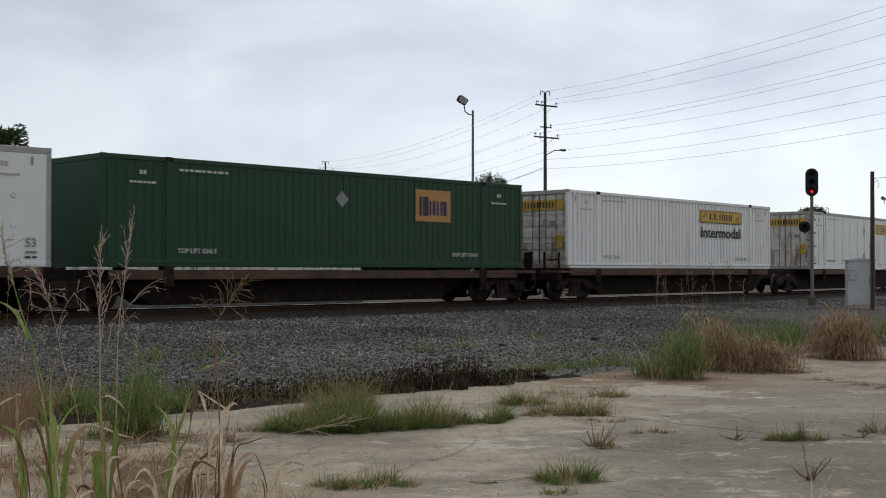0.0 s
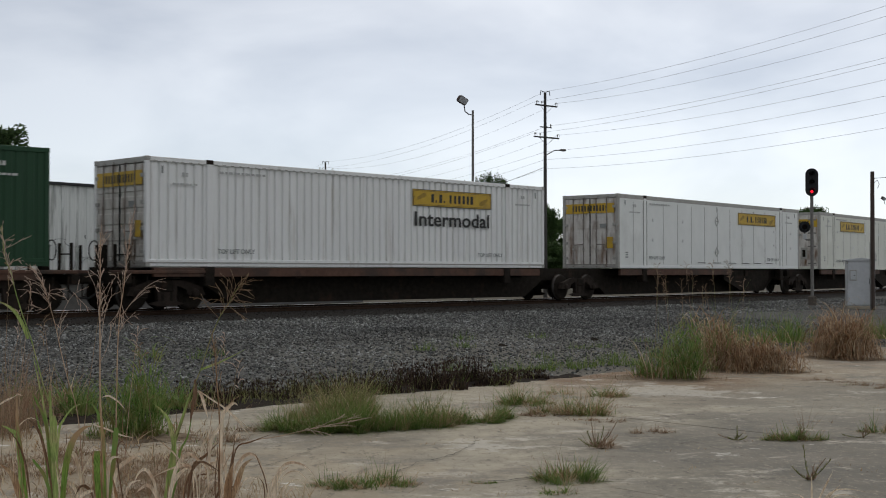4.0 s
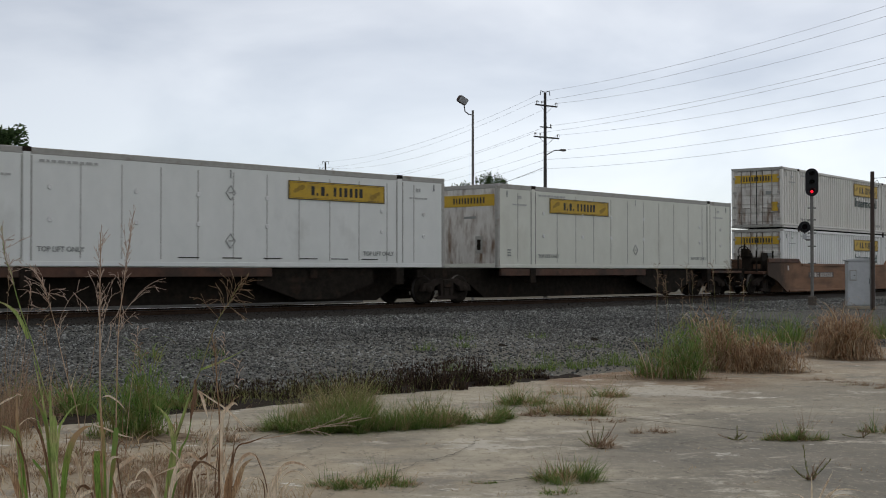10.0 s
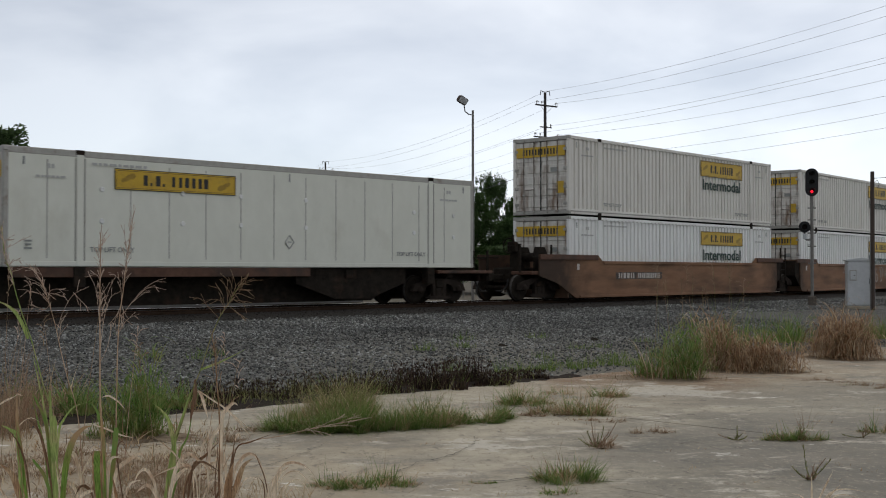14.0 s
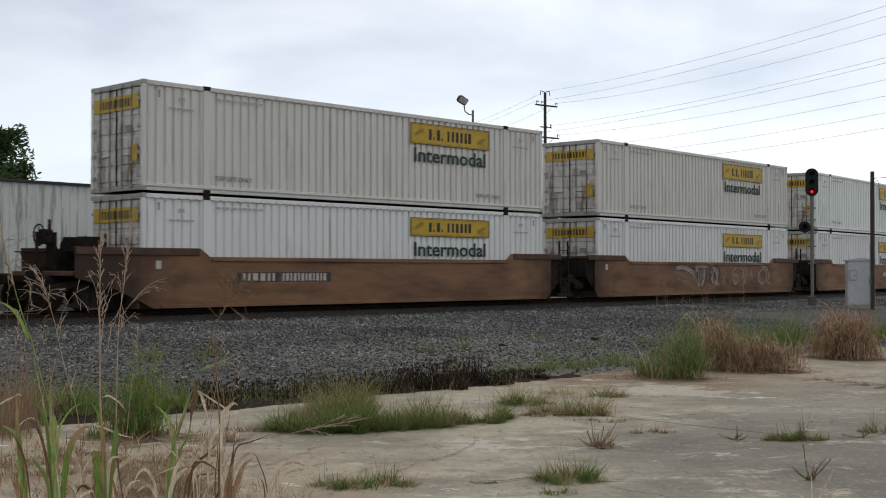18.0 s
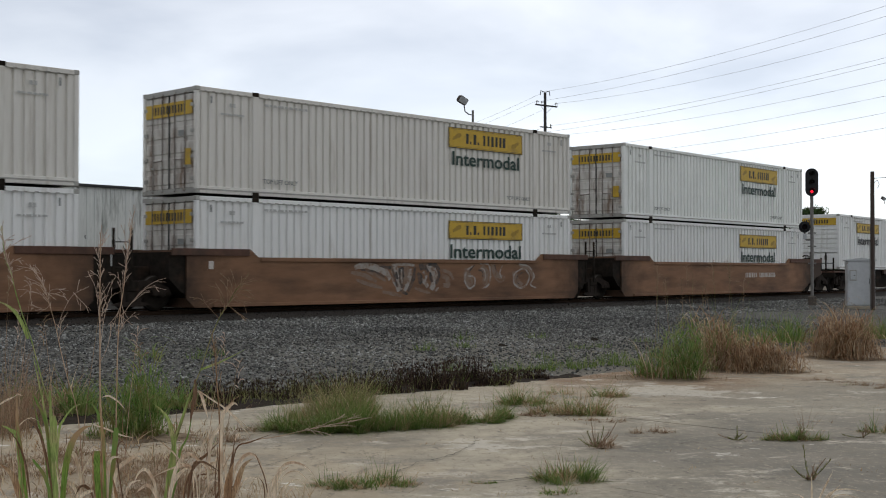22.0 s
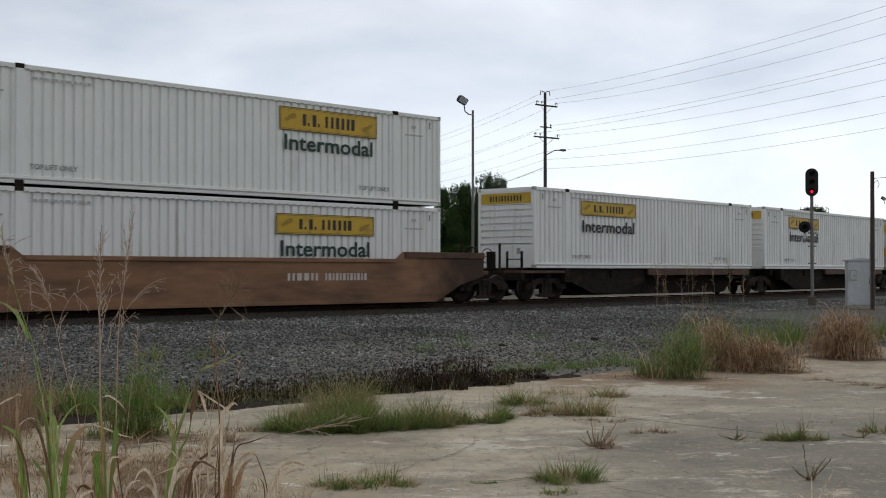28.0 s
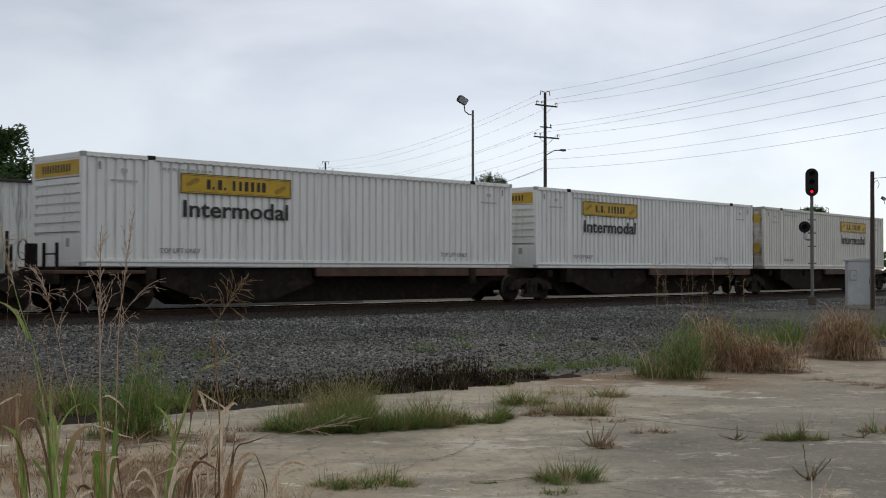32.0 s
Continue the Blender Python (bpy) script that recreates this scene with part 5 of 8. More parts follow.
def well_unit(b0, bogies, left_end, right_end, marks):
    """One well of an articulated well car; b0: the left end of the boxes in it."""
    mid = b0 + HL
    car = thing("well_car", "rust-brown well car unit holding two stacked containers", "railway car", "cars of the train")
    R = RAIL_Z
    top, hi, low = 2.0 - R, 2.22 - R, 0.635 - R
    wy = HW + 0.05
    xl = -HL - (1.95 if left_end == "end" else 0.85)
    xr = HL + (1.95 if right_end == "end" else 0.9)
    foot_l = [(xl, 0.88), (-HL - 0.9, 0.62), (-HL + 0.3, low)] if left_end == "end" else [(-HL - 0.35, 0.30), (-HL - 0.1, low)]
    foot_r = [(HL - 0.3, low), (HL + 0.9, 0.62), (xr, 0.88)] if right_end == "end" else [(HL + 0.1, low), (HL + 0.35, 0.30)]
    sl, sr = (xl if left_end == "end" else -HL - 0.35), (xr if right_end == "end" else HL + 0.35)
    side_pts = foot_l + foot_r + [(sr, hi), (HL - 1.75, hi), (HL - 2.05, top), (-HL + 2.05, top), (-HL + 1.75, hi), (sl, hi)]
    for sy in (-1, 1):
        y0, y1 = sorted((sy * wy, sy * (wy + 0.05)))
        sd = part("well_side", Shape().prism(side_pts, y0, y1), M_BROWN, car)
        ya, yb = sorted((sy * (wy + 0.05), sy * (wy + 0.10)))
        part("top_chord", Shape().box(-HL + 2.1, HL - 2.1, ya, yb, top - 0.12, top - 0.005, 0.012), M_BROWN, sd)
        part("bottom_chord", Shape().box(-HL + 0.5, HL - 0.5, ya, yb, low - 0.0, low + 0.1, 0.012), M_BROWN, sd)
        part("end_plate", Shape().box(xl, -HL + 1.7, ya, yb, top + 0.03, hi + 0.003, 0.01), M_SPINE, sd, "dark rusty raised edge")
        part("end_plate", Shape().box(HL - 1.7, xr, ya, yb, top + 0.03, hi + 0.003, 0.01), M_SPINE, sd, "dark rusty raised edge")
    part("well_floor", Shape().box(-HL - 0.05, HL + 0.05, -wy + 0.002, wy - 0.002, low + 0.0, STACK_Z - R - 0.003, 0.0), M_UNDER, car)
    for sx, kind, xe in ((-1, left_end, xl), (1, right_end, xr)):
        part("well_bulkhead", Shape().box(*sorted((sx * (HL + 0.08), sx * (HL + 0.16))), -wy + 0.01, wy - 0.01, low, hi - 0.02, 0.01), M_BROWN, car)
        joint = {"end": 2.35, "joint": 1.9}[kind]
        xa, xb = sorted((sx * (HL + 0.16), sx * (HL + joint)))
        part("draft_beam", Shape().box(xa, xb, -0.4, 0.4, 0.62, 1.18, 0.04), M_UNDER, car)
        if kind == "joint":
            part("end_bolster", Shape().prism([(sx * (HL + 0.17), 0.32), (sx * (HL + 0.5), 0.5), (sx * (HL + 0.86), 0.85), (sx * (HL + 0.86), hi - 0.1), (sx * (HL + 0.17), hi - 0.1)], -wy + 0.02, wy - 0.02), M_UNDER, car)
        if kind == "end":
            part("end_platform", Shape().box(*sorted((sx * (HL + 0.9), sx * (HL + 2.3))), -1.3, 1.3, 0.92, 1.05, 0.02), M_SPINE, car)
            coupler(car, sx * (HL + 2.3), sx)
            brk = part("brake_stand", Shape().box(*sorted((sx * (HL + 2.02), sx * (HL + 2.1))), -0.62, -0.18, 1.0, 2.02 if sx < 0 else 1.7, 0.01), M_UNDER, car)
            if sx < 0:
                xm0, xm1 = sorted((sx * (HL + 0.95), sx * (HL + 1.7)))
                for yy in (-0.95, -0.2):
                    fr = Shape().prism([(xm0, 1.05), (xm1, 1.05), (xm1, 1.72), (xm1 - 0.1, 1.92), (xm0 + 0.1, 1.92), (xm0, 1.72)], yy - 0.03, yy + 0.03)
                    part("brake_bracket", fr, M_UNDER, car)
                part("brake_cylinder", Shape().rod((xm0 + 0.35, -0.91, 1.55), (xm0 + 0.35, -0.24, 1.55), 0.16, 12), M_UNDER, car)
                part("stand_gusset", Shape().prism([(sx * (HL + 1.45), 1.05), (sx * (HL + 2.02), 1.05), (sx * (HL + 2.02), 1.85), (sx * (HL + 1.85), 1.5)], -0.44, -0.36), M_UNDER, brk)
                part("gear_box", Shape().box(*sorted((sx * (HL + 2.1), sx * (HL + 2.32))), -0.58, -0.22, 1.72, 2.1, 0.03), M_UNDER, brk)
                part("release_rod", Shape().rod((sx * (HL + 2.06), -0.3, 2.0), (sx * (HL + 2.06), -0.3, 2.35), 0.04, 8), M_UNDER, brk)
            cx, hw = sx * (HL + 2.4), 1.95 if sx < 0 else 1.6
            rim = Shape().bent([(cx, -0.4 + 0.27 * math.cos(q * math.pi / 8), hw + 0.27 * math.sin(q * math.pi / 8)) for q in range(17)], 0.02, 6)
            for q in range(4):
                rim.rod((cx, -0.4, hw), (cx, -0.4 + 0.27 * math.cos(q * math.pi / 2), hw + 0.27 * math.sin(q * math.pi / 2)), 0.014, 6)
            part("brake_wheel", rim, M_UNDER, brk)
            for yy in (-1.25, 1.25):
                part("cross_ladder", Shape().rod((sx * (HL + 0.95), yy, 1.55), (sx * (HL + 2.2), yy, 1.55), 0.02, 6), M_UNDER, car)
            for dx in (0.35, 2.2):
                part("grab_iron", Shape().box(sx * (HL + dx + 0.7) - 0.03, sx * (HL + dx + 0.7) + 0.03, -1.28, -1.22, 1.0, 2.0), M_UNDER, car)
        else:
            if sx > 0:
                lad = Shape()
                for dx in (0.55, 1.05):
                    lad.box(HL + dx + 0.4 - 0.03, HL + dx + 0.4 + 0.03, -1.32, -1.27, 0.65, 2.15)
                for k in range(4):
                    lad.rod((HL + 0.95, -1.295, 0.8 + 0.33 * k), (HL + 1.45, -1.295, 0.8 + 0.33 * k), 0.014, 6)
                part("ladder", lad, M_UNDER, car)
    for u in bogies:
        bogie(car, u - mid)
    y = -wy - 0.055
    for kind, u, z in marks:
        if kind == "number":
            if z > 1.45:
                part("number_panel", Shape().box(-HL + u - 0.25, -HL + u + 3.15, y - 0.0005, y + 0.002, 1.31 - R, 1.59 - R), M_SPRAYDARK, car, "dark weathered panel behind pale bars")
            bar_row(car, [0.08, 0.08, 0.17, 0.17, 0.08, 0.08], 0.21, 0.09, M_WELLMARK, Matrix.Translation((-HL + u + 0.50, y - 0.001, 1.45 - R)), "number_bar")
            bar_row(car, [0.06, 0.10] * 6, 0.21, 0.06, M_WELLMARK, Matrix.Translation((-HL + u + 2.15, y - 0.001, 1.45 - R)), "number_bar")
        elif kind == "tag":
            part("pale_tag", Shape().box(-HL + u, -HL + u + 0.16, y - 0.004, y + 0.002, z, z + 0.22), M_WELLMARK, car)
        elif kind in SPRAYED:
            sprayed(car, kind, -HL + u, y, R)
    CARS.append((car, mid))
    return car


spine_unit(-6.0, 13.7, [], "joint", "joint", S_FIRST)
spine_unit(13.7, 31.4, [13.7, 29.9], "joint", "end", S_GREEN, gap=0.07)
spine_unit(32.7, 52.1, [34.1], "end", "joint", S_RIB)
spine_unit(52.1, 71.0, [52.1], "joint", "joint", S_PLATE, (0.25, 9.4), (9.0, 13.4))
spine_unit(71.0, 90.6, [71.0, 88.3], "joint", "end", S_NOSE, (0.25, 9.4), (9.0, 13.4))
well_unit(S_A, [93.5], "end", "joint", [("number", 3.2, 1.5), ("tag", 0.35, 1.1)])
well_unit(S_B, [112.95], "joint", "joint", [("tag", 0.35, 1.1), ("mural", 5.6, 0), ("outlined_tag", 10.5, 0)])
well_unit(S_C, [132.8, 153.4], "joint", "end", [("number", 10.1, 1.4)])
spine_unit(155.1, 173.6, [156.9], "end", "joint", S_D, (7.6, 16.16), (2.4, 7.6))
spine_unit(173.6, 190.5, [173.6], "joint", "joint", S_E, (7.6, 16.16), (2.4, 7.6))
spine_unit(190.5, 209.0, [190.5, 207.5], "joint", "end", S_F, (7.6, 16.16), (2.4, 7.6))


# ---------- signal, cabinet and posts beside the track ----------
def at_ground(x, y):
    """Height of the ballast under a place."""
    best = min((k * 0.5 for k in range(-40, 180)), key=lambda s: (track_centre(s)[0] - x) ** 2 + (track_centre(s)[1] - y) ** 2)
    cx, cy, h = track_centre(best)
    return bed_height(-(x - cx) * math.sin(h) + (y - cy) * math.cos(h))


SIG = (13.98, 46.0)
g = at_ground(*SIG)
sig = thing("railway_signal", "dark railway signal mast with a lit red lamp", "signal", at=pose(*SIG, g, 0, 0, -14))
part("foundation", Shape().box(-0.15, 0.15, -0.15, 0.15, -0.25, 0.36, 0.03), M_WOODPOLE, sig, "stained concrete foundation")
part("mast", Shape().rod((0, 0, 0.36), (0, 0, 4.45), 0.062, 14), M_STEELPOLE, sig, "grey steel mast")


def stadium(w, h, y0, y1, n=12):
    r = w / 2
    pts = [(r * math.cos(math.pi * i / n), h / 2 - r + r * math.sin(math.pi * i / n)) for i in range(n + 1)]
    pts += [(r * math.cos(math.pi + math.pi * i / n), -h / 2 + r + r * math.sin(math.pi + math.pi * i / n)) for i in range(n + 1)]
    return Shape().prism(pts, y0, y1)


upper = part("signal_head", stadium(0.47, 1.06, -0.10, -0.07), M_SIGNAL, sig, at=Matrix.Translation((0, 0, 4.67)))
part("head_case", Shape().box(-0.13, 0.13, -0.068, 0.12, -0.42, 0.4, 0.02), M_SIGNAL, upper)
for k, (z, lit) in enumerate(((0.30, False), (-0.02, False), (-0.35, True))):
    hood = Shape()
    for i in range(9):
        a0, a1 = math.pi * (i / 9) * 1.1 - 0.15, math.pi * ((i + 1) / 9) * 1.1 - 0.15
        hood.quad((0.125 * math.cos(a0), -0.10, z + 0.125 * math.sin(a0)), (0.125 * math.cos(a1), -0.10, z + 0.125 * math.sin(a1)), (0.118 * math.cos(a1), -0.34, z + 0.118 * math.sin(a1)), (0.118 * math.cos(a0), -0.34, z + 0.118 * math.sin(a0)))
    part("lamp_hood", hood, M_SIGNAL, upper)
    part("lens", Shape().lathe((0, -0.10, z), (0, -1, z), [(0, 0.05), (0.015, 0.046), (0.03, 0.03), (0.035, 0.01)], 18), M_REDLIGHT if lit else M_DARKLENS, upper, "glowing red lens" if lit else "dark unlit lens")
lower = part("marker_head", Shape().lathe((-0.27, -0.07, 2.98), (-0.27, -1, 2.98), [(0, 0.215), (0.03, 0.215)], 24), M_SIGNAL, sig, "round black lower signal head")
part("head_case", Shape().lathe((-0.27, -0.068, 2.98), (-0.27, 1, 2.98), [(0, 0.15), (0.2, 0.14), (0.24, 0.08)], 18), M_SIGNAL, lower)
part("lamp_hood", Shape().lathe((-0.27, -0.1, 2.98), (-0.27, -1, 2.98), [(0, 0.125), (0.22, 0.12), (0.22, 0.11), (0.02, 0.11)], 18), M_SIGNAL, lower)
part("lens", Shape().lathe((-0.27, -0.102, 2.98), (-0.27, -1, 2.98), [(0, 0.1), (0.02, 0.09), (0.03, 0.03)], 18), M_DARKLENS, lower, "dark unlit lens")
part("bracket", Shape().bent([(0, 0, 2.5), (-0.22, -0.02, 2.5), (-0.27, -0.02, 2.6), (-0.27, -0.02, 2.78)], 0.035), M_STEELPOLE, sig)
part("junction_box", Shape().box(-0.33, -0.2, -0.08, 0.06, 2.52, 2.72, 0.02), M_CABINET, sig, "small pale junction box")
for z in (1.6, 2.25, 2.75, 3.25, 3.7):
    part("step_peg", Shape().rod((-0.15, 0, z), (0.15, 0, z), 0.024, 6), M_STEELPOLE, sig)

CAB = (15.1, 44.0)
g = at_ground(*CAB)
cab = thing("equipment_cabinet", "silver metal railway equipment cabinet beside the signal", "cabinet", at=pose(*CAB, g, 0, 0, -12))
part("plinth", Shape().box(-0.5, 0.5, -0.36, 0.36, -0.2, 0.10, 0.02), M_CONCRETE, cab, "concrete plinth")
part("body", Shape().box(-0.48, 0.48, -0.34, 0.34, 0.10, 1.72, 0.02), M_CABINET, cab)
part("roof", Shape().prism([(-0.53, 1.72), (0.53, 1.72), (0.53, 1.76), (0, 1.83), (-0.53, 1.76)], -0.39, 0.39), M_CABINET, cab)
door = part("door", Shape().box(-0.43, 0.43, -0.358, -0.342, 0.17, 1.66, 0.006), M_CABINET, cab)
part("handle", Shape().box(0.28, 0.33, -0.385, -0.358, 0.9, 1.08, 0.006), M_UNDER, door, "dark handle")
latch = part("latch_frame", Shape().box(-0.40, -0.16, -0.392, -0.358, 1.00, 1.40, 0.006), M_TRIM, door, "grey recessed latch frame")
part("latch_plate", Shape().box(-0.37, -0.19, -0.398, -0.392, 1.05, 1.35, 0.003), M_CABINET, latch)
part("latch_knob", Shape().rod((-0.24, -0.398, 1.2), (-0.24, -0.43, 1.2), 0.02, 8), M_UNDER, latch)
part("lock_box", Shape().box(-0.5, -0.44, -0.40, -0.358, 1.60, 1.68, 0.01), M_TRIM, cab)

PST = (15.2, 43.0)
g = at_ground(*PST)
pst = thing("wooden_post", "tall dark wooden post beside the cabinet", "post", at=pose(*PST, g))
part("shaft", Shape().rod((0, 0, -0.3), (0.02, 0, 5.15 - g), 0.085, 14, 0.07), M_DARKWOOD, pst)
part("wire_hook", Shape().bent([(0.08, 0, 4.75 - g), (0.2, 0, 4.85 - g), (0.26, 0, 4.7 - g), (0.2, 0, 4.55 - g)], 0.008, 6), M_WIRE, pst)
part("conduit", Shape().rod((-0.09, -0.05, -0.2), (-0.085, -0.05, 2.4), 0.025, 8), M_STEELPOLE, pst)


# ---------- floodlight pole, utility poles and their wires ----------
def flood_pole(x, y, h, s=1.0):
    p = thing("floodlight_pole", "tall grey pole with one floodlight on a bent arm", "lamp post", at=pose(x, y, -0.1))
    part("pole", Shape().rod((0, 0, 0), (0, 0, h), 0.085 * s, 14, 0.06 * s), M_STEELPOLE, p)
    part("arm", Shape().bent([(0, 0, h - 0.25), (-0.2, 0, h - 0.22), (-0.42, 0, h - 0.06), (-0.47, 0, h + 0.3)], 0.03), M_DARKPOLE, p)
    hd = part("lamp_head", Shape().box(-0.27, 0.27, -0.2, 0.2, -0.19, 0.19, 0.07), M_DARKWOOD, p, at=pose(-0.56, 0, h + 0.55, 12, 28, 25))
    part("lamp_glass", Shape().box(-0.24, 0.24, -0.212, -0.201, -0.16, 0.16, 0.0), M_LAMPGLASS, hd, "pale lamp glass")
    return p


flood_pole(1.6, 65.0, 10.35)
flood_pole(55.0, 150.0, 10.2)
LINE = math.atan2(51, -19.4)  # direction of the pole line, away from the camera


def utility_pole(x, y, top, arms, lamp):
    p = thing("utility_pole", "tall weathered wooden utility pole with two crossarms", "utility pole", "utility poles", at=pose(x, y, -0.1, 0, 0, math.degrees(LINE) - 90))
    part("shaft", Shape().rod((0, 0, 0), (0, 0, top + 0.1), 0.14, 14, 0.09), M_POLEGREY, p)
    for z, half in arms:
        arm = part("crossarm", Shape().box(-half, half, -0.17, -0.07, z, z + 0.09, 0.01), M_POLEGREY, p, at=Matrix.Translation((0, 0, 0.1)) @ Matrix.Rotation(radians(17), 4, "Z"))
        for q in (-half + 0.1, -half + 0.55, half - 0.1):
            part("insulator", Shape().lathe((q, -0.12, z + 0.11), (q, -0.12, z + 1), [(0, 0.02), (0.08, 0.02), (0.09, 0.05), (0.18, 0.045), (0.21, 0.02)], 10), M_TRIM, arm)
            part("jumper_wire", Shape().bent([(q, -0.12, z + 0.3), (q + 0.12, -0.12, z + 0.33), (q + 0.18, -0.12, z + 0.2), (q + 0.14, -0.12, z + 0.02)], 0.008, 6), M_WIRE, arm)
        for sx in (-1, 1):
            part("brace", Shape().rod((0, -0.14, z - 0.45), (sx * half * 0.6, -0.14, z + 0.03), 0.012, 6), M_POLEGREY, arm)
    part("top_bracket", Shape().bent([(-0.35, 0, top - 0.05), (-0.3, 0, top + 0.25), (0.0, 0, top + 0.12), (0.3, 0, top + 0.25), (0.35, 0, top - 0.05)], 0.025, 6), M_WIRE, p)
    if lamp:
        m = Matrix.Rotation(-(LINE - math.pi / 2), 4, "Z")
        part("lamp_arm", Shape().bent([(0, 0, 9.35), (0.6, 0, 9.7), (1.05, 0, 9.72)], 0.03), M_STEELPOLE, p, at=m)
        part("lamp_head", Shape().lathe((0.95, 0, 9.72), (2, 0, 9.70), [(0, 0.04), (0.1, 0.08), (0.32, 0.09), (0.43, 0.04)], 12), M_STEELPOLE, p, "grey street-lamp head", at=m)
        part("short_crossarm", Shape().box(-0.55, 0.45, -0.16, -0.08, 11.18, 11.25, 0.01), M_POLEGREY, p, at=Matrix.Rotation(radians(17), 4, "Z"))
        part("insulator", Shape().lathe((0.36, -0.1, 11.25), (0.36, -0.1, 12), [(0, 0.02), (0.08, 0.05), (0.16, 0.05), (0.2, 0.02)], 10), M_TRIM, p)
    return p


POLES = ((26.1, 29.0), (6.74, 80.0), (-12.7, 131.0))
utility_pole(*POLES[0], 13.4, ((12.5, 0.95), (10.4, 1.1)), False)
utility_pole(*POLES[1], 13.4, ((12.5, 0.95), (10.4, 1.1)), True)
utility_pole(*POLES[2], 13.4, ((12.5, 0.95),), False)
p = thing("plain_pole", "far plain wooden pole behind the warehouse", "utility pole", at=pose(-24.4, 153.7, -0.1))
part("shaft", Shape().rod((0, 0, 0), (0, 0, 13.2), 0.17, 12, 0.12), M_WOODPOLE, p)


def wire(p0, p1, sag, r=0.0062):
    cu = Shape()
    n = 22
    pts = []
    for i in range(n + 1):
        f = i / n
        q = Vector(p0).lerp(Vector(p1), f)
        q.z -= 4 * sag * f * (1 - f)
        pts.append(tuple(q))
    cu.bent(pts, r, 5)
    ob = part("power_line", cu, M_WIRE)
    tagged(ob, "thin dark overhead wire between utility poles", "wire", "overhead wires")
    return ob


SIDE = (math.sin(LINE), -math.cos(LINE))
LINES = ((0.0, 13.5, 1.0), (-0.85, 12.75, 0.95), (0.85, 12.75, 1.15), (0.1, 11.2, 0.8), (-1.0, 10.65, 0.75), (1.0, 10.65, 0.95), (0.0, 9.5, 0.7), (0.0, 9.0, 0.9), (0.12, 8.4, 0.9))
for off, z, sag in LINES:
    ends = [(x + off * SIDE[0], y + off * SIDE[1], z) for x, y in POLES]
    wire(ends[0], ends[1], sag)
    wire(ends[1], ends[2], sag)
far = (POLES[2][0] - 19.4, POLES[2][1] + 51.0)
for off, z, sag in LINES[:5]:
    wire((POLES[2][0] + off * SIDE[0], POLES[2][1] + off * SIDE[1], z), (far[0] + off * SIDE[0], far[1] + off * SIDE[1], z), sag)
wire((6.74, 80.0, 8.5), (-1.5, 118.0, 8.2), 0.25, 0.016)
wire((15.2, 43.0, 4.9), (40.0, 30.0, 8.0), 0.4, 0.008)

# ---------- the long white warehouse behind the track ----------
ang = radians(50.9)
base = (-29.17, 37.93)
wh = thing("warehouse", "long white ribbed-metal warehouse with streaky grime and dark eaves", "building", at=pose(base[0], base[1], -0.1, 0, 0, math.degrees(ang)))
XA, XB = -20.0, 39.0
part("wall", ribbed_wall(XA, XB, 0.0, -1, 1.3, 5.5, 0.42, 0.03), M_WALL, wh)
part("base_wall", Shape().box(XA, XB, -0.06, 0.2, 0.0, 1.3, 0.01), M_DOCK, wh, "grey concrete base wall")
part("end_wall", Shape().box(XB - 0.2, XB, 0.22, 26, 0.0, 5.5, 0.01), M_WALL, wh)
part("roof", Shape().prism([(0.0, 5.55), (0.0, 5.62), (13.0, 6.1), (26.0, 5.62), (26.0, 5.55), (13.0, 6.0)], XA, XB + 0.32), M_EAVES, wh, "low dark metal roof", at=Matrix.Rotation(radians(90), 4, "Z") @ Matrix.Diagonal((1, -1, 1, 1)))
part("gutter", Shape().box(XA, XB + 0.34, -0.14, 0.0, 5.50, 5.62, 0.01), M_EAVES, wh, "dark eaves gutter")
part("dock_ledge", Shape().box(XA, XB, -0.3, -0.065, 1.22, 1.3, 0.01), M_EAVES, wh, "dark ledge along the wall")
for k in range(5):
    xs = 2.0 + k * 8.4
    part("downpipe", Shape().rod((xs, -0.1, 0.1), (xs, -0.1, 5.45), 0.05, 8), M_WALL, wh)

lamp = part("roof_lamp", Shape().box(-0.15, 0.15, -0.12, 0.12, -0.11, 0.11, 0.03), M_EAVES, wh, "small dark floodlight on the eaves", at=Matrix.Translation((30.85, -0.05, 5.9)))
part("lamp_bracket", Shape().rod((0, 0, -0.3), (0, 0, -0.1), 0.025, 6), M_EAVES, lamp)

part("corner_trim", Shape().box(XB - 0.02, XB + 0.07, -0.05, 0.2, 0.0, 5.49, 0.01), M_EAVES, wh, "dark corner flashing")
# dark scribbles sprayed along the lower wall
rg = random.Random(44)
for k in range(26):
    cx, cz = (rg.uniform(17.0, 23.5), rg.uniform(2.0, 3.3)) if k < 18 else (rg.uniform(24.0, 33.0), rg.uniform(3.2, 4.6))
    r0, a0, sw, wv = rg.uniform(0.12, 0.5), rg.uniform(0, 6.28), rg.uniform(0.7, 2.6), rg.uniform(0.02, 0.05)
    st = Shape()
    arc = [(math.cos(a0 + sw * i / 9), math.sin(a0 + sw * i / 9)) for i in range(10)]
    for (c0, s0), (c1, s1) in zip(arc[:-1], arc[1:]):
        st.quad((cx + r0 * 1.5 * c0, -0.036, cz + r0 * s0), (cx + r0 * 1.5 * c1, -0.036, cz + r0 * s1), (cx + (r0 - wv) * 1.5 * c1, -0.036, cz + (r0 - wv) * s1), (cx + (r0 - wv) * 1.5 * c0, -0.036, cz + (r0 - wv) * s0))
    part("paint_stroke", st, M_SPRAYGREY, wh, "dark grey spray-paint stroke")

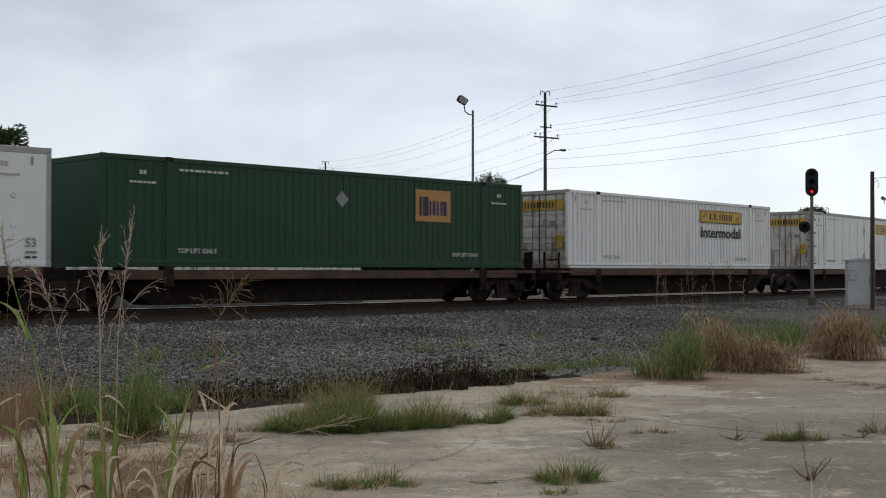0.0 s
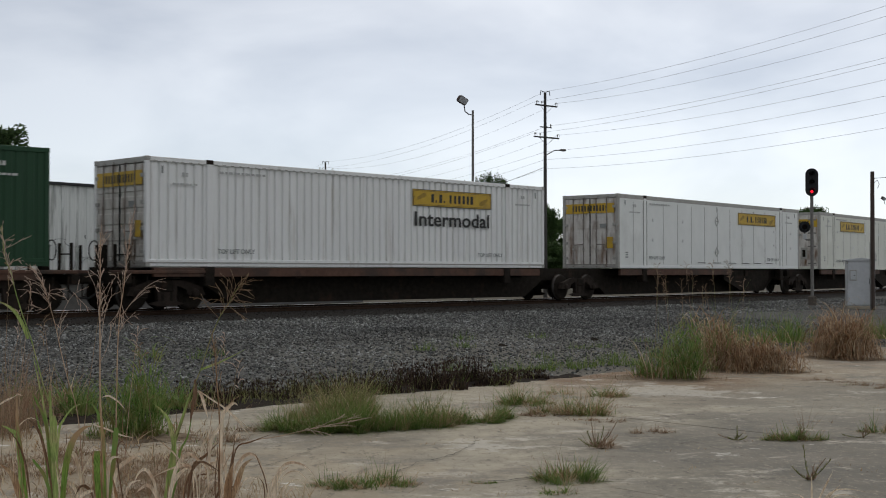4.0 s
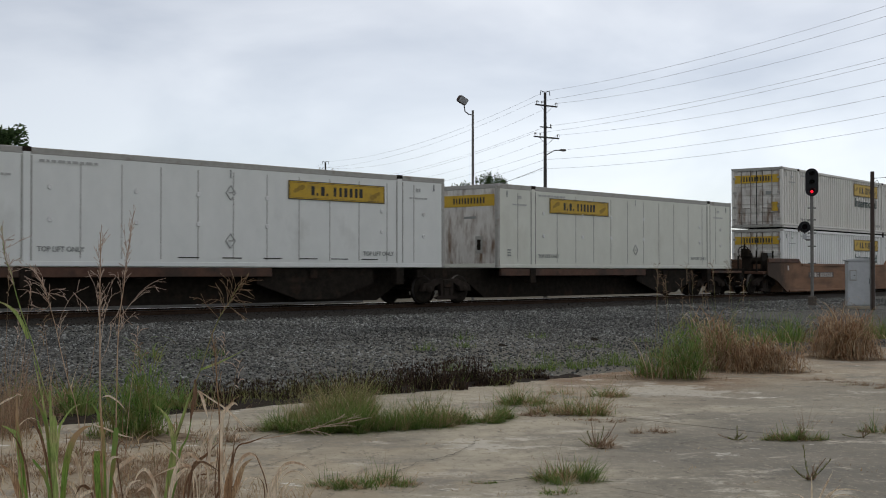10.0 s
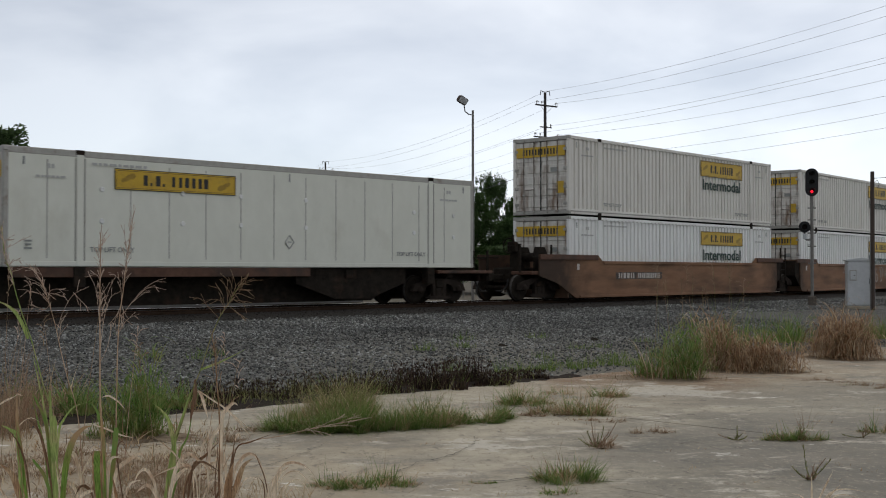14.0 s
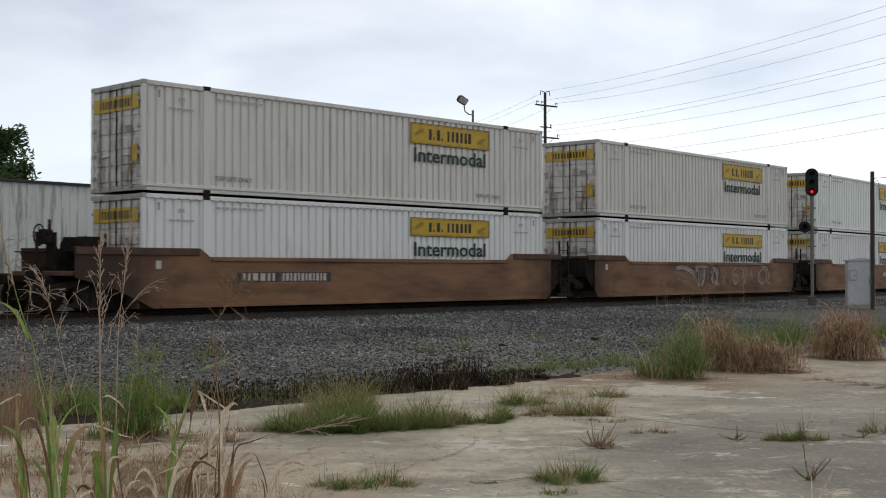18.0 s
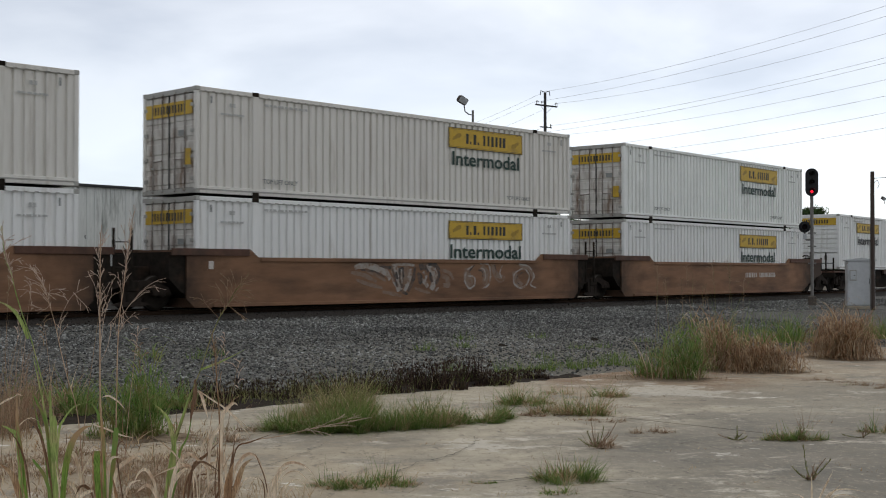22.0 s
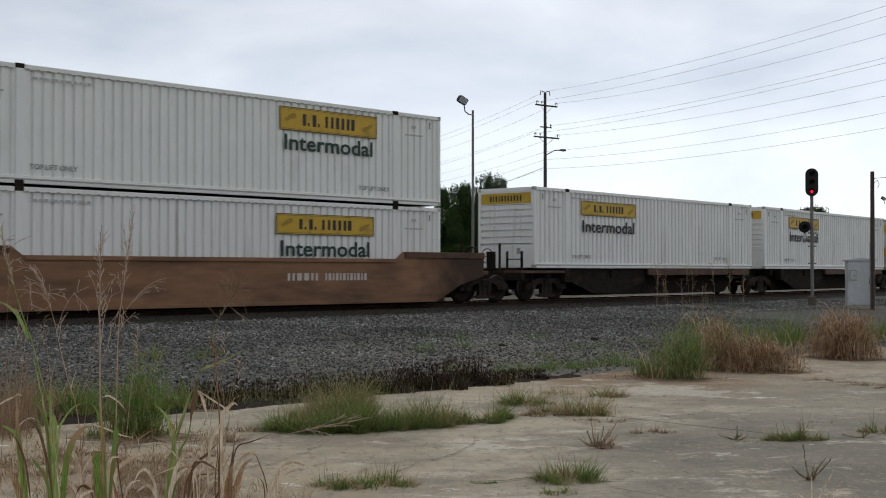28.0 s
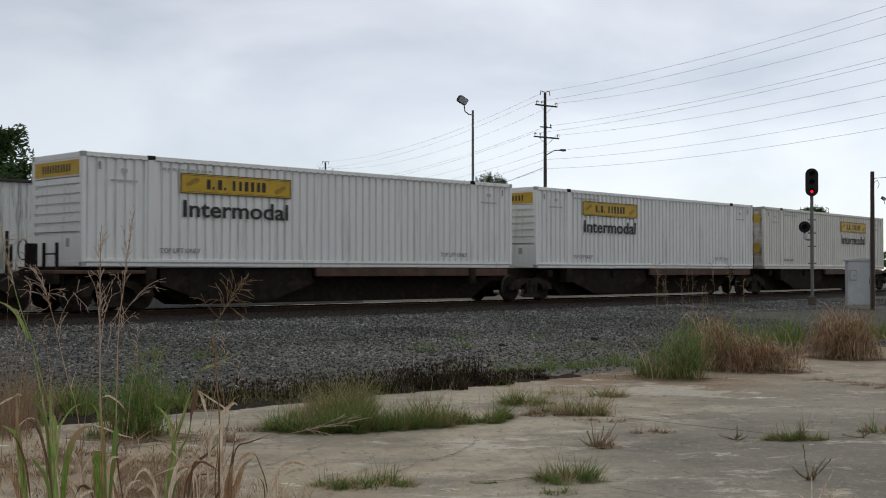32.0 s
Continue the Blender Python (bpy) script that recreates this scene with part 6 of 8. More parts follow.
# low fence behind the gap beside the warehouse
fx, fy = beside_track(46, 24)
fence = thing("fence", "low grey pipe fence in front of the dark trees", "fence", at=pose(fx, fy, -0.1, 0, 0, math.degrees(track_centre(46)[2])))
for k in range(9):
    part("post", Shape().rod((-12 + 3 * k, 0, 0), (-12 + 3 * k, 0, 1.5), 0.04, 8), M_STEELPOLE, fence)
for z in (0.75, 1.45):
    part("rail", Shape().rod((-12, 0, z), (12, 0, z), 0.03, 8), M_STEELPOLE, fence)


# ---------- plants ----------
RNG = np.random.default_rng(11)


def grow(bx, by, bz, d, tilt, curl, hh, wd, fa=None, segs=5):
    """The strips themselves: foot, heading, tilt, curl, length and width of every blade."""
    n = len(bx)
    if fa is None:
        fa = d + np.pi / 2 + RNG.normal(0, 0.7, n)
    verts = np.zeros((n, (segs + 1) * 2, 3))
    cx, cy, cz = bx.copy(), by.copy(), bz.copy()
    for k in range(segs + 1):
        f = k / segs
        if k:
            th = np.minimum(tilt + curl * ((k - 0.5) / segs) ** 1.25, 2.9)
            cx = cx + hh / segs * np.sin(th) * np.cos(d)
            cy = cy + hh / segs * np.sin(th) * np.sin(d)
            cz = np.maximum(cz + hh / segs * np.cos(th), 0.004)
        w = wd * (1 - f ** 1.6) * (0.75 + 0.5 * np.sin(np.pi * min(1, f + 0.2))) + 0.0006
        for sgn, j in ((-1, 2 * k), (1, 2 * k + 1)):
            verts[:, j, 0] = cx + sgn * w / 2 * np.cos(fa)
            verts[:, j, 1] = cy + sgn * w / 2 * np.sin(fa)
            verts[:, j, 2] = cz
    base = (np.arange(n) * (segs + 1) * 2)[:, None, None]
    idx = np.array([[2 * k, 2 * k + 1, 2 * k + 3, 2 * k + 2] for k in range(segs)])[None]
    return verts.reshape(-1, 3), (base + idx).reshape(-1, 4)


def blades(n, r, h0, h1, width, lean, droop, rx=None, segs=5, lift=0.0):
    """Blades of grass round the origin: narrow tapering strips that curl over towards their tips."""
    rx = r if rx is None else rx
    a = RNG.uniform(0, 2 * np.pi, n)
    q = np.sqrt(RNG.uniform(0, 1, n)) * RNG.uniform(0.75, 1.15, n)
    bx, by = rx * q * np.cos(a), r * q * np.sin(a)
    hh = (h0 + (h1 - h0) * RNG.beta(1.3, 1.7, n) * 1.15) * (1.1 - 0.35 * np.minimum(q, 1))
    d = a + RNG.normal(0, 1.1, n)
    tilt = np.abs(RNG.normal(0, lean, n)) * 0.8
    curl = (0.3 + 0.8 * RNG.gamma(1.3, 0.75, n)) * droop
    wd = RNG.uniform(0.6, 1.2, n) * width
    fa = d + np.pi / 2 + RNG.normal(0, 0.7, n)
    cz = lift * RNG.beta(1.4, 1.3, n) * (1.1 - 0.45 * np.minimum(q, 1))
    return grow(bx, by, cz, d, tilt, curl, hh, wd, fa, segs)


def join(*sets):
    vs, fs, o = [], [], 0
    for v, f in sets:
        vs.append(v)
        fs.append(f + o)
        o += len(v)
    return np.concatenate(vs), np.concatenate(fs)


def moved(s, x, y, z=0.0):
    return s[0] + np.array((x, y, z)), s[1]


def clump(name, x, y, parts, label, group, z=0.0, category="grass", soil=0.0):
    """A plant of one or more kinds of blades, each kind a part."""
    ob = thing(name, label, category, group, at=pose(x, y, z))
    if soil:
        n = 22
        rim = [(soil * RNG.uniform(0.75, 1.2) * math.cos(2 * math.pi * i / n), soil * 0.8 * RNG.uniform(0.6, 1.2) * math.sin(2 * math.pi * i / n), -0.012) for i in range(n)]
        inner = [(px * 0.5, py * 0.5, 0.014) for px, py, pz in rim]
        sh = Shape()
        sh.v = rim + inner + [(0, 0, 0.03)]
        for i in range(n):
            j = (i + 1) % n
            sh.face((i, j, n + j, n + i), True)
            sh.face((n + i, n + j, 2 * n), True)
        part("soil", sh, M_DIRT, ob, "patch of sandy soil and litter")
    for pname, geo, mat in parts:
        tagged(part(pname, mesh_np(pname, *geo, mat, True), None, ob), kind="stuff")
    return ob


def ragged(n, r, rx, h0, h1, w, lean, droop):
    """Several uneven bunches of blades in an oval."""
    k = max(2, int(6 * rx / 0.35))
    sets = []
    for i in range(k):
        a, q = RNG.uniform(0, 2 * np.pi), RNG.uniform(0, 0.85)
        f = RNG.uniform(0.45, 1.15)
        sets.append(moved(blades(max(4, int(n / k * RNG.uniform(0.5, 1.5))), r * 0.35, h0 * f, h1 * f, w, lean, droop, rx * 0.32), rx * q * math.cos(a), r * q * math.sin(a)))
    return join(*sets)


def seedy(n, r, rx, h):
    """Short crumbly seeds held on edge round the stems."""
    sets = []
    for i in range(n):
        a, q = RNG.uniform(0, 2 * np.pi), RNG.uniform(0, 1) ** 0.5
        sets.append(moved(blades(5, 0.03, 0.03, 0.07, 0.016, 1.2, 0.5, segs=2), rx * q * math.cos(a), r * q * math.sin(a), h * RNG.uniform(0.35, 1.25)))
    return join(*sets)


def mop(stems, leaves, r, rx, h, ln, w, curl=2.8):
    """A tousled clump: upright stems and short leaves that leave them at all heights and curl down."""
    sets = []
    for i in range(6):
        a, q, f = RNG.uniform(0, 2 * np.pi), RNG.uniform(0.1, 0.8), RNG.uniform(0.65, 1.1)
        x, y = rx * q * math.cos(a), r * q * math.sin(a)
        sets.append(moved(blades(stems // 6, r * 0.4, h * 0.5 * f, h * f, w * 0.7, 0.2, 0.7, rx * 0.4), x, y))
        sets.append(moved(blades(leaves // 6, r * 0.5, ln * 0.4, ln, w, 0.9, curl, rx * 0.5, lift=h * 0.95 * f), x, y))
    sets.append(blades(leaves // 4, r * 1.2, ln * 0.3, ln, w, 1.1, curl, rx * 1.15, lift=h * 0.25))
    return join(*sets)


def sward(n, r, rx, h, w, lean, droop, crowns):
    """Grass from several crowns in an oval: upright in the middle, sprawling outwards round the rim."""
    a, q = RNG.uniform(0, 2 * np.pi, crowns), np.sqrt(RNG.uniform(0, 1, crowns))
    k = RNG.integers(0, crowns, n)
    f = RNG.uniform(0.35, 1.2, crowns)
    bx = rx * q[k] * np.cos(a[k]) + RNG.normal(0, 0.012 + rx * 0.05, n)
    by = r * q[k] * np.sin(a[k]) + RNG.normal(0, 0.012 + r * 0.05, n)
    d = a[k] + RNG.normal(0, 1.3, n)
    tilt = lean * (0.12 + q[k] * 0.7) * RNG.uniform(0.2, 1.9, n) + np.abs(RNG.normal(0, 0.3, n))
    hh = h * f[k] * (1.1 - 0.35 * q[k] ** 2) * (0.25 + 0.95 * RNG.beta(1.4, 1.6, n))
    return grow(bx, by, np.zeros(n), d, tilt, droop * RNG.gamma(1.6, 0.6, n), hh, w * RNG.uniform(0.6, 1.25, n))


def tuft(x, y, r, h, n, dry=0.3, rx=None, z=0.0, label="", w=0.0050, lean=0.92, green_of=None):
    rx = r if rx is None else rx
    green, straw = int(n * (1 - dry)), int(n * dry) + n // 9
    crowns = max(4, int(15 * rx / 0.25))
    parts = []
    if green > 8:
        parts.append(("foliage", join(sward(green, r, rx, h * 1.15, w, lean, 0.9, crowns), sward(int(green * 0.05) + 2, r, rx, h * 1.7, w * 0.5, lean * 0.6, 0.5, crowns), sward(int(green * 0.35), r * 1.05, rx * 1.05, h * 0.55, w, lean * 1.7, 0.6, crowns)), green_of or M_GRASS))
    if straw > 8:
        parts.append(("dry_foliage", join(sward(straw, r * 1.05, rx * 1.05, h * 1.0, w * 0.85, lean * 1.15, 0.8, crowns), sward(int(straw * 0.1) + 3, r, rx, h * 1.5, w * 0.6, lean * 0.6, 0.5, crowns)), M_STRAW if dry < 0.9 else M_BROWNWEED))
    return clump("grass_tuft", x, y, parts, label or ("green grass tuft growing in the old concrete" if dry < 0.5 else "dry brownish grass tuft in the old concrete"), "grass tufts in the yard", z)


def spot(px, py, z=0.0):
    """A place on the yard given by its bearing, in thousandths of the lens's focal length."""
    d = (EYE_Z - z) * 1000 / py
    return px / 1000 * d, d


# tufts: bearing right and down (thousandths), half-depth, half-width, height, blades, dry share
YARD_TUFTS = (
    (-64, 175.5, 0.21, 0.38, 0.18, 900, 0.30),
    (101, 171.3, 0.19, 0.27, 0.24, 800, 0.18),
    (95, 181.9, 0.07, 0.15, 0.08, 110, 0.20),
    (33, 173.6, 0.05, 0.10, 0.04, 90, 0.30),
    (126, 143.8, 0.14, 0.17, 0.21, 260, 0.97),
    (172, 132.3, 0.10, 0.25, 0.11, 260, 0.97),
    (287, 138.1, 0.11, 0.32, 0.15, 620, 0.35),
    (288, 138.4, 0.08, 0.19, 0.16, 300, 0.05),
    (361, 132.2, 0.12, 0.23, 0.18, 420, 0.30),
)
STRIP_TUFTS = (
    (-129, 129.7, 0.20, 0.26, 0.30, 900, 0.12),
    (-104, 130.4, 0.24, 0.34, 0.36, 1500, 0.12),
    (-74, 130.4, 0.24, 0.34, 0.43, 1600, 0.15),
    (-44, 128.7, 0.22, 0.31, 0.35, 1300, 0.18),
    (-15, 126.7, 0.17, 0.29, 0.38, 1200, 0.30),
    (7, 124.8, 0.13, 0.21, 0.30, 500, 0.40),
    (31, 123.7, 0.15, 0.25, 0.26, 800, 0.10),
    (47, 120.4, 0.11, 0.14, 0.33, 500, 0.08),
    (-160, 130.4, 0.17, 0.28, 0.11, 300, 0.95),
)
SIDE_TUFTS = (
    (66, 109.0, 0.26, 0.34, 0.29, 1000, 0.40),
    (79, 118.1, 0.11, 0.21, 0.14, 300, 0.97),
    (117, 117.5, 0.18, 0.30, 0.44, 620, 0.72),
    (97, 116.0, 0.18, 0.36, 0.30, 560, 0.72),
    (136, 102.5, 0.18, 0.24, 0.29, 480, 0.60),
    (128, 122.9, 0.14, 0.36, 0.07, 260, 0.97),
    (93, 100.8, 0.18, 0.22, 0.15, 200, 0.80),
)
EDGE_TUFTS = (
    (128, 111.0, 0.25, 0.40, 0.06, 200, 0.97),
    (314, 89.5, 0.10, 0.30, 0.07, 240, 0.97),
    (330, 91.3, 0.10, 0.34, 0.06, 240, 0.97),
    (348, 93.6, 0.12, 0.40, 0.09, 300, 0.97),
    (366, 96.0, 0.12, 0.36, 0.08, 260, 0.97),
    (-186, 140.0, 0.25, 0.30, 0.16, 300, 0.95),
    (-205, 150.0, 0.25, 0.30, 0.16, 260, 0.95),
    (-318, 150.0, 0.3, 0.4, 0.16, 260, 0.95),
)
for px, py, r, rx, h, n, dry in YARD_TUFTS + STRIP_TUFTS + SIDE_TUFTS + EDGE_TUFTS:
    x, y = spot(px, py)
    tuft(x, y, r, h, n, dry, rx)
def stem_weed(x, y, stems, label):
    """A sparse weed: a few stiff stems from one foot, each with small leaves and a seedy tip."""
    rng = random.Random(int(x * 100))
    ob = thing("sparse_weed", label, "weed", "sparse weeds in the yard", at=pose(x, y, 0))
    for dx, dz in stems:
        s = Shape()
        pts = smooth_line([(0, 0, 0), (dx * 0.6, rng.uniform(-0.03, 0.03), dz * 0.45), (dx, rng.uniform(-0.06, 0.06), dz)], 8)
        for i, (a, b) in enumerate(zip(pts[:-1], pts[1:])):
            s.rod(a, b, 0.004 - 0.0003 * i, 5, 0.0037 - 0.0003 * i, False)
            for q in range(3):
                o = Vector((rng.uniform(-1, 1), rng.uniform(-1, 1), rng.uniform(0.2, 1.2))) * 0.016
                s.rod(a.lerp(b, rng.random()), b + o, 0.003, 4, 0.0008, False)
        part("stem", s, M_BROWNWEED if rng.random() < 0.5 else M_YELLOWGRASS, ob)
    return ob


# one thin stem that stands over the green tuft beside the dark patch
x, y = spot(296, 138.0)
tuft(x, y, 0.02, 0.36, 30, 0.99, 0.02, w=0.004, lean=0.1, label="single thin dry stem standing in a crack")

x, y = spot(301, 171.5)
stem_weed(x, y, ((-0.13, 0.10), (-0.09, 0.06), (-0.04, 0.27), (0.03, 0.12), (0.08, 0.10), (0.10, 0.17), (0.16, 0.165), (0.06, 0.04), (-0.03, 0.05)), "sparse dark weed with stiff spreading stems in the concrete")
x, y = spot(240, 138.5)
stem_weed(x, y, ((-0.15, 0.05), (-0.08, 0.03), (0.03, 0.12), (0.06, 0.06), (0.12, 0.03), (0.02, 0.05)), "small dark sprawling weed in the concrete")
x, y = spot(345, 136.5)
stem_weed(x, y, ((-0.2, 0.03), (0.0, 0.09), (0.03, 0.12), (0.05, 0.05)), "small dark sprawling weed in the concrete")
x, y = spot(126, 144.5)
stem_weed(x, y, ((-0.16, 0.08), (-0.09, 0.16), (-0.04, 0.22), (0.02, 0.14), (0.07, 0.19), (0.12, 0.16), (0.17, 0.22), (0.2, 0.1)), "reddish-brown weed with stiff stems in the concrete")

# yellowish bush of fine grass behind the strip
x, y = spot(-83, 118.5)
tuft(x, y, 0.32, 0.54, 1900, 0.2, 0.34, label="tall fine yellow-green grass clump", w=0.0042, lean=0.6, green_of=M_YELLOWGRASS)
x, y = spot(-104, 120.5)
tuft(x, y, 0.25, 0.44, 700, 0.3, 0.3, label="tall fine yellow-green grass clump", w=0.0042, lean=0.6, green_of=M_YELLOWGRASS)
x, y = spot(-13, 122.5)
tuft(x, y, 0.2, 0.34, 500, 0.3, 0.26, label="tall fine yellow-green grass clump", w=0.0042, lean=0.5, green_of=M_YELLOWGRASS)

# the big clumps along the edge
def big_clump(px, py, label, kinds, z=0.0):
    """A large clump at a bearing; its blades stand in several bunches."""
    x, y = spot(px, py, z)
    kinds = kinds + ([("dead_matting", sward(320, 0.55, 0.95, 0.16, 0.006, 1.9, 0.8, 40), M_BROWNWEED)] if z == 0 else [])
    clump("grass_clump", x, y, kinds, label, "big grass clumps", z, soil=0.9 if z == 0 else 0.0)


big_clump(187, 88.0, "tall green grass clump at the edge of the concrete", [("foliage", mop(110, 620, 0.34, 0.42, 0.98, 0.5, 0.0125, 2.3), M_REED), ("dry_foliage", ragged(120, 0.42, 0.55, 0.25, 1.3, 0.010, 0.5, 1.2), M_STRAW)])
big_clump(168, 87.0, "small green grass clump at the edge of the concrete", [("foliage", ragged(200, 0.24, 0.3, 0.2, 0.8, 0.012, 0.5, 0.9), M_REED), ("dry_foliage", ragged(160, 0.36, 0.56, 0.1, 0.45, 0.011, 1.0, 0.9), M_STRAW)])
big_clump(226, 80.5, "dry straw-brown grass clump with a few green blades", [("loose_strands", ragged(40, 0.45, 0.6, 0.3, 1.0, 0.007, 0.8, 2.8), M_STRAW), ("dry_foliage", mop(24, 720, 0.38, 0.44, 0.98, 0.9, 0.0105, 3.8), M_DRYCLUMP), ("foliage", ragged(60, 0.36, 0.44, 0.8, 1.6, 0.012, 0.28, 0.7), M_REED)])
big_clump(252, 82.0, "dry straw-brown grass clump leaning over others", [("loose_strands", ragged(40, 0.45, 0.6, 0.3, 1.0, 0.007, 0.8, 2.8), M_STRAW), ("dry_foliage", mop(14, 460, 0.34, 0.42, 0.52, 0.85, 0.0105, 3.8), M_DRYCLUMP)])
big_clump(268, 82.5, "dry straw-brown grass clump drooping over the concrete", [("loose_strands", ragged(40, 0.45, 0.6, 0.3, 1.0, 0.007, 0.8, 2.8), M_STRAW), ("dry_foliage", mop(12, 520, 0.34, 0.44, 0.54, 0.85, 0.0105, 3.8), M_DRYCLUMP)])
big_clump(240, 62.0, "green weeds behind the dry clump", [("foliage", ragged(300, 0.72, 1.38, 0.4, 1.35, 0.014, 0.36, 0.8), M_REED)], 0.05)
big_clump(280, 58.0, "green weeds near the signal", [("foliage", ragged(240, 0.6, 1.0, 0.3, 1.0, 0.014, 0.4, 0.8), M_REED)], 0.08)
big_clump(315, 70.5, "dry brown grass clump beside a larger one", [("loose_strands", ragged(40, 0.45, 0.6, 0.3, 1.0, 0.007, 0.8, 2.8), M_STRAW), ("dry_foliage", mop(20, 520, 0.34, 0.42, 0.80, 0.9, 0.0115, 3.8), M_DRYCLUMP)])
big_clump(339, 72.0, "large dry reddish-brown grass clump", [("loose_strands", ragged(40, 0.45, 0.6, 0.3, 1.0, 0.007, 0.8, 2.8), M_STRAW), ("dry_foliage", mop(30, 950, 0.42, 0.50, 1.08, 1.0, 0.0115, 3.8), M_DRYCLUMP)])
big_clump(364, 55.0, "green weeds near the cabinet", [("foliage", ragged(420, 0.72, 1.0, 0.3, 0.9, 0.013, 0.5, 0.8), M_GRASS)], 0.1)
big_clump(-252, 136.0, "upright green grass clump in a joint of the concrete", [("foliage", join(mop(150, 420, 0.22, 0.27, 0.95, 0.4, 0.010, 1.6), ragged(340, 0.36, 0.43, 0.1, 0.5, 0.009, 0.8, 0.9)), M_REED), ("dry_foliage", ragged(240, 0.42, 0.5, 0.05, 0.5, 0.009, 1.0, 1.1), M_STRAW)])
big_clump(-300, 118.0, "low green grass clump at the edge of the gravel", [("foliage", ragged(420, 0.3, 0.5, 0.15, 0.75, 0.012, 0.55, 0.9), M_REED)])
big_clump(-225, 113.0, "low green grass clump with yellowing blades at the gravel", [("foliage", ragged(420, 0.3, 0.75, 0.12, 0.7, 0.012, 0.55, 0.9), M_REED), ("dry_foliage", ragged(140, 0.36, 0.75, 0.1, 0.6, 0.008, 0.6, 0.9), M_STRAW)])
big_clump(-335, 112.0, "low green grass clump behind dry stalks", [("foliage", ragged(330, 0.36, 0.62, 0.1, 0.6, 0.012, 0.55, 0.8), M_GRASS), ("dry_foliage", ragged(360, 0.36, 0.62, 0.2, 0.8, 0.009, 0.5, 0.9), M_STRAW)])

# dark damp soil along the toe of the gravel, and the seedy weeds that grow from it
rng = random.Random(61)
soil_v, soil_f = [], []
for i in range(46):
    q = 5.4 + i * 0.18
    near, far = -17.62 + rng.uniform(-0.09, 0.09), -16.75 + rng.uniform(-0.25, 0.25) - (0.35 if q > 12.2 else 0.0)
    for k in range(4):
        v = near + (far - near) * k / 3
        soil_v.append((*beside_track(q, v), bed_height(v) + (0.012, 0.045, 0.045, -0.01)[k] + rng.uniform(-0.006, 0.006)))
    if i:
        soil_f += [(4 * i - 4 + k, 4 * i - 3 + k, 4 * i + 1 + k, 4 * i + k) for k in range(3)]
toe = part("soil_strip", mesh_np("soil_strip", soil_v, soil_f, M_DARKSOIL, True), None)
tagged(toe, "strip of dark damp soil between the gravel and the concrete", "soil", kind="structure")
for k in range(13):
    f = k / 12
    px = -200 + 265 * f
    py = 108.6 - 19 * f + (2.0 if k % 2 else -1.5)
    x, y = spot(px, py)
    hh = (0.20, 0.22, 0.18, 0.20, 0.22, 0.19, 0.18, 0.22, 0.25, 0.31, 0.29, 0.15, 0.10)[k]
    clump("dark_weed", x, y, [("dark_foliage", join(ragged(240 if k < 7 else 420, 0.3, 0.36, hh * 0.2, hh * 1.1, 0.022, 0.32, 0.4), ragged(26, 0.22, 0.34, hh * 0.9, hh * 1.9, 0.020, 0.22, 0.25), seedy(60 if k < 7 else 110, 0.2, 0.34, hh)), M_DUSK), ("foliage", blades(110 if k < 7 else 45, 0.3, 0.05, 0.34, 0.008, 0.5, 0.6, 0.34), M_YELLOWGRASS)], "dark brown seedy weed at the toe of the gravel", "dark weeds along the gravel", category="weed")

# thin weeds scattered over the gravel
gs = []
for k in range(46):
    s, v = RNG.uniform(9, 34), RNG.uniform(-17.3, -11.5) if k % 3 else RNG.uniform(-17.4, -15.6)
    x, y = beside_track(s, v)
    gs.append(moved(blades(int(RNG.uniform(25, 70)), 0.25, 0.08, RNG.uniform(0.18, 0.36), 0.007, 0.5, 0.6), x, y, bed_height(v)))
weeds = part("gravel_weeds", mesh_np("gravel_weeds", *join(*gs), M_GRASS, True), None)
tagged(weeds, "thin green weeds scattered over the gravel", "weeds", kind="stuff")

# low litter of dead grass and fine weeds on the yard
gs = []
for k in range(90):
    px, py = RNG.uniform(-360, -185), RNG.uniform(125, 185)
    x, y = spot(px, py)
    gs.append(moved(blades(int(RNG.uniform(8, 26)), 0.2, 0.04, 0.16, 0.006, 1.4, 0.8), x, y))
for k in range(60):
    px, py = RNG.uniform(-60, 365), RNG.uniform(85, 185)
    x, y = spot(px, py)
    gs.append(moved(blades(int(RNG.uniform(3, 9)), 0.08, 0.02, 0.06, 0.004, 1.4, 0.8), x, y))
litter = part("dead_grass_litter", mesh_np("dead_grass_litter", *join(*gs), M_STRAW, True), None)
tagged(litter, "dead dry grass littered over the concrete", "litter", kind="stuff")


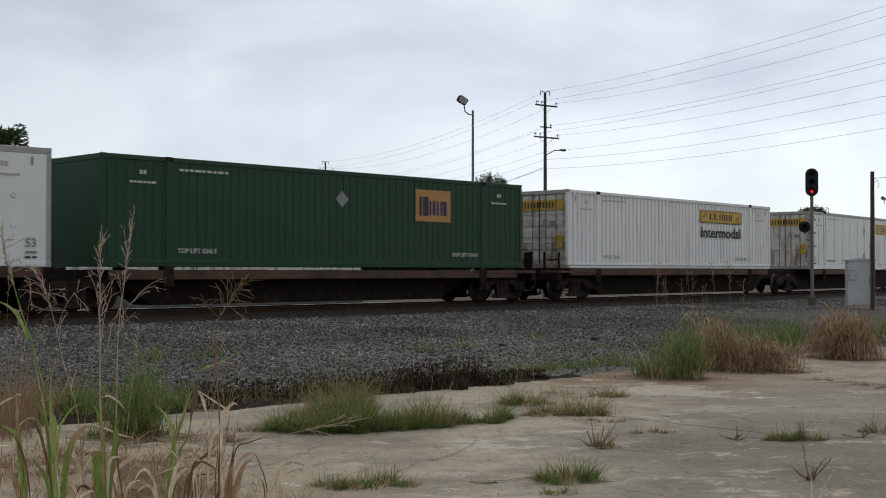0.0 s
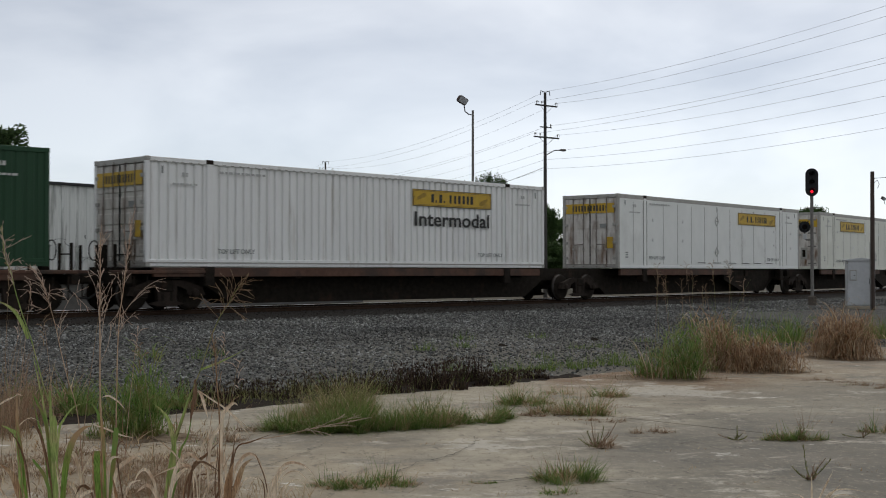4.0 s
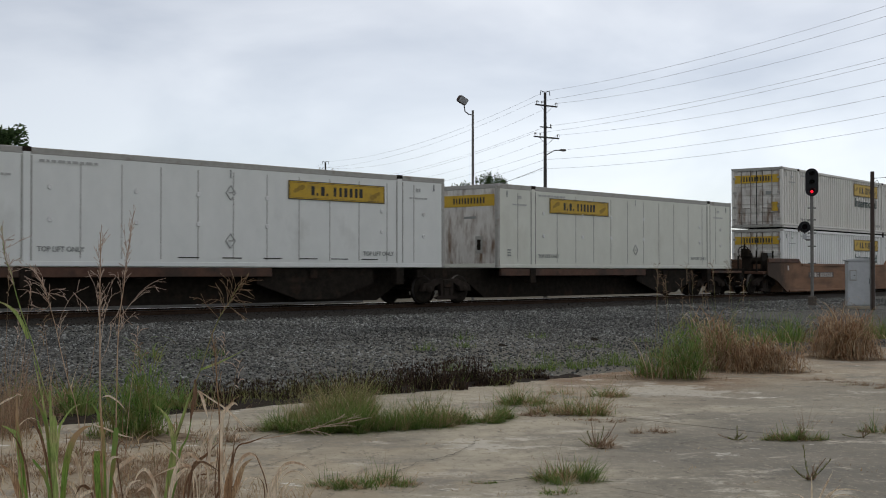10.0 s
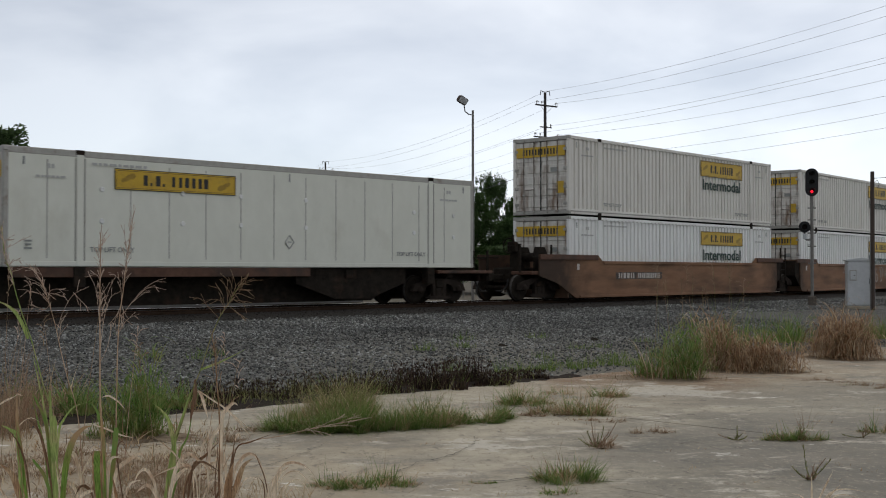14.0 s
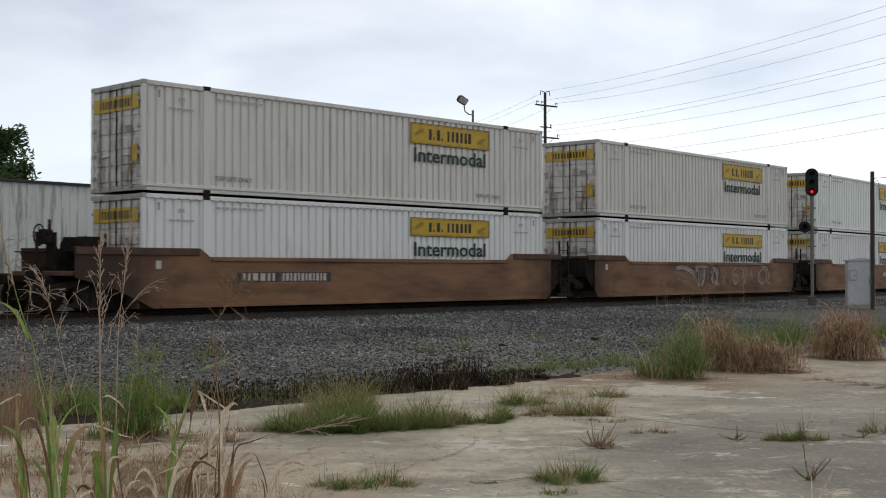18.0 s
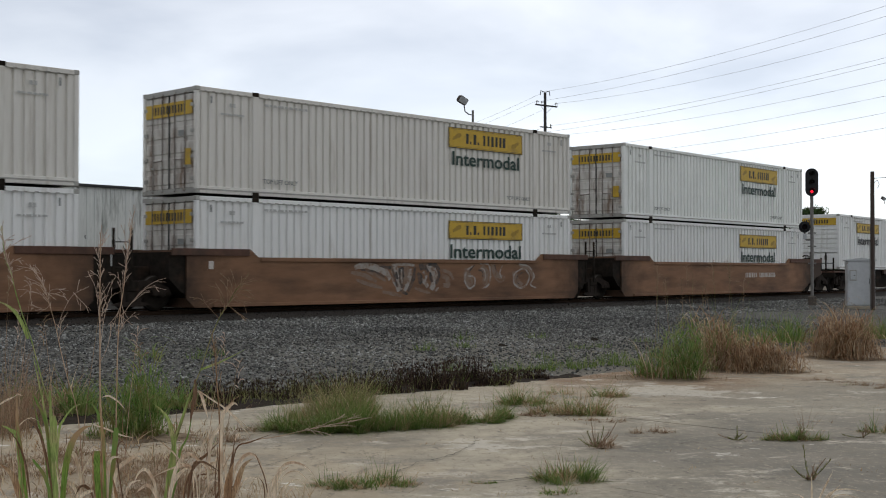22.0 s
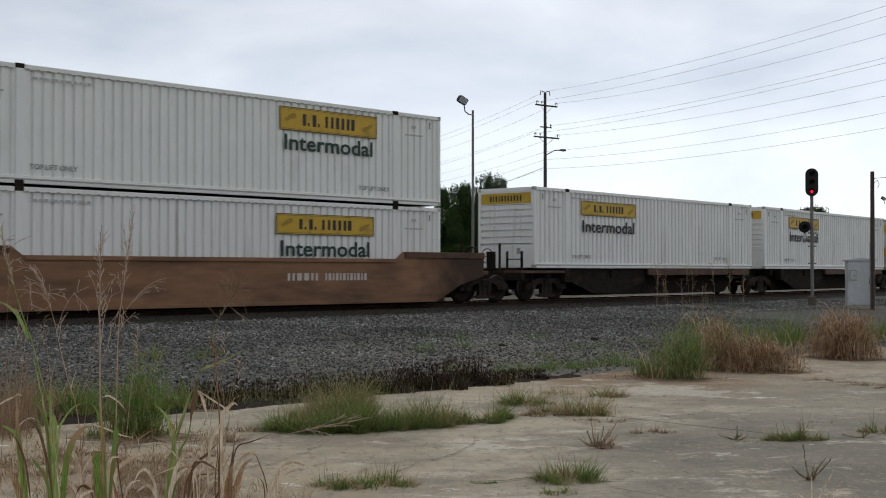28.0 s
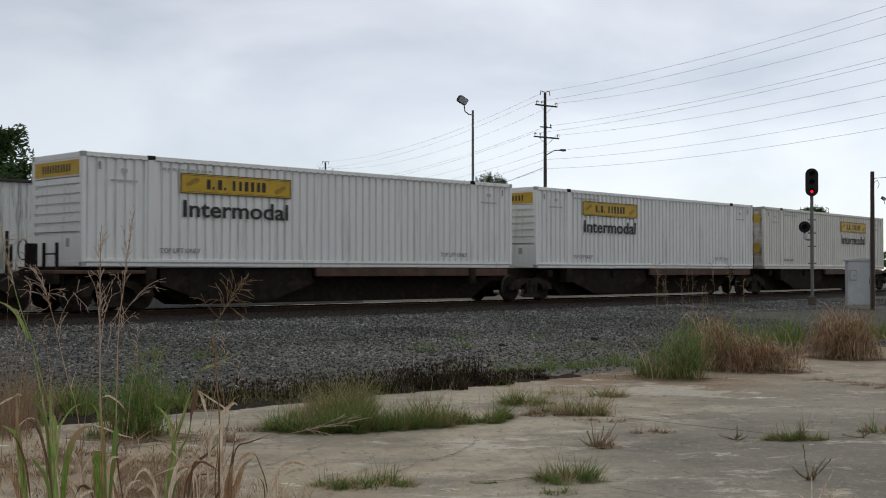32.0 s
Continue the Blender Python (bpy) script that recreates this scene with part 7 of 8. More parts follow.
# ---------- the tall seeding grass in the foreground ----------
def leaf_mesh(pts, width, blunt, mats, rng, foot=0.7):
    """A folded leaf blade along pts (x, z), with a rusty margin where mats names two materials."""
    bow, twist, n = rng.uniform(-0.10, 0.10), rng.uniform(-0.5, 0.5), 15
    line = smooth_line([(x, bow * (i / (len(pts) - 1)) ** 2, z) for i, (x, z) in enumerate(pts)], n)
    v, f, slot = [], [], []
    for i, p in enumerate(line):
        u = i / (n - 1)
        d = (line[min(i + 1, n - 1)] - line[max(i - 1, 0)]).normalized()
        s = d.cross(Vector((0, -1, 0)))
        s = s.normalized() if s.length > 1e-6 else Vector((1, 0, 0))
        nrm = s.cross(d)
        s = s * math.cos(twist * u) + nrm * math.sin(twist * u)
        nrm = s.cross(d)
        w = width / 2 * (foot + (1 - foot) * math.sin(math.pi / 2 * min(1, u * 1.7)))
        w *= (1.0 if u < 0.93 else 0.7) if blunt else max(0.05, 1 - u ** 2.4)
        w *= 1 + rng.uniform(-0.06, 0.06)
        for c in (-1.0, -0.66, 0.0, 0.66, 1.0):
            v.append(tuple(p + s * w * c + nrm * w * (0.45 * abs(c) + 0.1 * c * math.sin(9 * u))))
        if i:
            for j in range(4):
                q = 5 * (i - 1) + j
                f.append((q, q + 1, q + 6, q + 5))
                slot.append(1 if j in (0, 3) else 0)
    me = mesh_np("leaf", v, f, mats[0], True)
    if len(mats) > 1:
        me.materials.append(mats[1])
        me.polygons.foreach_set("material_index", slot)
    return me


M_EDGED = None  # a green leaf with rusty margins


def leafy_grass(x, y, leaves, label="broad-leaved grass with green and withered leaves"):
    """A plant of broad leaves, each (points from foot to tip, width, material, blunt or not)."""
    ob = thing("broad_leaf_grass", label, "grass", "broad-leaved grass in the foreground", at=pose(x, y, 0))
    rng = random.Random(int(abs(x) * 1000))
    for row in leaves:
        pts, width, mat = row[0], row[1] * (1.05 if row[2] is M_PALELEAF else 0.85), row[2]
        mats = (mat,) if mat else (M_TIPPED, M_RUST)
        part("leaf", leaf_mesh(pts, width, len(row) > 3, mats, rng, 0.22 if mat in (M_PALELEAF, M_BROWNLEAF) else 0.7), None, ob, "withered dry leaf" if mat in (M_PALELEAF, M_RUST, M_BROWNLEAF) else "")
    return ob


def seed_stalk(x, y, stem, branches, mat, seed, r, label, flags=()):
    """A stalk with the branches of its seed head, each set with close-lying spikelets."""
    rng = random.Random(int(abs(x) * 1000) + len(stem))
    ob = thing("seeding_grass", label, "grass", "tall grass stalks", at=pose(x, y, 0))
    line = smooth_line([(px, 0.02 * math.sin(2.0 * i), pz) for i, (px, pz) in enumerate(stem)], 30)
    s = Shape()
    for i, (a, b) in enumerate(zip(line[:-1], line[1:])):
        q0, q1 = r * (1 - 0.55 * i / 29), r * (1 - 0.55 * (i + 1) / 29)
        s.rod(a, b, q0, 6, q1, False)
        if i % 7 == 3:
            s.lathe(a, b, [(0, q0), (0.006, q0 * 1.5), (0.014, q0 * 1.4), (0.02, q0)], 6)
    part("stalk", s, mat, ob)
    head = Shape()
    for k, br in enumerate(branches):
        out = rng.uniform(-0.10, 0.10)
        pts = smooth_line([(px, out * i / len(br), pz) for i, (px, pz) in enumerate(br)], 12)
        for i, (a, b) in enumerate(zip(pts[:-1], pts[1:])):
            head.rod(a, b, 0.0019 - 0.0009 * i / 11, 4, 0.0019 - 0.0009 * (i + 1) / 11, False)
            if i < 2:
                continue
            d = (b - a).normalized()
            if i % 3 == 2:
                e = a + (d + Vector((rng.uniform(-0.8, 0.8), rng.uniform(-0.6, 0.6), rng.uniform(-0.8, 0.5)))).normalized() * rng.uniform(0.03, 0.10)
                head.rod(a, e, 0.0016, 4, 0.0008, False)
                for q in range(8):
                    g = a.lerp(e, rng.uniform(0.2, 1.0))
                    o = (e - a).normalized() * 0.013 + Vector((rng.uniform(-1, 1), rng.uniform(-1, 1), rng.uniform(-1, 1))) * 0.004
                    head.rod(g, g + o, 0.0022, 4, 0.0005, False)
            for q in range(max(1, int((b - a).length / 0.0095))):
                g = a.lerp(b, rng.random())
                o = d * rng.uniform(0.008, 0.013) + Vector((rng.uniform(-1, 1), rng.uniform(-1, 1), rng.uniform(-1, 1))) * 0.0045
                m = g + o * 0.45
                head.rod(g, m, 0.0008, 4, 0.0022, False).rod(m, g + o, 0.0022, 4, 0.0005, False)
    for a, b in zip(line[19:-1], line[20:]):
        for q in range(3):
            g = a.lerp(b, rng.random())
            e = g + ((b - a).normalized() + Vector((rng.uniform(-0.5, 0.5), rng.uniform(-0.5, 0.5), 0))).normalized() * rng.uniform(0.03, 0.08)
            head.rod(g, e, 0.0014, 4, 0.0007, False)
            for w in range(5):
                c = g.lerp(e, rng.uniform(0.2, 1.0))
                o = (e - g).normalized() * 0.011 + Vector((rng.uniform(-1, 1), rng.uniform(-1, 1), rng.uniform(-1, 1))) * 0.0035
                head.rod(c, c + o, 0.0026, 4, 0.0006, False)
    part("seed_head", head, seed, ob, "sparse seed head")
    for pts, width, leaf in flags:
        part("leaf", leaf_mesh(pts, width, False, (leaf,), rng), None, ob)
    return ob


def panicle(top, size, n, rng):
    """A small open seed head: fine branches that bow outwards and carry seeds to their tips."""
    s = Shape()
    m = int(n * 1.7)
    for k in range(m):
        f = k / m
        p = Vector((top[0], top[1], top[2] - size * (0.02 + 0.9 * f)))
        a = rng.uniform(0, 2 * math.pi)
        side = Vector((math.cos(a), math.sin(a), 0))
        ln = size * (0.10 + 0.34 * math.sin(math.pi * min(1.0, f + 0.12))) * rng.uniform(0.55, 1.1)
        bow = rng.uniform(0.7, 1.5)
        for q in range(5):
            th = 0.22 + bow * q / 4 * 0.95
            e = p + (side * math.sin(th) + Vector((0, 0, math.cos(th)))) * ln / 5
            s.rod(p, e, 0.0017, 4, 0.0015, False)
            for w in range(2 if q < 2 else 5):
                g = p.lerp(e, rng.random())
                o = (e - p).normalized() * 0.012 + Vector((rng.uniform(-1, 1), rng.uniform(-1, 1), rng.uniform(-1, 1))) * 0.006
                s.rod(g, g + o, 0.0024, 4, 0.001, False)
            p = e
    return s


def thin_stalk(x, y, top, lean, n, seed, stem_r, size, mat, head):
    """A thin stalk that ends in a small seed head."""
    rng = random.Random(seed)
    ob = thing("seeding_grass", "thin grass stalk with a pale feathery seed head beside the gravel", "grass", "thin grass stalks beside the gravel", at=pose(x, y, 0))
    pts = [(lean * f ** 1.5, 0.02 * math.sin(3 * f), top * f) for f in (0, 0.15, 0.3, 0.45, 0.6, 0.75, 0.9, 1.0)]
    s = Shape()
    for i, (a, b) in enumerate(zip(pts[:-1], pts[1:])):
        s.rod(a, b, stem_r * (1 - 0.09 * i), 7, stem_r * (0.91 - 0.09 * i), False)
    part("stalk", s, mat, ob)
    part("seed_head", panicle(pts[-1], size, n, rng), head, ob, "feathery seed head")
    return ob


leafy_grass(-2.525, 8, (
    (((-0.011, 0.029), (-0.02, 0.343), (-0.022, 0.658)), 0.052, M_PALEGREEN, True),
    (((0.026, 0.029), (0.051, 0.324), (0.102, 0.498), (0.172, 0.576), (0.235, 0.595)), 0.056, M_TIPPED),
    (((0.227, 0.595), (0.313, 0.569), (0.413, 0.528), (0.506, 0.509)), 0.015, M_PALELEAF),
    (((0.019, 0.029), (0.003, 0.232), (-0.009, 0.387)), 0.011, M_PALELEAF),
    (((-0.022, 0.029), (-0.064, 0.306), (-0.117, 0.521), (-0.17, 0.609), (-0.218, 0.632)), 0.026, M_BROWNLEAF),
    (((-0.022, 0.029), (-0.086, 0.251), (-0.154, 0.35), (-0.172, 0.373)), 0.03, M_REED),
), "broad-leaved grass with upright and arching green leaves")
leafy_grass(-2.638, 8.2, (
    (((0.016, 0.008), (0.006, 0.425), (-0.012, 0.794)), 0.023, M_PALEGREEN, True),
    (((0.012, 0.008), (-0.026, 0.539), (-0.08, 0.721), (-0.103, 0.805)), 0.027, M_REED),
    (((0.019, 0.008), (0.051, 0.501), (0.081, 0.596), (0.149, 0.687), (0.247, 0.721)), 0.023, M_PALEGREEN),
    (((0.365, 0.008), (0.351, 0.463), (0.316, 0.634), (0.255, 0.718)), 0.046, M_REED),
    (((0.031, 0.008), (-0.01, 0.463), (-0.049, 0.691), (-0.096, 0.919), (-0.12, 1.033)), 0.019, M_PALEGREEN),
    (((-0.007, 0.008), (-0.04, 0.387), (-0.095, 0.615), (-0.134, 0.767)), 0.019, M_REED),
))
leafy_grass(-2.733, 8, (
    (((0.012, 0.029), (-0.031, 0.343), (-0.07, 0.602), (-0.082, 0.784)), 0.045, M_EDGED),
    (((-0.082, 0.78), (-0.056, 0.795), (-0.015, 0.784)), 0.015, M_PALELEAF),
    (((-0.082, 0.78), (-0.134, 0.754), (-0.178, 0.717)), 0.015, M_PALELEAF),
    (((-0.018, 0.029), (-0.086, 0.251), (-0.176, 0.336)), 0.056, M_RUST),
    (((-0.025, 0.029), (-0.058, 0.484), (-0.118, 0.558), (-0.192, 0.584)), 0.041, M_PALEGREEN),
    (((0.034, 0.029), (0.002, 0.306), (-0.043, 0.472), (-0.096, 0.565)), 0.022, M_BROWNLEAF),
    (((-0.1, 0.029), (-0.137, 0.121), (-0.205, 0.251)), 0.022, M_PALELEAF),
    (((-0.062, 0.029), (-0.095, 0.417), (-0.073, 0.565), (-0.003, 0.632), (0.053, 0.602)), 0.011, M_PALELEAF),
))
leafy_grass(-2.227, 7.9, (
    (((0.004, 0.048), (-0.019, 0.286), (-0.035, 0.428)), 0.07, M_EDGED, True),
    (((-0.06, 0.432), (-0.038, 0.461), (-0.013, 0.443), (0.006, 0.41)), 0.022, M_PALELEAF),
    (((0.041, 0.048), (0.04, 0.249), (0.027, 0.505), (0.023, 0.651), (0.015, 0.79)), 0.033, M_EDGED),
    (((0.015, 0.786), (0.063, 0.794), (0.129, 0.757), (0.188, 0.699)), 0.015, M_PALELEAF),
    (((0.052, 0.048), (0.083, 0.359), (0.086, 0.578)), 0.04, M_REED, True),
    (((0.019, 0.048), (0.014, 0.286), (0.017, 0.432), (0.038, 0.541), (0.056, 0.607)), 0.018, M_RUST),
))
leafy_grass(-2.124, 7.9, (
    (((-0.051, 0.048), (-0.041, 0.304), (-0.012, 0.395), (0.061, 0.413)), 0.033, M_PALELEAF),
    (((-0.014, 0.048), (0.003, 0.293), (0.079, 0.377), (0.156, 0.421), (0.189, 0.41)), 0.033, M_PALELEAF),
    (((0.041, 0.048), (0.088, 0.213), (0.168, 0.249)), 0.018, M_PALELEAF),
    (((0.022, 0.048), (0.007, 0.176), (-0.004, 0.293)), 0.029, M_RUST),
    (((-0.197, 0.048), (-0.234, 0.132), (-0.176, 0.172), (-0.143, 0.162)), 0.033, M_PALELEAF),
    (((0.066, 0.048), (0.036, 0.22), (0.013, 0.432), (0.049, 0.505), (0.094, 0.45)), 0.015, M_BROWNLEAF),
))
leafy_grass(-1.839, 8.3, (
    (((-0.023, 0), (0.01, 0.373), (-0.006, 0.526), (-0.037, 0.63), (-0.118, 0.715)), 0.046, M_PALEGREEN),
    (((-0.061, 0), (-0.005, 0.373), (0.044, 0.545), (0.09, 0.695), (0.12, 0.795)), 0.031, M_PALEGREEN),
    (((0.147, 0.865), (0.151, 0.757), (0.136, 0.672), (0.121, 0.572)), 0.05, M_BROWNLEAF),
    (((0.163, 0.788), (0.19, 0.757), (0.209, 0.672), (0.221, 0.595)), 0.027, M_PALELEAF),
    (((0.167, 0.795), (0.252, 0.734), (0.367, 0.653), (0.561, 0.476)), 0.015, M_PALELEAF),
    (((0.367, 0.653), (0.452, 0.565), (0.518, 0.465)), 0.012, M_PALELEAF),
    (((-0.023, 0), (0.023, 0.181), (0.045, 0.373), (0.098, 0.488), (0.14, 0.757)), 0.023, M_REED),
), "tall broad-leaved grass with lime leaves and a hanging rusty one")
leafy_grass(-1.611, 8.1, (
    (((-0.011, 0.009), (0.003, 0.402), (0.044, 0.507), (0.066, 0.646)), 0.015, M_PALELEAF),
    (((0.042, 0.009), (0.063, 0.44), (0.115, 0.552), (0.16, 0.646)), 0.026, M_PALELEAF),
    (((0.139, 0.009), (0.141, 0.59), (0.163, 0.676), (0.219, 0.728), (0.253, 0.713)), 0.034, M_PALELEAF),
    (((-0.094, 0.009), (-0.053, 0.294), (0.033, 0.38), (0.115, 0.462)), 0.034, M_BROWNLEAF),
    (((-0.037, 0.009), (-0.061, 0.29), (-0.132, 0.305), (-0.215, 0.282), (-0.327, 0.23)), 0.019, M_PALELEAF),
    (((-0.011, 0.009), (-0.038, 0.26), (-0.11, 0.32), (-0.189, 0.421), (-0.31, 0.522)), 0.019, M_PALELEAF),
    (((-0.214, 0.009), (-0.192, 0.177), (-0.14, 0.26), (-0.083, 0.297)), 0.038, M_PALELEAF),
    (((-0.109, 0.009), (-0.109, 0.14), (-0.091, 0.234)), 0.023, M_RUST),
    (((-0.075, 0.009), (-0.027, 0.222), (0.026, 0.249), (0.101, 0.245)), 0.015, M_BROWNLEAF),
    (((-0.011, 0.009), (0.037, 0.14), (0.086, 0.215), (0.161, 0.17)), 0.019, M_PALELEAF),
))
leafy_grass(-1.417, 8, (
    (((-0.007, 0.029), (0.007, 0.177), (0.025, 0.276), (0.051, 0.354)), 0.063, M_RUST),
    (((0, 0.029), (0.063, 0.195), (0.107, 0.321), (0.17, 0.376)), 0.052, M_RUST),
    (((0, 0.029), (0.022, 0.269), (0.04, 0.38), (0.058, 0.506)), 0.03, M_BROWNLEAF),
    (((0.051, 0.491), (0.069, 0.528), (0.08, 0.495)), 0.022, M_PALELEAF),
    (((0.023, 0.029), (0.051, 0.417), (0.162, 0.484), (0.303, 0.539)), 0.015, M_BROWNLEAF),
    (((-0.044, 0.029), (-0.03, 0.177), (-0.052, 0.247)), 0.019, M_PALELEAF),
    (((-0.052, 0.029), (-0.053, 0.306), (-0.053, 0.495)), 0.015, M_BROWNLEAF),
    (((-0.074, 0.029), (-0.082, 0.232), (-0.072, 0.417)), 0.011, M_BROWNLEAF),
    (((0.03, 0.029), (0.096, 0.21), (0.148, 0.247), (0.196, 0.232)), 0.015, M_PALELEAF),
))
leafy_grass(-1.088, 7.9, (
    (((-0.047, 0.048), (0.003, 0.249), (0.054, 0.344), (0.135, 0.362), (0.223, 0.315), (0.289, 0.213)), 0.022, M_PALELEAF),
    (((-0.003, 0.048), (0.003, 0.213), (0.033, 0.293), (0.091, 0.337)), 0.033, M_PALELEAF),
    (((-0.062, 0.048), (-0.026, 0.213), (0.018, 0.3)), 0.029, M_PALELEAF),
    (((-0.018, 0.048), (0.036, 0.249), (0.12, 0.304), (0.194, 0.249), (0.238, 0.14)), 0.011, M_PALELEAF),
    (((-0.007, 0.048), (0.066, 0.205), (0.157, 0.256), (0.223, 0.176)), 0.011, M_PALELEAF),
    (((-0.033, 0.048), (-0.063, 0.249), (-0.107, 0.377), (-0.129, 0.439)), 0.011, M_BROWNLEAF),
    (((-0.062, 0.048), (-0.07, 0.213), (-0.096, 0.286)), 0.011, M_BROWNLEAF),
    (((0.019, 0.048), (0.091, 0.176), (0.139, 0.191), (0.179, 0.125)), 0.011, M_PALELEAF),
), "bleached withered grass bowed over the concrete")
leafy_grass(2.513, 8.2, (
    (((-0.031, 0), (-0.034, 0.122), (-0.041, 0.228)), 0.015, M_PALELEAF),
    (((-0.02, 0), (0.065, 0.16), (0.126, 0.251)), 0.015, M_PALELEAF),
    (((-0.001, 0), (0.095, 0.114), (0.209, 0.137), (0.342, 0.114)), 0.011, M_PALELEAF),
    (((0.019, 0), (0.08, 0.084), (0.149, 0.168)), 0.015, M_PALELEAF),
    (((0.026, 0), (0.141, 0.099), (0.285, 0.084)), 0.011, M_PALELEAF),
    (((-0.05, 0), (-0.095, 0.084), (-0.178, 0.114)), 0.011, M_PALELEAF),
), "bleached straw-coloured grass at the edge of the yard")
# bowed withered leaves lying about between the taller plants
for k, (x, y) in enumerate(((-1.80, 8.0), (-1.50, 8.25), (-2.42, 8.35))):
    rng = random.Random(310 + k)
    rows = []
    for q in range(4):
        sx, foot, up, ln = rng.choice((-1, 1)), rng.uniform(-0.1, 0.1), rng.uniform(0.12, 0.42), rng.uniform(0.08, 0.26)
        rows.append((((foot, 0.0), (foot + sx * ln * 0.15, up * 0.65), (foot + sx * ln * 0.5, up), (foot + sx * ln * 0.85, up * rng.uniform(0.8, 1.0)), (foot + sx * ln * 1.15, up * rng.uniform(0.45, 0.8))), rng.uniform(0.02, 0.036), rng.choice((M_PALELEAF, M_PALELEAF, M_PALELEAF, M_BROWNLEAF))))
    leafy_grass(x, y, rows, "withered tan grass leaves bowed over the concrete")
seed_stalk(-2.267, 8.1, ((0, 0.009), (-0.01, 0.552), (-0.012, 0.815), (-0.017, 1.153), (-0.026, 1.348), (-0.016, 1.604), (-0.013, 1.861)), (
    ((-0.026, 1.303), (-0.041, 1.424), (-0.064, 1.514), (-0.106, 1.582)),
    ((-0.022, 1.258), (-0.003, 1.348), (0.034, 1.484), (0.071, 1.567)),
    ((-0.026, 1.348), (-0.015, 1.424), (-0.004, 1.465)),
    ((-0.017, 1.059), (0.001, 1.266), (0.027, 1.386), (0.053, 1.439), (0.117, 1.473)),
    ((-0.016, 1.642), (-0.035, 1.699), (-0.04, 1.812)),
    ((-0.017, 1.717), (-0.006, 1.785), (-0.006, 1.861)),
    ((-0.019, 1.529), (-0.042, 1.574), (-0.091, 1.589)),
    ((-0.013, 1.002), (0.032, 1.096), (0.054, 1.19), (0.069, 1.266)),
), M_DRYSTALK, M_SEED, 0.007, "tall dry grass stalk with a sparse seed head")
seed_stalk(-2.235, 8.3, ((0, 0.027), (0.004, 0.757), (0.018, 1.065), (0.028, 1.296), (0.047, 1.481), (0.073, 1.643), (0.084, 1.74), (0.117, 2.014)), (
    ((0.028, 1.296), (0.04, 1.296), (0.052, 1.219)),
    ((0.039, 1.412), (0.035, 1.527), (0.011, 1.574), (-0.035, 1.597)),
    ((0.047, 1.481), (0.043, 1.547), (0.038, 1.612)),
    ((0.054, 1.527), (0.065, 1.604), (0.073, 1.682), (0.057, 1.759)),
    ((0.08, 1.72), (0.068, 1.798), (0.06, 1.921)),
    ((0.088, 1.759), (0.107, 1.836), (0.106, 1.952)),
    ((0.021, 1.18), (0.067, 1.257), (0.121, 1.296), (0.175, 1.315)),
    ((0.036, 1.296), (0.128, 1.412), (0.19, 1.481), (0.274, 1.535), (0.336, 1.554)),
    ((0.136, 1.419), (0.197, 1.477), (0.259, 1.496), (0.34, 1.477)),
    ((0.043, 1.373), (0.059, 1.296), (0.052, 1.211)),
    ((0.028, 1.354), (-0.003, 1.296), (-0.033, 1.219)),
), M_DRYSTALK, M_SEED, 0.005, "tall purplish-brown grass stalk with a drooping seed head")
seed_stalk(-2.469, 8.4, ((0, 0.008), (-0.054, 0.591), (-0.118, 0.863), (-0.17, 1.058), (-0.214, 1.222), (-0.258, 1.401), (-0.305, 1.526), (-0.368, 1.612)), (
    ((-0.258, 1.401), (-0.305, 1.44), (-0.375, 1.468), (-0.453, 1.48)),
    ((-0.281, 1.468), (-0.321, 1.515), (-0.376, 1.542), (-0.423, 1.55)),
    ((-0.289, 1.487), (-0.298, 1.558), (-0.321, 1.612), (-0.353, 1.644)),
    ((-0.266, 1.429), (-0.235, 1.472), (-0.188, 1.48), (-0.117, 1.472)),
    ((-0.281, 1.46), (-0.242, 1.448), (-0.188, 1.456)),
    ((-0.25, 1.37), (-0.281, 1.339), (-0.32, 1.351), (-0.379, 1.37)),
    ((-0.202, 1.175), (-0.171, 1.292), (-0.117, 1.409), (-0.063, 1.46), (0.011, 1.495)),
    ((-0.086, 1.456), (-0.035, 1.394), (0.024, 1.331)),
    ((-0.182, 1.136), (-0.171, 1.214), (-0.163, 1.269)),
    ((-0.36, 1.605), (-0.392, 1.628), (-0.454, 1.62)),
), M_DRYSTALK, M_SEED, 0.004, "slender purplish-brown grass stalk with an open seed head")
seed_stalk(-2.607, 8.2, ((0, 0.046), (-0.026, 0.596), (-0.073, 0.805), (-0.128, 0.995), (-0.178, 1.147), (-0.225, 1.307), (-0.279, 1.482), (-0.314, 1.589), (-0.349, 1.7), (-0.37, 1.91)), (
    ((-0.314, 1.589), (-0.33, 1.681), (-0.373, 1.757)),
    ((-0.349, 1.7), (-0.354, 1.795), (-0.377, 1.891)),
    ((-0.33, 1.635), (-0.292, 1.673), (-0.231, 1.673)),
    ((-0.362, 1.795), (-0.339, 1.818), (-0.308, 1.81)),
    ((-0.354, 1.757), (-0.308, 1.78), (-0.24, 1.83)),
), M_PALEGREEN, M_SEED, 0.006, "tall green grass stalk with a sparse seed head", ((((-0.189, 1.147), (-0.22, 1.231), (-0.267, 1.319), (-0.328, 1.376), (-0.405, 1.41)), 0.03, M_PALEGREEN),))
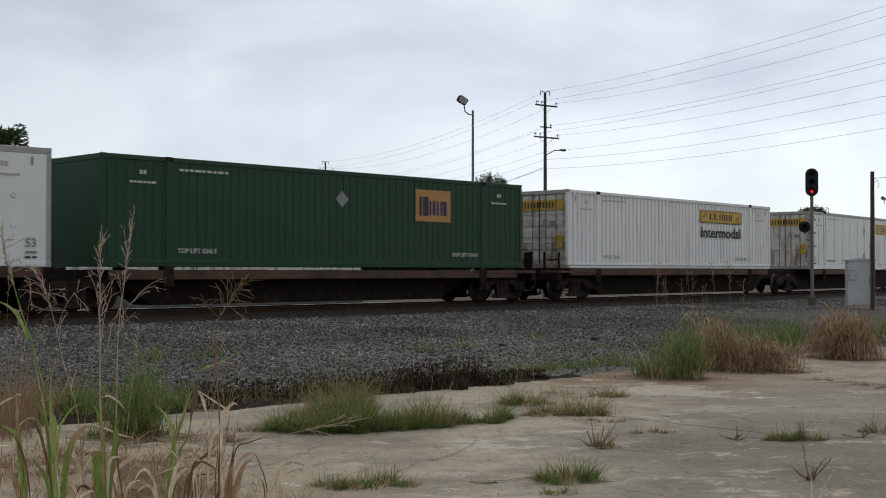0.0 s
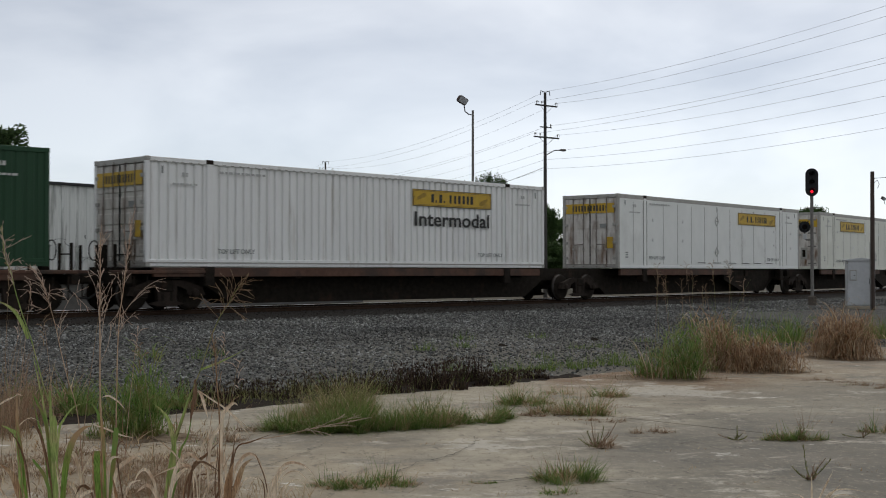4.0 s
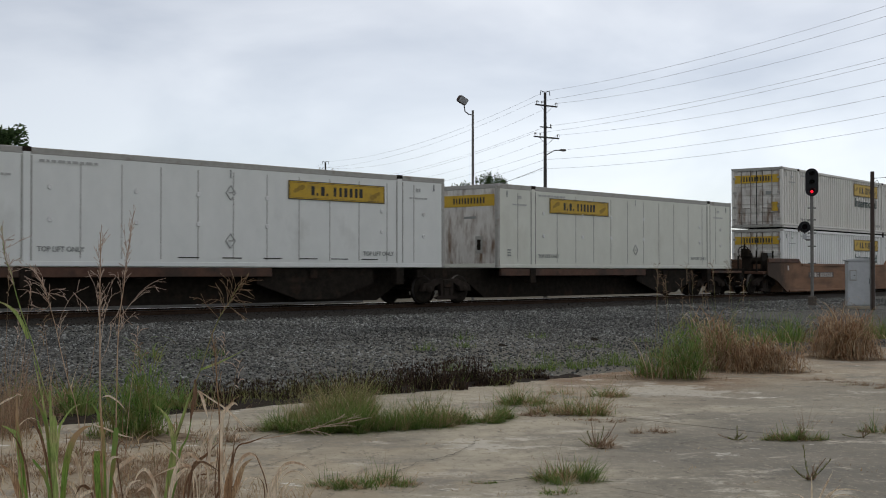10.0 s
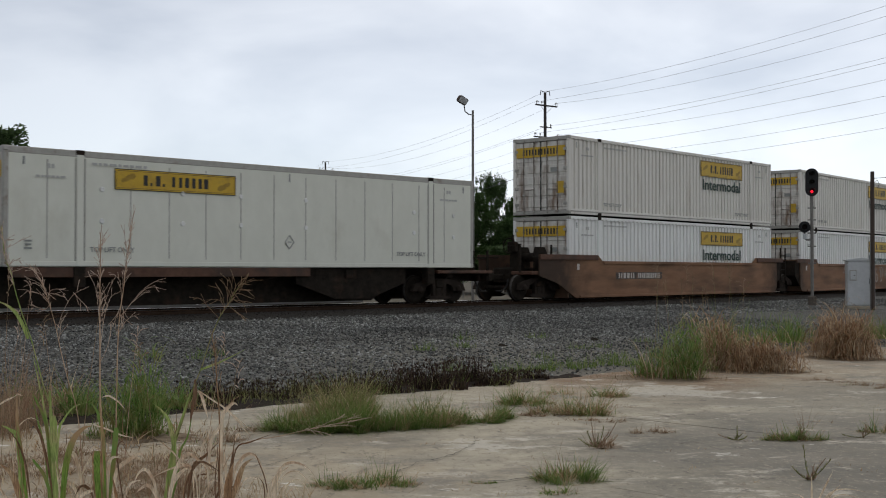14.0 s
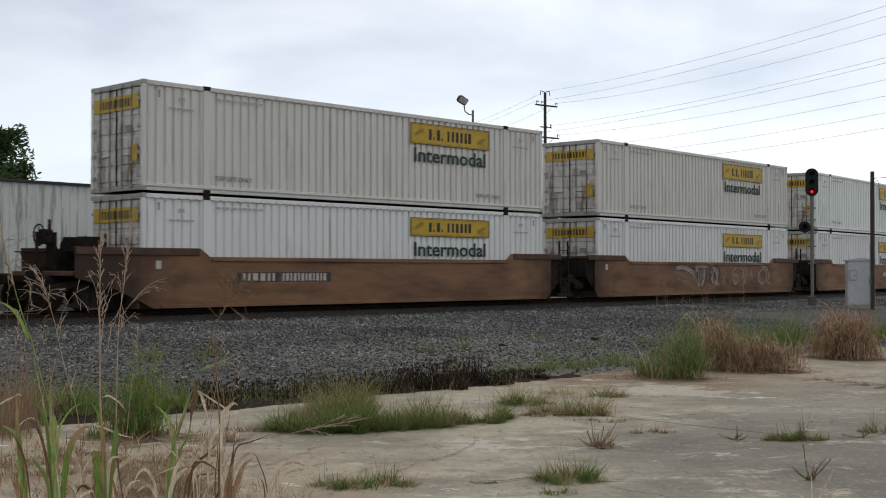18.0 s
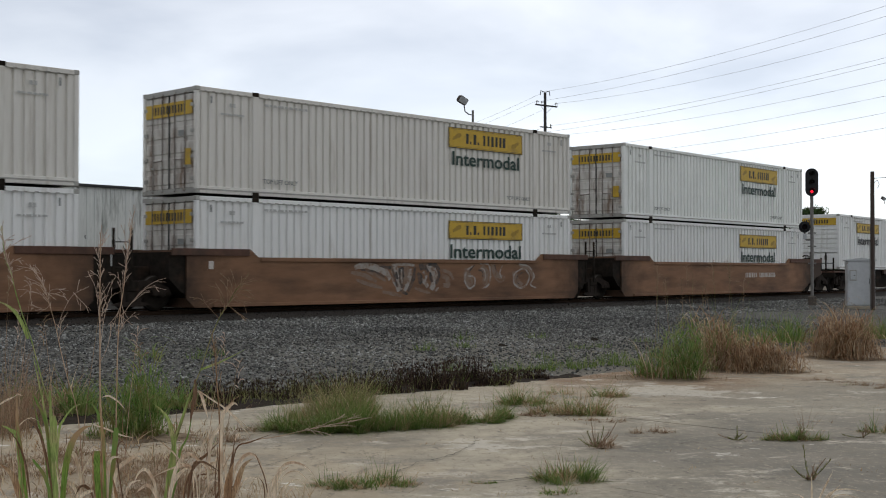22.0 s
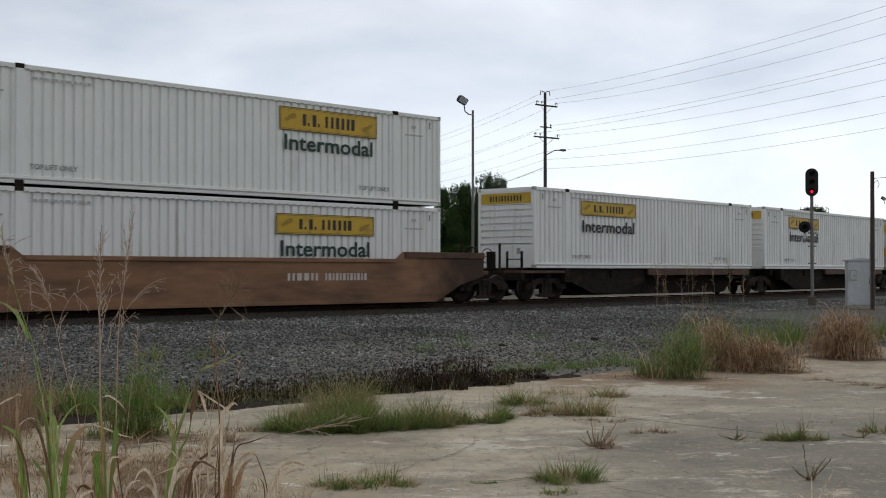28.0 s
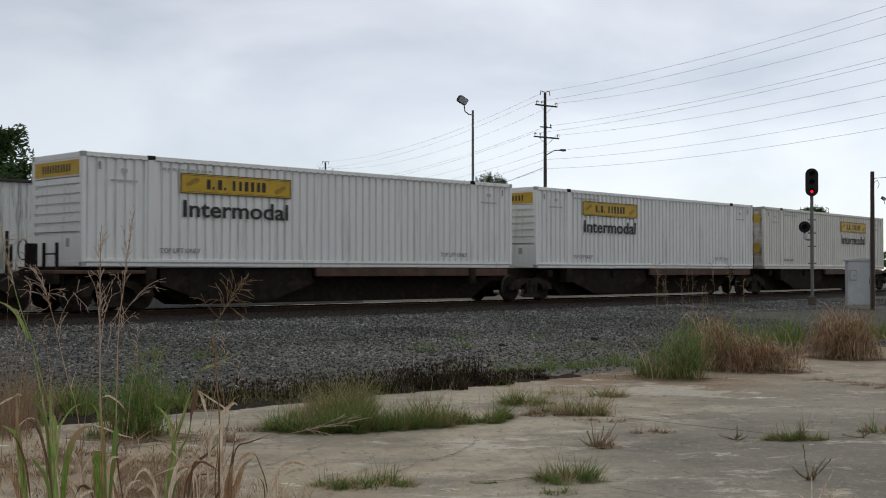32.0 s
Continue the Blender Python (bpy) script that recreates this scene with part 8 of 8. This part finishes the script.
seed_stalk(-1.862, 8.3, ((0, 0.027), (0.022, 0.373), (0.094, 0.595), (0.155, 0.795), (0.212, 0.949), (0.277, 1.142), (0.342, 1.296), (0.388, 1.373), (0.449, 1.473), (0.496, 1.527)), (
    ((0.373, 1.342), (0.357, 1.45), (0.314, 1.52)),
    ((0.388, 1.373), (0.388, 1.469), (0.353, 1.558)),
    ((0.403, 1.404), (0.418, 1.489), (0.395, 1.558)),
    ((0.426, 1.442), (0.449, 1.508), (0.438, 1.566)),
    ((0.472, 1.5), (0.488, 1.527), (0.488, 1.566)),
    ((0.472, 1.5), (0.511, 1.527), (0.557, 1.55)),
    ((0.449, 1.473), (0.496, 1.481), (0.557, 1.473)),
    ((0.426, 1.442), (0.473, 1.45), (0.527, 1.435)),
    ((0.411, 1.412), (0.473, 1.404), (0.535, 1.381)),
    ((0.373, 1.342), (0.342, 1.4), (0.295, 1.412), (0.233, 1.404)),
    ((0.334, 1.28), (0.265, 1.354), (0.203, 1.415), (0.129, 1.427)),
    ((0.388, 1.373), (0.458, 1.327), (0.523, 1.265)),
), M_YELLOWGRASS, M_BROWNWEED, 0.0055, "tall yellow-green grass stalk with a fanned seed head", ((((0.204, 0.93), (0.274, 0.957), (0.351, 0.988), (0.501, 1.065)), 0.018, M_PALEGREEN),))
seed_stalk(-1.505, 8.2, ((0, 0), (-0.002, 0.463), (-0.002, 0.691), (-0.018, 0.843), (-0.03, 0.995), (-0.046, 1.147)), (
    ((-0.002, 0.71), (0.02, 0.767), (0.035, 0.813)),
    ((-0.01, 0.767), (0.005, 0.843), (0.012, 0.919)),
    ((-0.018, 0.843), (-0.041, 0.919), (-0.049, 0.995)),
    ((-0.026, 0.957), (-0.019, 1.033), (-0.019, 1.124)),
), M_RUST, M_BROWNWEED, 0.006, "withered rusty grass stalk")
seed_stalk(-1.6, 8.2, ((0, 0), (0.06, 0.13), (0.215, 0.42), (0.516, 0.497), (0.745, 0.547), (1.07, 0.612)), (
    ((0.745, 0.547), (0.85, 0.595), (0.95, 0.625)),
    ((0.80, 0.555), (0.90, 0.562), (1.0, 0.552)),
    ((0.88, 0.572), (0.97, 0.615), (1.04, 0.64)),
    ((0.68, 0.533), (0.76, 0.522), (0.83, 0.50)),
), M_DRYSTALK, M_SEED, 0.0035, "pale dry grass stalk bowed low over the concrete")
# thinner dry stalks between the tall ones
for k, (px, dist, top, lean) in enumerate(((-363, 9.0, 1.62, 0.05), (-352, 9.3, 1.5, 0.12), (-341, 9.0, 1.3, -0.08), (-318, 9.5, 1.22, -0.1), (-298, 9.2, 1.42, 0.16), (-262, 9.3, 1.15, 0.1), (-236, 9.0, 1.05, -0.12), (-196, 9.0, 1.12, 0.15), (-182, 8.8, 0.95, 0.12))):
    thin_stalk(px / 1000 * dist, dist, top, lean, 4, 40 + k, 0.0028, 0.26, M_DRYSTALK if k % 2 else M_BROWNWEED, M_SEED if k % 3 else M_BROWNWEED)
# reddish-brown low weeds among them
for px, py, h, n in ((-362, 160, 0.2, 260), (-345, 168, 0.2, 260), (-330, 158, 0.2, 260), (-296, 152, 0.18, 220), (-288, 165, 0.22, 260), (-270, 158, 0.2, 260), (-255, 168, 0.22, 300), (-238, 160, 0.2, 280), (-226, 172, 0.24, 300), (-208, 164, 0.18, 240), (-262, 180, 0.26, 280), (-236, 184, 0.26, 280), (-216, 182, 0.24, 260), (-200, 178, 0.16, 160), (-310, 182, 0.2, 200)):
    x, y = spot(px, py)
    clump("brown_weed", x, y, [("dry_foliage", join(sward(int(n * 1.2), 0.24, 0.32, h * 0.75, 0.0032, 1.0, 1.2, 26), mop(14, 120, 0.2, 0.3, h * 0.6, 0.12, 0.0032, 1.8)), M_BROWNWEED)], "low reddish-brown withered weed on the concrete", "brown weeds in the foreground", category="weed")
for px, py, h in ((-362, 122, 0.50), (-348, 127, 0.42), (-336, 121, 0.34), (-356, 134, 0.34)):
    x, y = spot(px, py)
    clump("brown_weed", x, y, [("dry_foliage", join(mop(40, 260, 0.24, 0.3, h, 0.2, 0.006, 1.8), sward(160, 0.28, 0.34, h * 0.6, 0.005, 1.0, 1.2, 9)), M_BROWNWEED)], "low reddish-brown withered weed on the concrete", "brown weeds in the foreground", category="weed")
# low green weeds where the gravel meets the concrete
for k in range(9):
    px, py = 52 + 13 * k + RNG.uniform(-4, 4), 83.5 - 0.9 * k + RNG.uniform(-1.5, 1.0)
    x, y = spot(px, py, 0.02)
    clump("green_weed", x, y, [("foliage", ragged(90, 0.3, 0.4, 0.06, 0.42, 0.007, 0.5, 0.6), M_GRASS)], "thin green weed at the edge of the gravel", "green weeds along the gravel", 0.02, category="weed")
# fine dry grass behind and among the broad leaves
for px, dist, n, h, r in ((-359, 12.2, 90, 1.35, 0.26), (-350, 12.6, 60, 1.1, 0.3), (-364, 11.6, 80, 1.5, 0.22), (-338, 12.4, 34, 0.95, 0.3), (-225, 8.5, 70, 0.28, 0.3)):
    clump("dry_grass", px / 1000 * dist, dist, [("dry_foliage", blades(n, r, h * 0.4, h, 0.0042, 0.25, 0.7), M_BROWNWEED)], "fine dry mauve-brown grass in the foreground", "dry grass in the foreground")
for px, dist, h in ((-150, 8.1, 0.24), (-132, 8.0, 0.26), (-115, 8.1, 0.18)):
    clump("dry_grass", px / 1000 * dist, dist, [("dry_foliage", mop(20, 60, 0.10, 0.14, h, 0.24, 0.004, 1.4), M_PALESTALK)], "fine dry straw-coloured grass in the foreground", "dry grass in the foreground")
# seed heads over the clumps beside the gravel
for k in range(13):
    rng = random.Random(900 + k)
    px, dist = 172 + 6.2 * k + rng.uniform(-3, 3), rng.uniform(19.8, 21.5)
    thin_stalk(px / 1000 * dist, dist, rng.uniform(1.25, 1.85), rng.uniform(-0.15, 0.15), 5, 70 + k, 0.0035, rng.uniform(0.3, 0.5), M_YELLOWGRASS if k % 2 else M_BROWNWEED, M_BROWNWEED if k % 3 else M_DRYSTALK)


# ---------- trees ----------
def tree(seed, height, spread, name="tree", label="", leaf=0.17, clumps=70, leaves=34, trunk_part=0.35):
    """Trunk and limbs, and a crown of many small leaves in uneven clumps."""
    rng = random.Random(seed)
    ob = thing(name, label, "tree", "trees behind the railway")
    tr = Shape()
    z, p, r = 0.0, Vector((0, 0, 0)), height * 0.022
    tips = []
    for k in range(5):
        q = p + Vector((rng.uniform(-0.25, 0.25), rng.uniform(-0.25, 0.25), height * 0.16))
        tr.rod(p, q, r, 9, r * 0.8, False)
        p, r = q, r * 0.8
        if k:
            for b in range(3):
                a = rng.uniform(0, 2 * math.pi)
                ln = spread * rng.uniform(0.5, 0.95) * (1.0 if k < 4 else 0.6)
                e = p + Vector((math.cos(a) * ln, math.sin(a) * ln, ln * rng.uniform(0.2, 0.75)))
                m = p.lerp(e, 0.5) + Vector((0, 0, 0.12 * ln))
                tr.rod(p, m, r * 0.55, 6, r * 0.35, False).rod(m, e, r * 0.35, 6, r * 0.12, False)
                tips += [m, e, e]
    tips.append(p)
    part("trunk", tr, M_BARK, ob)
    V, F = [], []
    for c in range(clumps):
        t = rng.choice(tips)
        cx = Vector((t.x + rng.gauss(0, spread * 0.2), t.y + rng.gauss(0, spread * 0.2), min(height, t.z + rng.gauss(0.1, 0.09) * height * 0.6)))
        if cx.z < height * trunk_part * 0.5:
            cx.z = height * trunk_part * (0.5 + 0.5 * rng.random())
        cr = spread * rng.uniform(0.10, 0.26)
        for q in range(leaves):
            d = Vector((rng.gauss(0, 1), rng.gauss(0, 1), rng.gauss(0, 0.75)))
            o = cx + d.normalized() * cr * rng.random() ** 0.4
            u = Vector((rng.gauss(0, 1), rng.gauss(0, 1), rng.gauss(0, 0.6))).normalized()
            w = u.orthogonal().normalized()
            s = leaf * rng.uniform(0.6, 1.3)
            i = len(V)
            V += [tuple(o - u * s), tuple(o - w * s * 0.45), tuple(o + u * s), tuple(o + w * s * 0.45)]
            F.append((i, i + 1, i + 2, i + 3))
    part("crown", mesh_np("crown", V, F, M_LEAF), None, ob)
    return ob


base_trees = [tree(3, 10.5, 3.6, label="dark green leafy tree with an uneven crown", clumps=190, leaves=70, trunk_part=0.2), tree(8, 9.0, 3.4, label="dark green bushy tree behind the railway", clumps=190, leaves=70, trunk_part=0.15), tree(21, 9.6, 3.0, label="green leafy tree showing over the warehouse roof", clumps=150, leaves=60)]
TREES = ((0, -6.3, 99, 0.63, 33), (1, -3.4, 96, 0.70, 150), (1, -8.0, 104, 0.66, 260), (0, 4.2, 104, 0.93, 40), (1, 3.7, 101, 0.62, 15), (1, 5.2, 101, 0.64, 115), (1, -4.6, 98, 0.74, 10), (1, 0.2, 101, 0.76, 200), (0, -2.2, 106, 0.68, 120), (1, 6.5, 106, 0.86, 70), (0, 7.6, 105, 0.74, 10), (1, 8.8, 104, 0.74, 99), (0, 10.5, 114, 0.62, 300), (1, 14.5, 112, 0.55, 20), (2, 44.6, 150, 0.97, 0), (1, 46.6, 152, 1.02, 80), (0, -8.5, 118, 0.75, 75), (1, 18.5, 118, 0.5, 130))
SHRUBS = ((1, 6.3, 95, 0.39, 20), (0, 7.6, 95, 0.39, 80), (1, 8.8, 96, 0.38, 140), (1, -7.6, 92, 0.36, 10), (1, -5.4, 91, 0.33, 70), (0, -3.2, 92, 0.34, 130), (1, -1.0, 91, 0.32, 190), (0, 1.2, 93, 0.34, 250), (1, 3.0, 92, 0.33, 310))
for i, (kind, x, y, sc, rz) in enumerate(TREES + SHRUBS):
    t = copy_thing(base_trees[kind], pose(x, y, -0.1, 0, 0, rz))
    wide = (0.36 if 2 < x < 7 and sc > 0.8 else 0.9 if 2 < x < 7 and sc > 0.4 else 0.6 if 7 < x < 9 or x > 40 else 1.1) * (1.9 if sc < 0.4 else 1.0)
    t.scale = (sc * wide, sc * wide, sc)
for kind, x, y, sc, rz, wide in ((1, 0.5, 100, 0.90, 40, 0.38), (1, 1.7, 102, 0.95, 100, 0.36), (0, 2.7, 99, 0.74, 210, 0.42), (1, 1.2, 98, 0.72, 300, 0.5), (1, 5.9, 103, 0.88, 200, 0.40)):
    t = copy_thing(base_trees[kind], pose(x, y, -0.1, 0, 0, rz))
    t.scale = (sc * wide, sc * wide, sc)
base_trees[2].matrix_basis = pose(-25.9, 68.0, -0.1, 0, 0, 30)
base_trees[0].matrix_basis = pose(-29.8, 71.0, -0.1, 0, 0, 200)
base_trees[1].matrix_basis = pose(-21.5, 132.0, -0.1, 0, 0, 90)

# far woods along the horizon
V, Fc = [], []
rng = random.Random(77)
for k in range(9000):
    a = rng.uniform(-0.9, 1.0)
    d = rng.uniform(330, 420)
    hgt = 6.0 + 2.5 * math.sin(a * 23) + 1.5 * math.sin(a * 61 + 1)
    o = Vector((math.sin(a) * d, math.cos(a) * d, rng.uniform(0, max(2.0, hgt))))
    u = Vector((rng.gauss(0, 1), rng.gauss(0, 1), rng.gauss(0, 0.7))).normalized()
    w = u.orthogonal().normalized()
    s = rng.uniform(0.8, 1.7)
    i = len(V)
    V += [tuple(o - u * s), tuple(o - w * s * 0.7), tuple(o + u * s), tuple(o + w * s * 0.7)]
    Fc.append((i, i + 1, i + 2, i + 3))
woods = part("far_woods", mesh_np("far_woods", V, Fc, M_LEAF), None)
tagged(woods, "far dark green woods along the horizon", "woods", kind="stuff")


# ---------- loose ballast stones, and litter on the gravel ----------
def stones(n, s0, s1, v0, v1, size):
    ss, vv = RNG.uniform(s0, s1, n), RNG.uniform(v0, v1, n)
    keep = RNG.random(n) < np.clip((vv + 17.5) / 1.9, 0.18, 1.0)  # sparser towards the dusty toe
    ss, vv, n = ss[keep], vv[keep], int(keep.sum())
    grid = np.arange(math.floor(s0) - 1, math.ceil(s1) + 2)
    tab = np.array([track_centre(float(q)) for q in grid])
    cx, cy, ch = (np.interp(ss, grid, tab[:, k]) for k in range(3))
    x, y = cx - vv * np.sin(ch), cy + vv * np.cos(ch)
    z = np.interp(vv, [p[0] for p in PROFILE], [p[1] for p in PROFILE])
    octa = np.array(((1, 0, 0), (-1, 0, 0), (0, 1, 0), (0, -1, 0), (0, 0, 1), (0, 0, -1)), float)
    tri = np.array(((0, 2, 4), (2, 1, 4), (1, 3, 4), (3, 0, 4), (2, 0, 5), (1, 2, 5), (3, 1, 5), (0, 3, 5)))
    r = size * RNG.uniform(0.5, 1.25, (n, 1, 1))
    v = octa[None] * RNG.uniform(0.6, 1.25, (n, 6, 1)) * r * np.array((1.0, 0.85, 0.62))
    v += RNG.normal(0, 0.15, v.shape) * r
    a = RNG.uniform(0, 2 * np.pi, n)
    c, s_ = np.cos(a)[:, None], np.sin(a)[:, None]
    vx, vy = v[..., 0] * c - v[..., 1] * s_, v[..., 0] * s_ + v[..., 1] * c
    v = np.stack((vx + x[:, None], vy + y[:, None], v[..., 2] + z[:, None] + RNG.uniform(-0.3, 0.5, (n, 1)) * r[:, :, 0]), -1)
    return v.reshape(-1, 3), (np.arange(n)[:, None, None] * 6 + tri[None]).reshape(-1, 3)


st = part("ballast_stones", mesh_np("ballast_stones", *join(stones(62000, 1, 30, -17.4, -7.0, 0.030), stones(40000, 8, 52, -9.0, -3.9, 0.034)), M_STONE), None)
# these stones carry both oil and the track's shade in their colour
st2 = part("grimy_stones", mesh_np("grimy_stones", *stones(27000, 2, 52, -4.2, 2.0, 0.034), M_SHADEDSTONE), None)
tagged(st2, "oily stones between the ties, their colour darkened for shade", "ballast", kind="stuff")
tagged(st, "loose grey crushed stones of the ballast", "ballast", kind="stuff")

for px, py, z, ln, rz in ((-18, 66.5, 0.12, 0.8, -52), (50, 61.0, 0.15, 0.2, 35), (125, 55.5, 0.18, 0.16, 10), (-30, 64.0, 0.12, 0.3, 10)):
    x, y = spot(px, py, z)
    ob = part("wood_scrap", Shape().prism([(-ln / 2, 0.0), (-ln * 0.3, -0.035), (ln * 0.35, -0.02), (ln / 2, 0.012), (ln * 0.1, 0.03), (-ln * 0.4, 0.04)], 0.0, 0.045), M_TIE, at=pose(x, y, z, 0, 3, rz))
    tagged(ob, "broken dark scrap of wood lying on the gravel", "wood scrap", "wood scraps on the gravel")


# cracks in the concrete
def crack(pts, w, seed):
    rng = random.Random(seed)
    line = []
    for (x0, y0), (x1, y1) in zip(pts[:-1], pts[1:]):
        for k in range(7):
            f = k / 7
            line.append((x0 + (x1 - x0) * f + rng.gauss(0, 0.018), y0 + (y1 - y0) * f + rng.gauss(0, 0.03)))
    line.append(pts[-1])
    s = Shape()
    for i in range(len(line) - 1):
        (a, b), (c, d) = line[i], line[i + 1]
        w0, w1 = w * rng.uniform(0.4, 1.1), w * rng.uniform(0.4, 1.1)
        s.quad((a, b - w0, 0.013), (c, d - w1, 0.013), (c, d + w1, 0.013), (a, b + w0, 0.013))
    part("crack", s, M_CRACK, yard)


crack([spot(-55, 171), spot(-20, 158), spot(12, 150), spot(25, 141), spot(27, 136)], 0.014, 1)
crack([spot(-185, 166), spot(-140, 158), spot(-110, 149), spot(-95, 140)], 0.011, 2)
crack([spot(150, 134), spot(215, 142), spot(250, 154)], 0.008, 3)
crack([spot(25, 174), spot(75, 170), spot(150, 172)], 0.009, 4)
crack([spot(240, 136), spot(300, 138), spot(360, 136)], 0.010, 5)


# ---------- everything that moves ----------
def motions():
    for box, s, z in BOXES:
        walk(box, train_rows(s, z))
    for car, s in CARS:
        walk(car, train_rows(s, RAIL_Z))
    # the wheels roll: four film frames a row
    turns = [(i * 4 / FPS, gone(i * 4 / FPS) / 0.458) for i in range(241)]
    for ws, x in WHEELS:
        walk(ws, [(t, pose(x, 0, 0.46) @ Matrix.Rotation(-a, 4, "Y")) for t, a in turns])


motions()
